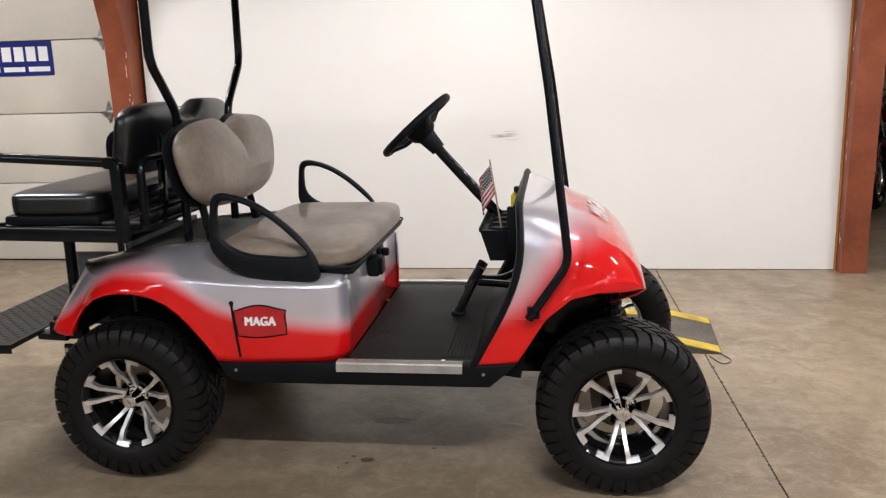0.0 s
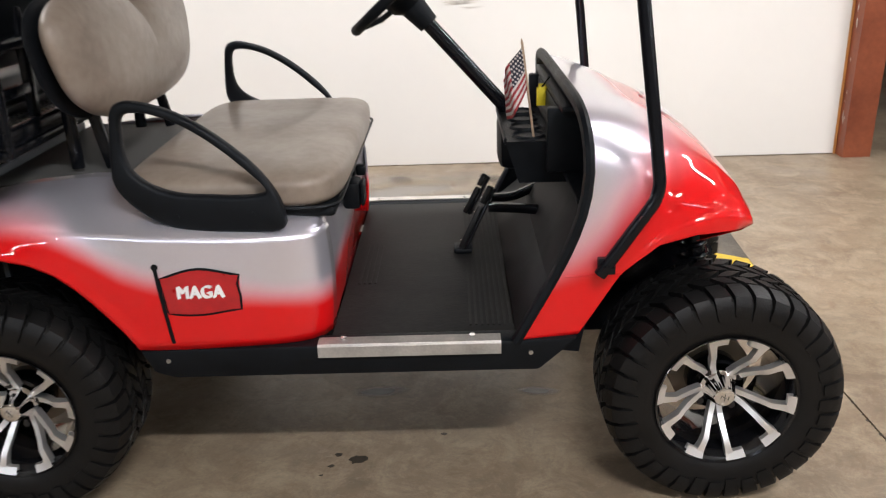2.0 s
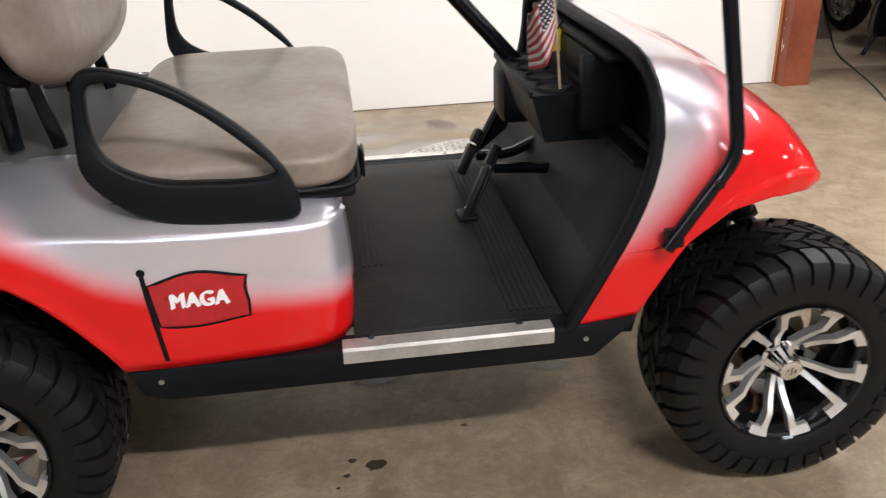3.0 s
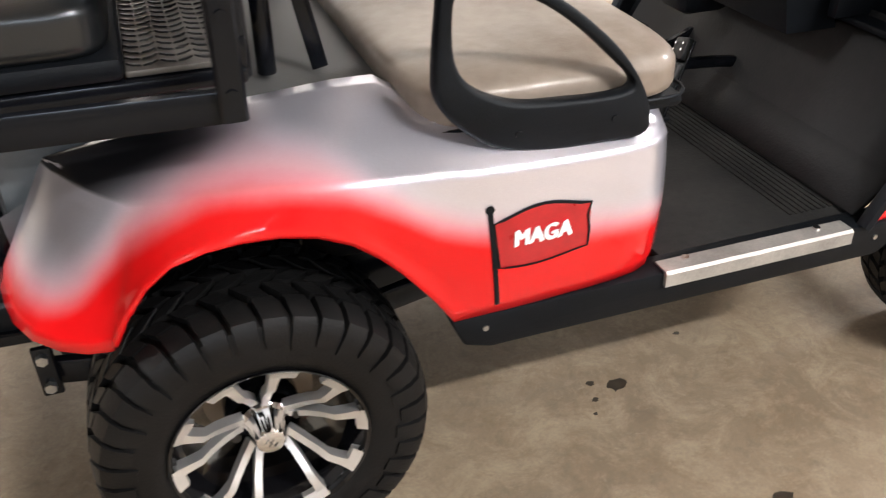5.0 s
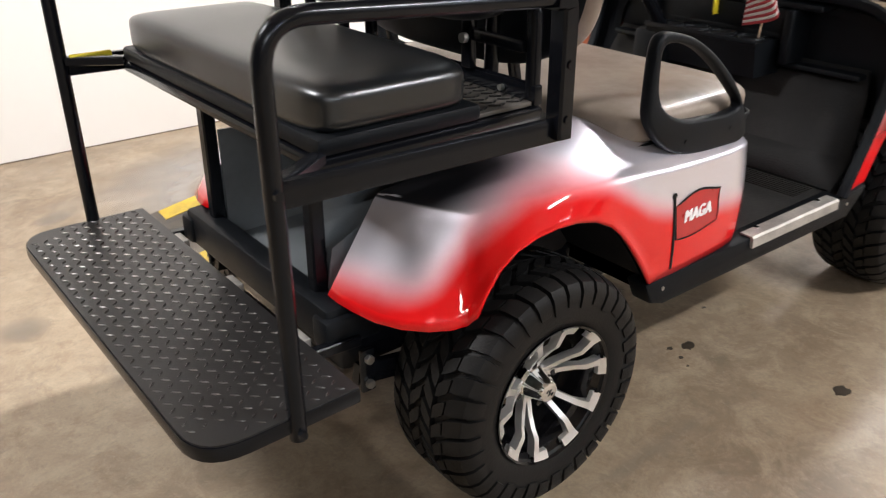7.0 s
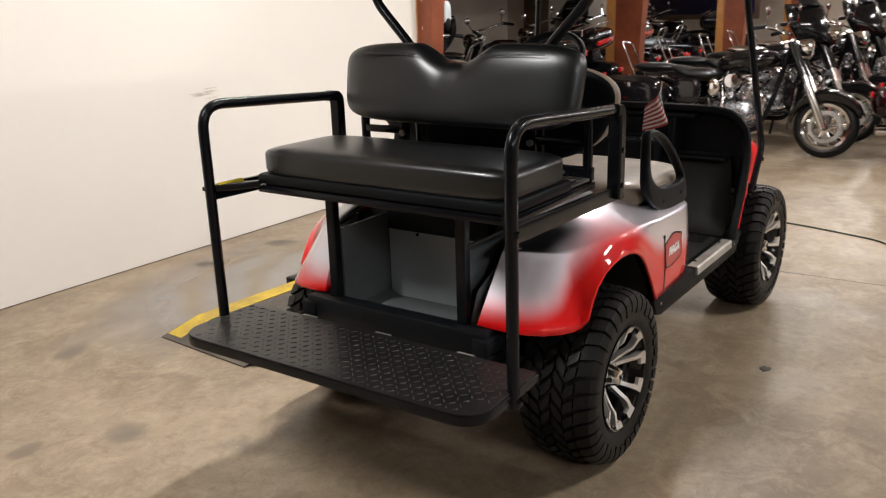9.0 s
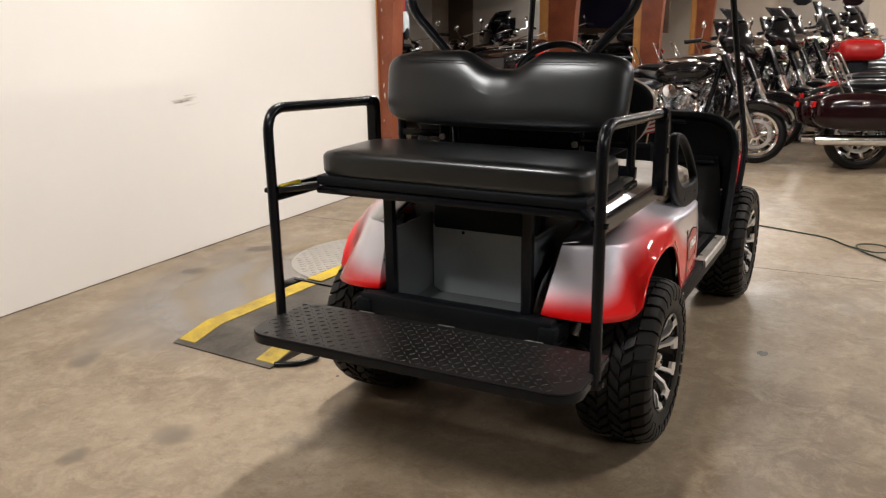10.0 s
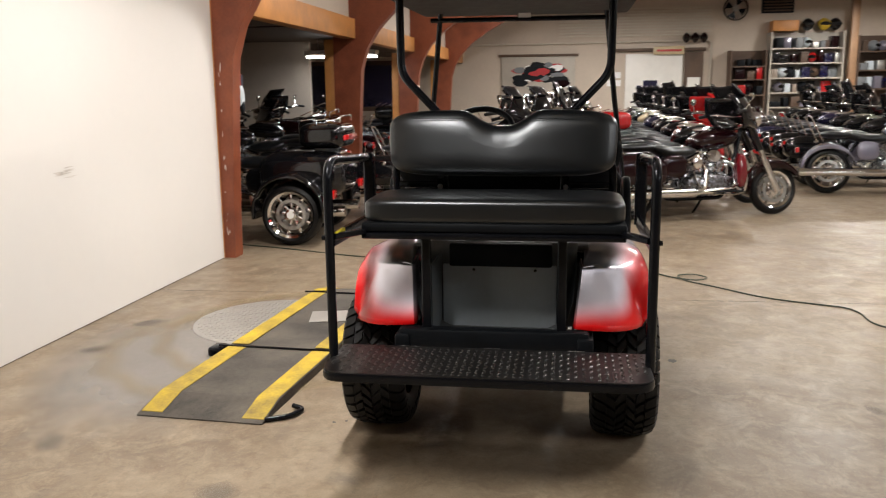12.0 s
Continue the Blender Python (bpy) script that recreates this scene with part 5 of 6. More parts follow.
for i in range(6):
    for j in range(34):
        x, y = -0.091 + i * 0.0235, -0.43 + j * 0.026
        a = 0.62 if i % 2 else -0.62
        c, s_ = math.cos(a) * 0.0125, math.sin(a) * 0.0125
        prism([(x - c, y - s_, 0.8941), (x + s_ * 0.24, y - c * 0.24, 0.8941), (x + c, y + s_, 0.8941), (x - s_ * 0.24, y + c * 0.24, 0.8941)], (0, 0, 0.0030), lugs2)
tagged(part("tread_pattern", lugs2, TREADBLACK, flip, sharp=10), kind="stuff")
part("plate_skirt", sweep(outline, 0.004, 0.014, square=True), BLACK, fp)
for y in (-0.36, 0.36):
    part("plate_hinge_bar", sweep([(PX1 + 0.0, y, 0.445), (-0.34, y, 0.44)], 0.012, square=True), BLACK, fp)
for y in (-0.30, 0.0, 0.30):
    part("plate_latch", box(PX1 - 0.002, PX1 + 0.02, y - 0.03, y + 0.03, 0.44, 0.462, 0.003), ALU, fp)


# wheels
PROFILE = [(0.158, -0.104), (0.168, -0.113), (0.195, -0.121), (0.232, -0.120), (0.251, -0.112), (0.261, -0.097), (0.2665, -0.075), (0.2685, -0.03)]
PROFILE = PROFILE + [(r, -h) for r, h in PROFILE[::-1]]
arc_s, acc = [0.0], 0.0
for (ra, ha), (rb_, hb) in zip(PROFILE, PROFILE[1:]):
    acc += math.hypot(rb_ - ra, hb - ha)
    arc_s.append(acc)
MID = acc / 2


def tyre_point(theta, s, lift):
    """A point on the carcass: s metres across from the crown, lifted off it."""
    u = MID + s
    r = float(np.interp(u, arc_s, [p[0] for p in PROFILE]))
    h = float(np.interp(u, arc_s, [p[1] for p in PROFILE]))
    r2, h2 = float(np.interp(u + 0.004, arc_s, [p[0] for p in PROFILE])), float(np.interp(u + 0.004, arc_s, [p[1] for p in PROFILE]))
    r1, h1 = float(np.interp(u - 0.004, arc_s, [p[0] for p in PROFILE])), float(np.interp(u - 0.004, arc_s, [p[1] for p in PROFILE]))
    dr, dh = r2 - r1, h2 - h1
    k = math.hypot(dr, dh) or 1
    r, h = r + lift * dh / k, h - lift * dr / k
    return (r * math.cos(theta), h, r * math.sin(theta))


tyre, tread = bmesh.new(), bmesh.new()
revolve(PROFILE, 64, "Y", bm=tyre)


def lug(theta, path, width, full):
    """A rubber block: path of (s, turn), width in radians."""
    rows = []
    for k, (s, d) in enumerate(path):
        w = width * (0.85 if k in (0, len(path) - 1) else 1)
        lift = full * (1 if abs(s) < 0.115 else 0.75 if abs(s) < 0.130 else 0.42 if abs(s) < 0.145 else 0.30)   # blocks run out into the sidewall
        rows.append([tyre_point(theta + d - w / 2, s, -0.002), tyre_point(theta + d - w / 2 * 0.93, s, lift), tyre_point(theta + d + w / 2 * 0.93, s, lift), tyre_point(theta + d + w / 2, s, -0.002)])
    vs = [[tread.verts.new(p) for p in row] for row in rows]
    for a, b in zip(vs, vs[1:]):
        for j in range(3):
            tread.faces.new((a[j], a[j + 1], b[j + 1], b[j]))
    tread.faces.new(vs[0])
    tread.faces.new(vs[-1][::-1])


LUGS = 36
PITCH = 2 * math.pi / LUGS
for k in range(LUGS):
    th = PITCH * k
    for s in (-1, 1):
        off = 0 if s < 0 else PITCH / 2
        long_ = 0.158 if k % 2 else 0.150
        lug(th + off, [(s * 0.072, 0.045), (s * 0.090, 0.02), (s * 0.108, 0.0), (s * 0.122, 0.0), (s * 0.138, 0.0), (s * long_, 0.0)], PITCH * 0.84, 0.0130)
        lug(th + off + PITCH * 0.25, [(s * 0.038, 0.10), (s * 0.054, 0.055), (s * 0.068, 0.02)], PITCH * 0.74, 0.0135)
        lug(th + off, [(s * 0.003, -0.035), (s * 0.018, 0.025), (s * 0.034, 0.085)], PITCH * 0.74, 0.0135)
bmesh.ops.recalc_face_normals(tread, faces=tread.faces[:])

rim = bmesh.new()
revolve([(0.160, -0.113), (0.166, -0.117), (0.163, -0.105), (0.152, -0.092), (0.146, -0.03), (0.143, 0.05), (0.155, 0.104), (0.160, 0.104), (0.150, 0.05), (0.153, -0.03)], 48, "Y", bm=rim)

spokes = bmesh.new()
for k in range(5):
    for d in (-0.245, 0.245):
        th = math.pi / 2 + 0.40 + k * 2 * math.pi / 5 + d
        lean = -d * 0.35

        def at(r, w, y):
            return (r * math.cos(th + lean * (0.15 - r) / 0.1) - w * math.sin(th), y, r * math.sin(th + lean * (0.15 - r) / 0.1) + w * math.cos(th))
        rows = []
        for r, hw, y in ((0.034, 0.0066, -0.046), (0.070, 0.0066, -0.066), (0.095, 0.0064, -0.084), (0.112, 0.0066, -0.100), (0.135, 0.0074, -0.106), (0.152, 0.010, -0.110)):
            rows.append([at(r, -hw, y), at(r, hw, y), at(r, hw, y + 0.022), at(r, -hw, y + 0.022)])
        loft(rows, spokes, wrap=True)
        # machined tip along the rim
        sg = math.copysign(1, d)
        tip = []
        for j in range(6):
            a = th + sg * (-0.065 + 0.29 * j / 5)
            tip.append([(r * math.cos(a), y, r * math.sin(a)) for r, y in ((0.1435, -0.107), (0.161, -0.1155), (0.161, -0.100), (0.1435, -0.095))])
        loft(tip, spokes, wrap=True)
bmesh.ops.recalc_face_normals(spokes, faces=spokes.faces[:])
capm = bmesh.new()
revolve([(0.001, -0.098), (0.020, -0.098), (0.0235, -0.096), (0.025, -0.092), (0.0265, -0.088), (0.031, -0.070), (0.036, -0.052), (0.044, -0.046), (0.046, -0.036), (0.030, -0.02)], 80, "Y", bm=capm)
for v in capm.verts:
    if -0.095 < v.co.y < -0.048 and v.co.xz.length < 0.043:
        k = 1.0 + 0.06 * max(0, math.cos(8 * math.atan2(v.co.z, v.co.x))) ** 0.5
        v.co.x, v.co.z = v.co.x * k, v.co.z * k
mark = bmesh.new()
for k, (u, w) in enumerate(((-0.004, 0.0035), (0.004, -0.0035))):
    sweep([(u - 0.006, -0.0986, w - 0.005), (u - 0.003, -0.0986, w + 0.004), (u + 0.003, -0.0986, w - 0.004), (u + 0.006, -0.0986, w + 0.005)], 0.0013, 0.0005, segs=6, bm=mark)
boss = bmesh.new()
revolve([(0.060, -0.040), (0.066, -0.030), (0.066, 0.02), (0.03, 0.03), (0.001, 0.03)], 24, "Y", bm=boss)
for k in range(4):
    a = k * math.pi / 2 + 0.5
    rod((0.054 * math.cos(a), -0.058, 0.054 * math.sin(a)), (0.054 * math.cos(a), -0.03, 0.054 * math.sin(a)), 0.009, 6, bm=boss)

first = None
for nm, x, y in (("wheel", 0.0, -0.487), ("wheel", 0.0, 0.487), ("wheel", 1.685, -0.490), ("wheel", 1.685, 0.490)):
    turn = 0 if y < 0 else 180
    spin = {(0.0, True): 17, (1.685, True): -7}.get((x, y < 0), 35)
    if first is None:
        w = part("wheel", rim, GLOSSBLACK, cart, "black and machined alloy wheel with off-road tyre")
        part("tyre", tyre, RUBBER, w, "black off-road tyre", sharp=30)
        tagged(part("tread", tread, RUBBER, w, "chunky black tread blocks", sharp=30), kind="stuff")
        part("spokes", spokes, MACHINED, w, "machined bright double spokes", sharp=30)
        part("hub_cap", capm, CHROME, w, "chrome centre cap", sharp=30)
        part("cap_mark", mark, BLACK, w)
        part("boss", boss, GLOSSBLACK, w)
        w.matrix_local = pose(x, y, 0.282, 0, spin, turn)
        first = w
    else:
        w = copy_thing(first, pose(x, y, 0.282, 0, spin, turn))
    w.parent = cart
    # brake drum behind the spokes
    part("brake_drum", rod((0, 0.031, 0), (0, 0.09, 0), 0.098, 32), DRUM, w, "dusty tan brake drum")

# small flag standing in a cup well
flag = thing("small_flag", "small striped cloth flag on a pale dowel in the cup tray", "flag", CART @ pose(1.275, -0.165, 0.8135))
tip = Vector((-0.034, -0.047, 0.245))
part("pole", rod((0, 0, 0), tip, 0.0032, 8), DOWEL, flag)
part("finial", rod(tip * 0.99, tip * 1.045, 0.0042, 8, r2=0.001), DOWEL, flag)


def cloth(u, v, off=0.0):
    """u: out from the pole, v: 0 at the top, 1 at the foot; the cloth droops in folds."""
    on = tip * (0.96 - 0.42 * v)
    fall = Vector((-0.046, 0.050, -0.088))
    fold = Vector((-0.012, -0.016 - 0.068 * v, -0.010 * v)) * math.sin(math.pi * u) + Vector((0.005, 0.007, 0)) * math.sin(u * 9 + v * 1.2) * u
    return on + fall * u + fold + Vector((0.0, off, 0))


for k in range(13):
    v0, v1 = k / 13, (k + 1) / 13
    u0 = 0.42 if k < 7 else 0.0
    bm = loft([[cloth(u0 + (1 - u0) * j / 14, v) for j in range(15)] for v in (v0, v1)])
    st = part("stripe", bm, CLOTHRED if k % 2 == 0 else CLOTHWHITE, flag)
    st.modifiers.new("thickness", "SOLIDIFY").thickness = 0.0008
bm = loft([[cloth(0.42 * j / 8, 7 / 13 * i / 6) for j in range(9)] for i in range(7)])
cn = part("canton", bm, CLOTHBLUE, flag)
cn.modifiers.new("thickness", "SOLIDIFY").thickness = 0.0008
bm = bmesh.new()
for i in range(5):
    for j in range(6):
        c = cloth(0.42 * (j + 0.5) / 6, 7 / 13 * (i + 0.5) / 5)
        for e in (-0.0016, 0.0016):
            box(c.x - 0.0022, c.x + 0.0022, c.y + e - 0.0004, c.y + e + 0.0004, c.z - 0.0022, c.z + 0.0022, bm=bm)
tagged(part("stars", bm, CLOTHWHITE, cn), kind="stuff")

# ---- motorcycles: x forward, origin on the floor under the rear axle ----
def bike_wheel(r, w, name, t, x):
    bm = revolve([(r - 0.078, -w * 0.38), (r - 0.05, -w / 2), (r - 0.02, -w * 0.42), (r, -w * 0.15), (r, w * 0.15), (r - 0.02, w * 0.42), (r - 0.05, w / 2), (r - 0.078, w * 0.38)], 36, "Y")
    ty = part(name, bm, RUBBER, t)
    ty.matrix_local = pose(x, 0, r)
    bm = revolve([(r - 0.070, -w * 0.42), (r - 0.092, -w * 0.34), (r - 0.105, 0), (r - 0.092, w * 0.34), (r - 0.070, w * 0.42)], 36, "Y")
    for k in range(9):
        a = 2 * math.pi * k / 9
        sweep([(0.03 * math.cos(a), 0, 0.03 * math.sin(a)), ((r - 0.098) * math.cos(a + 0.12), 0, (r - 0.098) * math.sin(a + 0.12))], 0.009, 0.014, square=True, bm=bm)
    rod((0, -0.07, 0), (0, 0.07, 0), 0.035, 14, bm=bm)
    part("rim", bm, CHROME, ty, "chrome spoked rim")
    for s in (-1, 1):
        part("brake_disc", revolve([(0.108, s * 0.050), (0.140, s * 0.050), (0.140, s * 0.046), (0.108, s * 0.046)], 28, "Y", closed=True), STEEL, ty)
        part("disc_carrier", revolve([(0.03, s * 0.062), (0.052, s * 0.058), (0.052, s * 0.054), (0.03, s * 0.05)], 18, "Y", closed=True), CHROME, ty)
    return ty


def motorcycle(label, paint, fairing=True, bags=True, trunk=False, trike=False, screen=False, tail=True):
    """A heavy road motorcycle, built at the origin."""
    t = thing("trike" if trike else "motorcycle", label, "trike" if trike else "motorcycle", group="motorcycles in the showroom")
    WB = 1.64
    if trike:
        for y in (-0.52, 0.52):
            wy = bike_wheel(0.28, 0.19, "rear_tyre", t, 0)
            wy.matrix_local = pose(0, y, 0.28)
            bm = bmesh.new()
            rows = []
            for k in range(15):
                a = math.radians(-8 + 200 * k / 14)
                rr = 0.335 + 0.03 * math.sin(a)
                rows.append([(rr * math.cos(a), y + d, 0.29 + (rr + h) * math.sin(a)) for d, h in ((-0.15, -0.03), (-0.12, 0.0), (0, 0.012), (0.12, 0.0), (0.15, -0.03))])
            fe = part("rear_fender", loft(rows, bm), paint, t, sharp=60)
            fe.modifiers.new("thickness", "SOLIDIFY").thickness = 0.02
            part("tail_light", box(-0.40, -0.36, y - 0.07, y + 0.07, 0.42, 0.50, 0.012), REDLENS, t)
        part("rear_trunk", pillow(-0.42, 0.40, -0.38, 0.38, 0.38, 0.82, 6), paint, t)
    else:
        bike_wheel(0.285, 0.15, "rear_tyre", t, 0)
        rows = []
        for k in range(15):
            a = math.radians(10 + 175 * k / 14)
            rows.append([(0.34 * math.cos(a), d, 0.30 + (0.34 + h) * math.sin(a)) for d, h in ((-0.105, -0.07), (-0.09, -0.01), (0, 0.012), (0.09, -0.01), (0.105, -0.07))])
        fe = part("rear_fender", loft(rows), paint, t, sharp=60)
        fe.modifiers.new("thickness", "SOLIDIFY").thickness = 0.012
        if tail:
            part("tail_light", box(-0.40, -0.365, -0.05, 0.05, 0.52, 0.59, 0.012), REDLENS, t)
    bike_wheel(0.27, 0.11, "front_tyre", t, WB)
    rows = []
    for k in range(13):
        a = math.radians(22 + 168 * k / 12)
        rows.append([(WB + 0.315 * math.cos(a), d, 0.28 + (0.315 + h) * math.sin(a)) for d, h in ((-0.085, -0.10), (-0.075, -0.015), (0, 0.012), (0.075, -0.015), (0.085, -0.10))])
    fe = part("front_fender", loft(rows), paint, t, sharp=60)
    fe.modifiers.new("thickness", "SOLIDIFY").thickness = 0.01
    head = Vector((1.27, 0, 0.98))
    for y in (-0.10, 0.10):
        fk = part("fork_leg", rod((WB + 0.0, y, 0.28), (1.29, y, 1.0), 0.024), CHROME, t, "chrome fork leg")
        part("fork_slider", rod((WB + 0.0, y, 0.25), (1.46, y, 0.64), 0.039, 14, r2=0.033), CHROME, fk)
        part("fork_cover", rod((1.435, y, 0.695), (1.30, y, 0.985), 0.042, 14), GLOSSBLACK, fk, "black fork cover")
    part("triple_clamp", box(1.25, 1.33, -0.13, 0.13, 0.93, 0.98, 0.01), CHROME, t)
    bars = [(1.02, -0.40, 1.08), (1.12, -0.33, 1.10), (1.25, -0.12, 1.06), (1.25, 0.12, 1.06), (1.12, 0.33, 1.10), (1.02, 0.40, 1.08)]
    hb = part("handlebar", sweep(fillet(bars, 0.06, 4), 0.0125), CHROME, t)
    for s in (-1, 1):
        part("grip", rod((1.12, s * 0.335, 1.10), (1.00, s * 0.415, 1.077), 0.019), RUBBER, hb)
        part("mirror", pillow(1.14, 1.17, s * 0.40 - 0.06, s * 0.40 + 0.06, 1.19, 1.27, 3, nu=14, nv=8), CHROME, hb)
        part("mirror_stem", rod((1.13, s * 0.33, 1.10), (1.155, s * 0.40, 1.20), 0.006, 6), CHROME, hb)
    part("frame", sweep(fillet([(1.27, 0, 0.92), (1.16, 0, 0.45), (1.05, 0, 0.20), (0.40, 0, 0.20), (0.20, 0, 0.42), (0.35, 0, 0.66), (1.22, 0, 0.84)], 0.08, 4), 0.022), BLACK, t)
    tank = part("fuel_tank", pillow(0.66, 1.20, -0.16, 0.16, 0.70, 0.93, 3.2, cut=lambda p: p[2] + 0.10 * (p[0] - 0.93)), paint, t)
    part("tank_console", pillow(0.72, 1.08, -0.035, 0.035, 0.89, 0.955, 4, nu=14, nv=8), CHROME, tank)
    part("rider_seat", pillow(0.22, 0.72, -0.17, 0.17, 0.63, 0.76, 3.2, cut=lambda p: p[2] + 0.30 * max(0, 0.42 - p[0]) + 0.05 * max(0, p[0] - 0.6)), VINYL, t)
    part("pillion_seat", pillow(-0.16, 0.30, -0.14, 0.14, 0.70, 0.80, 3.0), VINYL, t)
    eng = part("crankcase", pillow(0.50, 1.02, -0.16, 0.16, 0.22, 0.50, 4), PRIMER, t, "cast V-twin engine case")
    eng.matrix_local = pose(0.08, 0, 0)
    for tilt, bx_ in ((27, 0.83), (-27, 0.71)):
        cyl = bmesh.new()
        fins = [(0.001, 0.0)]
        for k in range(8):
            fins += [(0.060, 0.02 * k), (0.092, 0.02 * k + 0.002), (0.092, 0.02 * k + 0.008), (0.060, 0.02 * k + 0.011)]
        revolve(fins + [(0.060, 0.165), (0.001, 0.165)], 18, "Z", bm=cyl)
        c = part("cylinder", cyl, FINS, eng, "finned cylinder")
        c.matrix_local = pose(bx_, 0, 0.45, 0, tilt, 0)
        part("rocker_cover", box(-0.085, 0.085, -0.080, 0.080, 0.166, 0.235, 0.024, 3), CHROME, c, "chrome rocker cover")
        for px_ in (-0.03, 0.03):
            part("pushrod_tube", rod((px_ * 0.6, -0.10, -0.02), (px_, -0.085, 0.17), 0.011, 8), CHROME, c)
    part("air_cleaner", revolve([(0.001, -0.045), (0.06, -0.04), (0.075, -0.015), (0.075, 0.03)], 24, "Y", (0.77, -0.19, 0.64)), CHROME, eng, "round chrome air cleaner")
    part("timing_cover", revolve([(0.001, -0.03), (0.03, -0.028), (0.05, -0.018), (0.062, 0.02)], 24, "Y", (0.88, -0.165, 0.37)), CHROME, eng)
    part("gear_cover", pillow(0.60, 0.98, -0.20, -0.13, 0.26, 0.44, 4, nu=24, nv=10), PRIMER, eng, "polished gear case cover")
    for bx_, bz in ((0.64, 0.30), (0.70, 0.41), (0.80, 0.28), (0.95, 0.30), (0.96, 0.42)):
        part("cover_bolt", rod((bx_, -0.19, bz), (bx_, -0.212, bz), 0.012, 8), CHROME, eng)
    part("oil_line", sweep(fillet([(0.56, -0.17, 0.48), (0.60, -0.19, 0.34), (0.74, -0.20, 0.245), (0.98, -0.19, 0.24)], 0.05, 4), 0.009, segs=6), CHROME, eng)
    part("horn_cover", pillow(0.54, 0.66, -0.21, -0.15, 0.50, 0.66, 3, nu=20, nv=10), CHROME, eng)
    part("primary_cover", pillow(0.36, 0.96, 0.14, 0.24, 0.24, 0.44, 4), CHROME, eng)
    for k, (x, z) in enumerate(((0.95, 0.60), (0.62, 0.60))):
        part("exhaust_header", sweep(fillet([(x, -0.06, z), (x + 0.08, -0.17, z - 0.06), (x + 0.06, -0.21, 0.30), (0.55, -0.22, 0.26)], 0.08, 5), 0.025), CHROME, eng)
    for s in (-1, 1):
        part("muffler", rod((0.62, s * 0.24, 0.265), (-0.42, s * 0.25, 0.27), 0.048, 16), CHROME, t, "long chrome muffler")
    for s in (-1, 1):
        part("side_cover", pillow(0.30, 0.56, s * 0.17 - 0.03, s * 0.17 + 0.03, 0.42, 0.66, 5, nu=24, nv=10), paint, t)
    part("floorboard", box(0.82, 1.12, -0.34, -0.22, 0.26, 0.28, 0.006), BLACK, t)
    part("engine_guard", sweep(fillet([(1.12, 0, 0.55), (1.17, -0.30, 0.50), (1.15, -0.30, 0.26), (1.10, 0, 0.22)], 0.08, 5), 0.016), CHROME, t)
    if fairing:
        for y in (-0.27, 0.27):
            part("leg_shield", pillow(1.06, 1.17, y - 0.075, y + 0.075, 0.30, 0.66, 4, nu=20, nv=10), GARNET if paint is MAROON else paint, t, "lower fairing")
    part("kickstand", rod((0.92, 0.16, 0.22), (0.86, 0.32, 0.008), 0.013), BLACK, t)
    if fairing:
        rows = []
        for i in range(9):
            s = i / 8
            z = 0.92 + 0.36 * s
            wv = 0.20 + 0.18 * math.sin(math.pi * (0.15 + 0.75 * s))
            rows.append([(1.45 - 0.16 * s - 0.30 * (abs(k) / 8) ** 2.2, wv * k / 8, z) for k in range(-8, 9)])
        fr = part("fairing", loft(rows), REDGLOSS if paint is REDGLOSS else GLOSSBLACK, t, "rounded front fairing", sharp=70)
        fr.modifiers.new("thickness", "SOLIDIFY").thickness = 0.03
        part("windshield", loft([[(1.29 - 0.10 * i / 4 - 0.16 * (abs(k) / 6) ** 2, (0.27 - 0.05 * i / 4) * k / 6, 1.27 + 0.12 * i / 4) for k in range(-6, 7)] for i in range(5)]), GLASS, fr).modifiers.new("thickness", "SOLIDIFY").thickness = 0.005
        part("headlight", revolve([(0.001, 0.04), (0.075, 0.03), (0.09, 0.0), (0.09, -0.06)], 22, "X", (1.44, 0, 1.02)), CHROME, fr)
    else:
        hd = part("headlight", revolve([(0.001, 0.05), (0.07, 0.045), (0.09, 0.02), (0.085, -0.06), (0.04, -0.11), (0.001, -0.12)], 22, "X", (1.42, 0, 0.93)), CHROME, t, "round chrome headlight")
        part("headlight_bracket", rod((1.34, 0, 0.93), (1.28, 0, 0.95), 0.02), BLACK, hd)
        if screen:
            part("windshield", loft([[(1.36 - 0.22 * i / 6 - 0.10 * (abs(k) / 6) ** 2, (0.20 + 0.06 * math.sin(i / 6 * 3)) * k / 6, 0.98 + 0.48 * i / 6) for k in range(-6, 7)] for i in range(7)]), GLASS, t).modifiers.new("thickness", "SOLIDIFY").thickness = 0.005
    if bags and not trike:
        for s in (-1, 1):
            bg = part("saddlebag", pillow(-0.46, 0.28, s * 0.28 - 0.11, s * 0.28 + 0.11, 0.35, 0.67, 5, cut=lambda p: p[2] - 0.10 * max(0.0, p[0] - 0.05)), paint, t, "hard saddlebag")
            part("bag_latch", box(-0.10, -0.04, s * 0.39 - 0.006, s * 0.39 + 0.006, 0.56, 0.60, 0.004), CHROME, bg)
            part("bag_light", box(-0.475, -0.455, s * 0.29 - 0.06, s * 0.29 + 0.06, 0.55, 0.60, 0.006), REDLENS, bg)
    if trunk:
        tk = part("trunk", pillow(-0.42, 0.02, -0.28, 0.28, 0.84, 1.08, 6), paint, t, "hard tail trunk")
        part("trunk_rack", sweep(fillet([(-0.38, -0.20, 1.085), (-0.38, -0.20, 1.14), (-0.38, 0.20, 1.14), (-0.38, 0.20, 1.085)], 0.04, 4), 0.008), CHROME, tk)
        for x in (-0.26, -0.14, -0.02):
            part("rack_bar", rod((x, -0.22, 1.10), (x, 0.22, 1.10), 0.007, 8), CHROME, tk)
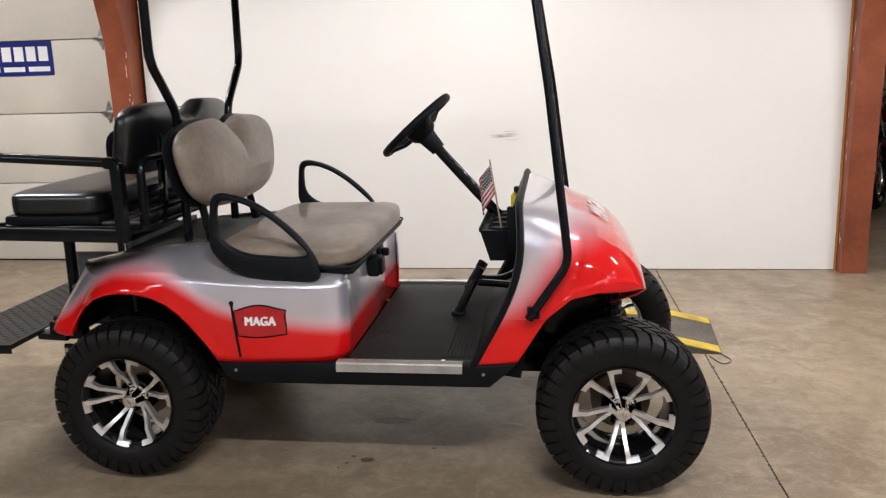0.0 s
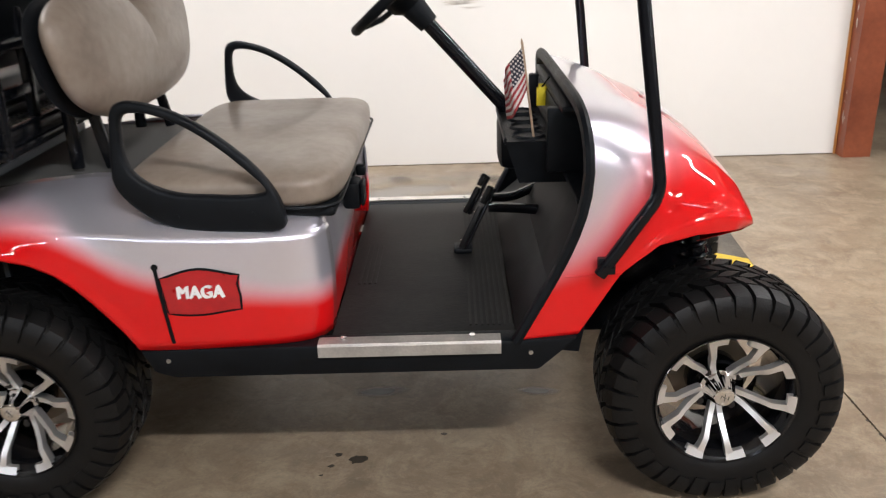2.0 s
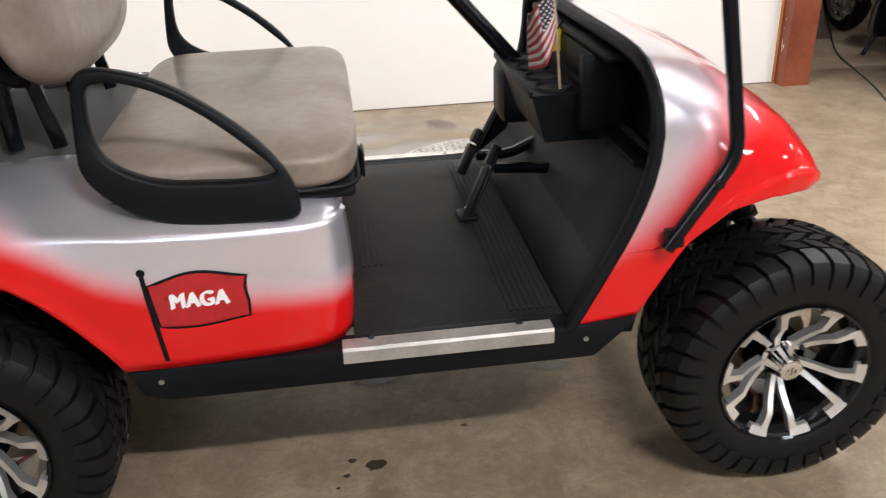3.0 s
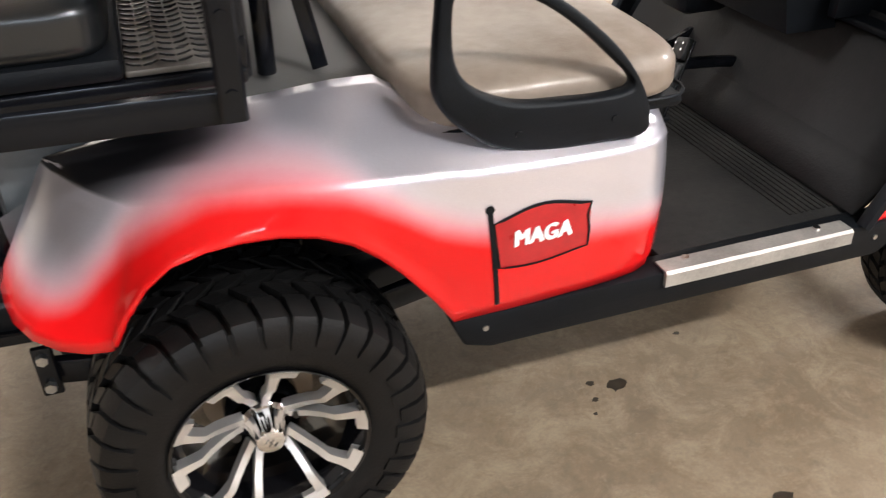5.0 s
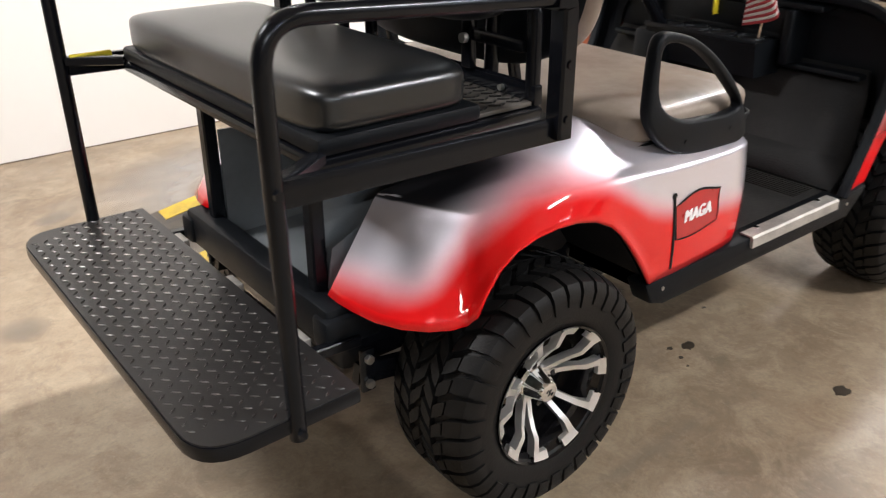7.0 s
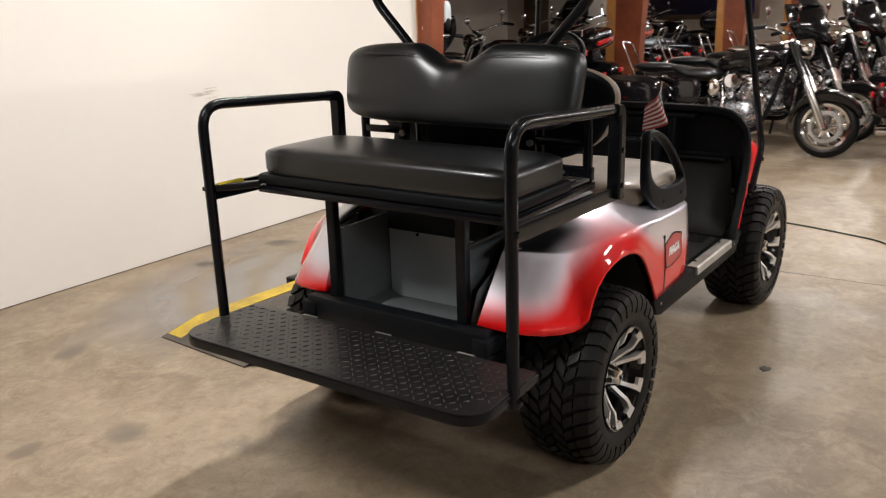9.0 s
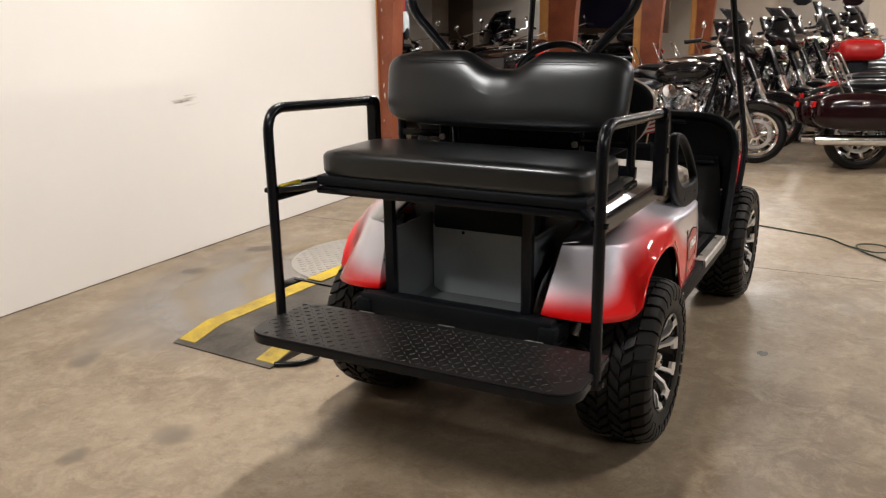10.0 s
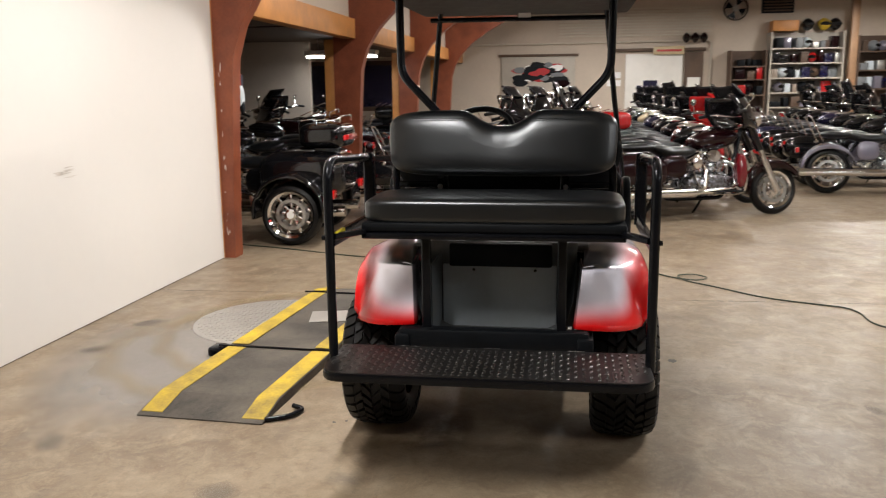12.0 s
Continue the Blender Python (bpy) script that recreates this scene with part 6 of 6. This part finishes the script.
        part("trunk_light", box(-0.43, -0.41, -0.22, 0.22, 0.92, 0.97, 0.006), REDLENS, tk)
        part("trunk_stay", box(-0.3, -0.1, -0.1, 0.1, 0.72, 0.85), BLACK, t)
    else:
        part("sissy_bar", sweep(fillet([(-0.10, -0.13, 0.66), (-0.26, -0.12, 0.98), (-0.26, 0.12, 0.98), (-0.10, 0.13, 0.66)], 0.05, 4), 0.009), CHROME, t)
    return t


def parked(x, y, yaw, lean=-6):
    return pose(x, y, 0.0, 0, 0, yaw) @ pose(0, 0, 0, lean if lean else 0, 0, 0)


KINDS = {
    "maroon": motorcycle("dark maroon touring motorcycle with chrome engine and saddlebags", MAROON),
    "black": motorcycle("black touring motorcycle with batwing fairing and chrome forks", GLOSSBLACK),
    "cruiser": motorcycle("black cruiser motorcycle with chrome engine and saddlebags", GLOSSBLACK, fairing=False),
    "red": motorcycle("red touring motorcycle with tail trunk", REDGLOSS, trunk=True),
    "blue": motorcycle("dark blue cruiser motorcycle with windshield", BLUEGLOSS, fairing=False, screen=True),
    "cream": motorcycle("cream and chrome cruiser motorcycle", CREAM, fairing=False),
    "lilac": motorcycle("silver-lilac cruiser motorcycle with chrome fenders", LILAC, fairing=False, bags=False),
    "dress": motorcycle("black dresser motorcycle with chrome luggage rack on its trunk", GLOSSBLACK, trunk=True, fairing=False),
    "garnet": motorcycle("garnet red cruiser motorcycle with chrome handlebars", GARNET, fairing=False, bags=False),
}
used = set()


def place(kind, x, y, yaw, lean=-6):
    # a leaning machine turns about its tyres' line
    m = parked(x, y, yaw, lean)
    if kind in used:
        copy_thing(KINDS[kind], m)
    else:
        KINDS[kind].matrix_world = m
        used.add(kind)


# two rows facing south, parked on their stands
ROW_B = ["maroon", "cruiser", "red", "black", "cruiser", "maroon", "blue", "black", "cream", "black", "cruiser", "black", "maroon"]
for k, kind in enumerate(ROW_B):
    place(kind, 4.42 + 0.84 * k, 2.30 + 0.05 * math.sin(k * 2.3), -71 + 3.0 * math.sin(k * 1.7))
ROW_A = ["cruiser", "black", "cruiser", "black", "black", "cream", "blue", "black", "cruiser", "black", "black", "cruiser"]
for k, kind in enumerate(ROW_A):
    place(kind, 4.40 + 0.82 * k, 4.80 - 0.08 * k + 0.04 * math.sin(k * 1.9), -90 + 4 * math.sin(k * 2.1))
# the far side of the showroom
ROW_C = ["lilac", "black", "cruiser", "black", "blue", "black", "cruiser", "black"]
for k, kind in enumerate(ROW_C):
    place(kind, 6.9 + 0.95 * k, -0.35 - 0.05 * k, -90 + 3 * math.sin(k * 1.3))
for k, kind in enumerate(["black", "cruiser", "red", "black", "lilac", "black"]):
    place(kind, 7.4 + 1.05 * k, -2.9, -90 + 3 * math.sin(k * 2.3))
# the side bay
trike = motorcycle("black three-wheeled motorcycle with chrome wheels and a tail trunk", GLOSSBLACK, trunk=True, trike=True)
trike.matrix_world = pose(3.20, 5.40, 0, 0, 0, 90)
for k, (kind, x, y) in enumerate((("garnet", 4.35, 6.9), ("dress", 5.6, 6.15), ("dress", 7.3, 6.35), ("maroon", 8.2, 6.3), ("cruiser", 9.0, 6.35), ("garnet", 3.1, 8.2), ("dress", 11.6, 6.6), ("cruiser", 12.6, 6.6))):
    place(kind, x, y, 60 if k == 5 else 90)

# ---- loose things round the cart ----
ramp = thing("floor_ramp", "low black gritty ramp mats with worn yellow edge stripes", "ramp", pose(-1.40, 4.19, 0, 0, 0, -3.6) @ pose(1.40, -4.19, 0))
RY0, RY1, RH = 4.19, 4.77, 0.045


def ramp_section(xa, xb, slope_a, slope_b):
    za, zb = (0.006 if slope_a else RH), (0.006 if slope_b else RH)
    ax, bx_ = xa + (0.20 if slope_a else 0.0), xb - (0.20 if slope_b else 0.0)
    side = [(xa, RY0, 0), (xb, RY0, 0), (xb, RY0, zb)] + ([(bx_, RY0, RH)] if slope_b else []) + ([(ax, RY0, RH)] if slope_a else []) + [(xa, RY0, za)]
    deck = part("deck_section", prism(side, (0, RY1 - RY0, 0)), RAMPMAT, ramp, sharp=10)
    for y in (RY0 + 0.006, RY1 - 0.105):
        rows = [(xa + 0.03, za + 0.008)] + ([(ax, RH + 0.004)] if slope_a else []) + ([(bx_, RH + 0.004)] if slope_b else []) + [(xb - 0.005, zb + 0.004)]
        bm = bmesh.new()
        for (xA, zA), (xB, zB) in zip(rows, rows[1:]):
            prism([(xA, y, zA - 0.003), (xB, y, zB - 0.003), (xB, y, zB), (xA, y, zA)], (0, 0.098, 0), bm)
        part("yellow_stripe", bm, YELLOW, deck, "worn yellow painted edge", sharp=10)


ramp_section(-1.42, -0.545, True, False)
ramp_section(-0.535, 0.685, False, False)
ramp_section(0.695, 0.99, False, True)
part("seam_bar", box(-0.547, -0.533, RY0 - 0.14, RY1 + 0.05, 0.0455, 0.055, 0.003), BLACK, ramp)
part("seam_bar", box(0.683, 0.697, RY0 - 0.03, RY1 + 0.04, 0.0455, 0.054, 0.003), BLACK, ramp)
part("catch", box(-0.60, -0.50, RY1 + 0.01, RY1 + 0.09, 0.0, 0.05, 0.012), BLACK, ramp)
hook = thing("floor_hook", "bent black steel hook lying at the ramp's foot", "hook", pose(-1.36, 4.02, 0))
part("bar", sweep(fillet([(-0.03, 0.17, 0.012), (0.02, 0.08, 0.012), (0.11, 0.04, 0.014), (0.14, 0.10, 0.014)], 0.04), 0.011), BLACK, hook)

disc = thing("turntable_plate", "round aluminium tread plate turntable set on the floor", "plate", pose(0.16, 4.66, 0))
part("plate", revolve([(0.001, 0.008), (0.50, 0.008), (0.508, 0.004), (0.508, 0.0), (0.001, 0.0)], 64, "Z"), TREADPLATE, disc)
bm = bmesh.new()
for i in range(-15, 16):
    for j in range(-15, 16):
        x, y = i * 0.032, j * 0.032
        if x * x + y * y < 0.235 and y > 0.05:
            a = 0.8 if (i + j) % 2 else -0.8
            c, s = math.cos(a) * 0.013, math.sin(a) * 0.013
            prism([(x - c, y - s, 0.0082), (x + s * 0.25, y - c * 0.25, 0.0082), (x + c, y + s, 0.0082), (x - s * 0.25, y + c * 0.25, 0.0082)], (0, 0, 0.0035), bm)
tagged(part("tread_pattern", bm, TREADPLATE, disc), kind="stuff")
sq = thing("metal_plate", "small loose aluminium tread plate lying on the ramp", "plate", pose(0.13, 4.33, 0.0475, 0, 0, 12))
part("plate", box(-0.12, 0.12, -0.12, 0.12, 0, 0.003), TREADPLATE, sq)

cord = thing("extension_cord", "thin dark green extension cord lying loose on the floor", "cable")
pts = [(3.45, 7.7, 0.005), (2.75, 6.35, 0.005), (2.5, 5.5, 0.005), (2.15, 4.64, 0.005), (2.05, 3.6, 0.005), (1.95, 2.8, 0.005), (1.78, 2.30, 0.005), (1.62, 2.20, 0.006), (1.48, 2.02, 0.014), (1.58, 1.92, 0.016), (1.72, 2.02, 0.012), (1.66, 2.16, 0.012), (1.50, 2.10, 0.006), (1.36, 1.94, 0.005), (1.05, 1.66, 0.005), (0.93, 1.42, 0.005), (0.84, 1.2, 0.005), (0.70, 1.16, 0.005), (0.45, 1.18, 0.005), (0.2, 0.9, 0.005), (0.1, -0.5, 0.005)]
part("cord", sweep(fillet(pts, 0.2, 5), 0.005, segs=6), CORD, cord)
cord2 = thing("extension_cord", "short loop of thin dark wire at the ramp", "cable")
part("cord", sweep(fillet([(0.90, 4.28, 0.005), (0.99, 4.22, 0.005), (0.97, 4.06, 0.005), (1.02, 3.94, 0.005), (0.96, 3.88, 0.005), (0.92, 4.00, 0.005)], 0.06, 5), 0.0025, segs=6), CORD, cord2)

# oil drips
rnd = random.Random(5)
def drip(x, y, r, label="small dark oil stain on the concrete"):
    bm = bmesh.new()
    n = 14
    ring = [(x + r * rnd.uniform(0.6, 1.2) * math.cos(2 * math.pi * k / n), y + r * 0.75 * rnd.uniform(0.6, 1.2) * math.sin(2 * math.pi * k / n), 0.0004) for k in range(n)]
    prism(ring, (0, 0, 0.0004), bm)
    o = link_mesh("oil_stain", bm, STAIN, smooth=False)
    tagged(o, label, "stain", "oil stains", "structure")


for x, y, r in ((-0.491, 2.805, 0.028), (-0.545, 2.83, 0.011), (-0.56, 2.78, 0.009), (-0.58, 2.74, 0.006), (-0.26, 2.92, 0.008), (-0.35, 2.40, 0.03), (1.9, 4.45, 0.025), (-1.35, 3.9, 0.012), (-1.33, 3.85, 0.01)):
    drip(x, y, r)
for x, y, r in ((-2.6, 3.9, 0.075), (-1.6, 4.0, 0.03)):
    bm = bmesh.new()
    prism([(x + r * rnd.uniform(0.8, 1.1) * math.cos(2 * math.pi * k / 18), y + r * rnd.uniform(0.8, 1.1) * math.sin(2 * math.pi * k / 18), 0.0003) for k in range(18)], (0, 0, 0.0003), bm)
    tagged(link_mesh("floor_patch", bm, CONCRETE, smooth=False), "faint darker patch on the concrete", "stain", "", "structure")

# crumbled edges along the saw-cut joint
rnd = random.Random(17)
bm = bmesh.new()
y = -1.5
while y < 5.75:
    n, r = 7, rnd.uniform(0.003, 0.007) * (2.2 if rnd.random() < 0.10 else 1)
    cx = joint_x(y) + rnd.uniform(-0.004, 0.004)
    prism([(cx + r * rnd.uniform(0.5, 1.1) * math.cos(2 * math.pi * k / n), y + 1.8 * r * rnd.uniform(0.5, 1.1) * math.sin(2 * math.pi * k / n), 0.0004) for k in range(n)], (0, 0, 0.0004), bm)
    y += rnd.uniform(0.01, 0.07)
tagged(link_mesh("joint_chips", bm, STAIN, smooth=False), "dark crumbled chips along the floor joint", "joint", "", "structure")

# worn marks on the sealed floor: thin films with feathered, broken edges
def film(name, color, strength, inner):
    """Feathered disc, or ring where inner is above 0, in the film's own unit circle."""
    m = material(name, color, 0.45, vary=0.2, scale=3)
    n, link = m.node_tree.nodes, m.node_tree.links
    b = n["Principled BSDF"]
    co = n.new("ShaderNodeTexCoord")
    ln = n.new("ShaderNodeVectorMath")
    ln.operation = "LENGTH"
    link.new(co.outputs["Object"], ln.inputs[0])
    noise = n.new("ShaderNodeTexNoise")
    noise.inputs["Scale"].default_value, noise.inputs["Detail"].default_value = 3.5, 8
    link.new(co.outputs["Object"], noise.inputs["Vector"])
    wob = n.new("ShaderNodeMath")
    wob.operation, wob.inputs[1].default_value = "MULTIPLY_ADD", 0.22 if inner else 0.5
    link.new(noise.outputs["Fac"], wob.inputs[0])
    link.new(ln.outputs["Value"], wob.inputs[2])
    ramp_ = n.new("ShaderNodeValToRGB")
    e = ramp_.color_ramp.elements
    e[0].position, e[0].color = 0.0, (0, 0, 0, 1) if inner else (strength,) * 3 + (1,)
    e[1].position, e[1].color = 1.0, (0, 0, 0, 1)
    if inner:
        for p, v in ((0.80, 0), (0.90, strength)):
            k = e.new(p)
            k.color = (v, v, v, 1)
        e[-1].position = 1.0
    else:
        k = e.new(0.62)
        k.color = (strength * 0.9,) * 3 + (1,)
    link.new(wob.outputs[0], ramp_.inputs[0])
    link.new(ramp_.outputs[0], b.inputs["Alpha"])
    return m


PALEFILM = film("blue_grey_wash", (0.34, 0.33, 0.32), 0.55, 0)
DARKFILM = film("dark_scuff", (0.07, 0.062, 0.055), 0.45, 0)
GREYFILM = film("grey_round_mark", (0.15, 0.14, 0.125), 0.35, 0)
ARCFILM = film("yellow_tyre_arc", (0.36, 0.27, 0.14), 0.35, 1)
for k, (fx, fy, rx, ry, yaw, mt, lb) in enumerate((
        # first film paints the cool light lying on the floor by the wall
        (-0.62, 5.02, 1.45, 0.85, 10, PALEFILM, "pale blue-grey patch on the concrete, cool light in its colour"),
        (-0.46, 3.16, 0.13, 0.05, 4, PALEFILM, "pale scrape on the concrete under the cart"),
        (0.02, 3.14, 0.10, 0.04, -6, PALEFILM, "pale scrape on the concrete under the cart"),
        (-0.95, 1.62, 0.10, 0.05, 20, GREYFILM, "faint grey mark on the concrete"),
        (-2.29, 4.32, 0.10, 0.06, 10, GREYFILM, "faint grey mark on the concrete"),
        (0.02, 5.43, 0.16, 0.10, -55, DARKFILM, "dark rubber scuff near the wall"),
        (-0.515, 5.465, 0.13, 0.09, -55, DARKFILM, "dark rubber scuff near the wall"),
        (-2.03, 4.13, 0.12, 0.12, 0, GREYFILM, "round grey mark on the concrete"),
        (-1.70, 4.97, 0.16, 0.09, 30, GREYFILM, "faint grey mark on the concrete"),
        (-0.35, 4.62, 0.98, 0.98, 0, ARCFILM, "yellowish tyre arc on the concrete"),
        (0.02, 4.62, 1.0, 0.78, 0, ARCFILM, "yellowish tyre arc on the concrete"))):
    bm = bmesh.new()
    ring = [bm.verts.new((math.cos(2 * math.pi * i / 40), math.sin(2 * math.pi * i / 40), 0)) for i in range(40)]
    bm.faces.new(ring)
    o = link_mesh("floor_mark", bm, mt, smooth=False)
    o.matrix_world = pose(fx, fy, 0.0012 + 0.0007 * k, 0, 0, yaw) @ Matrix.Diagonal((rx, ry, 1, 1))
    tagged(o, lb, "stain", "marks on the floor", "structure")

# bag hung on the arch leg
bag = thing("hanging_bag", "clear packet with a red and blue card", "packet", pose(2.21, WALL_Y - 0.12, 1.25))
part("card", box(0.0, 0.09, -0.012, 0, 0.17, 0.26), CLOTHRED, bag)
part("card_corner", box(0.05, 0.092, -0.014, -0.0125, 0.172, 0.26), CLOTHBLUE, bag)
part("packet", pillow(0.0, 0.09, -0.03, 0.01, -0.02, 0.17, 4), LINERLIGHT, bag)
part("contents", pillow(0.01, 0.08, -0.034, 0.004, -0.06, 0.06, 3), PLASTIC, bag)
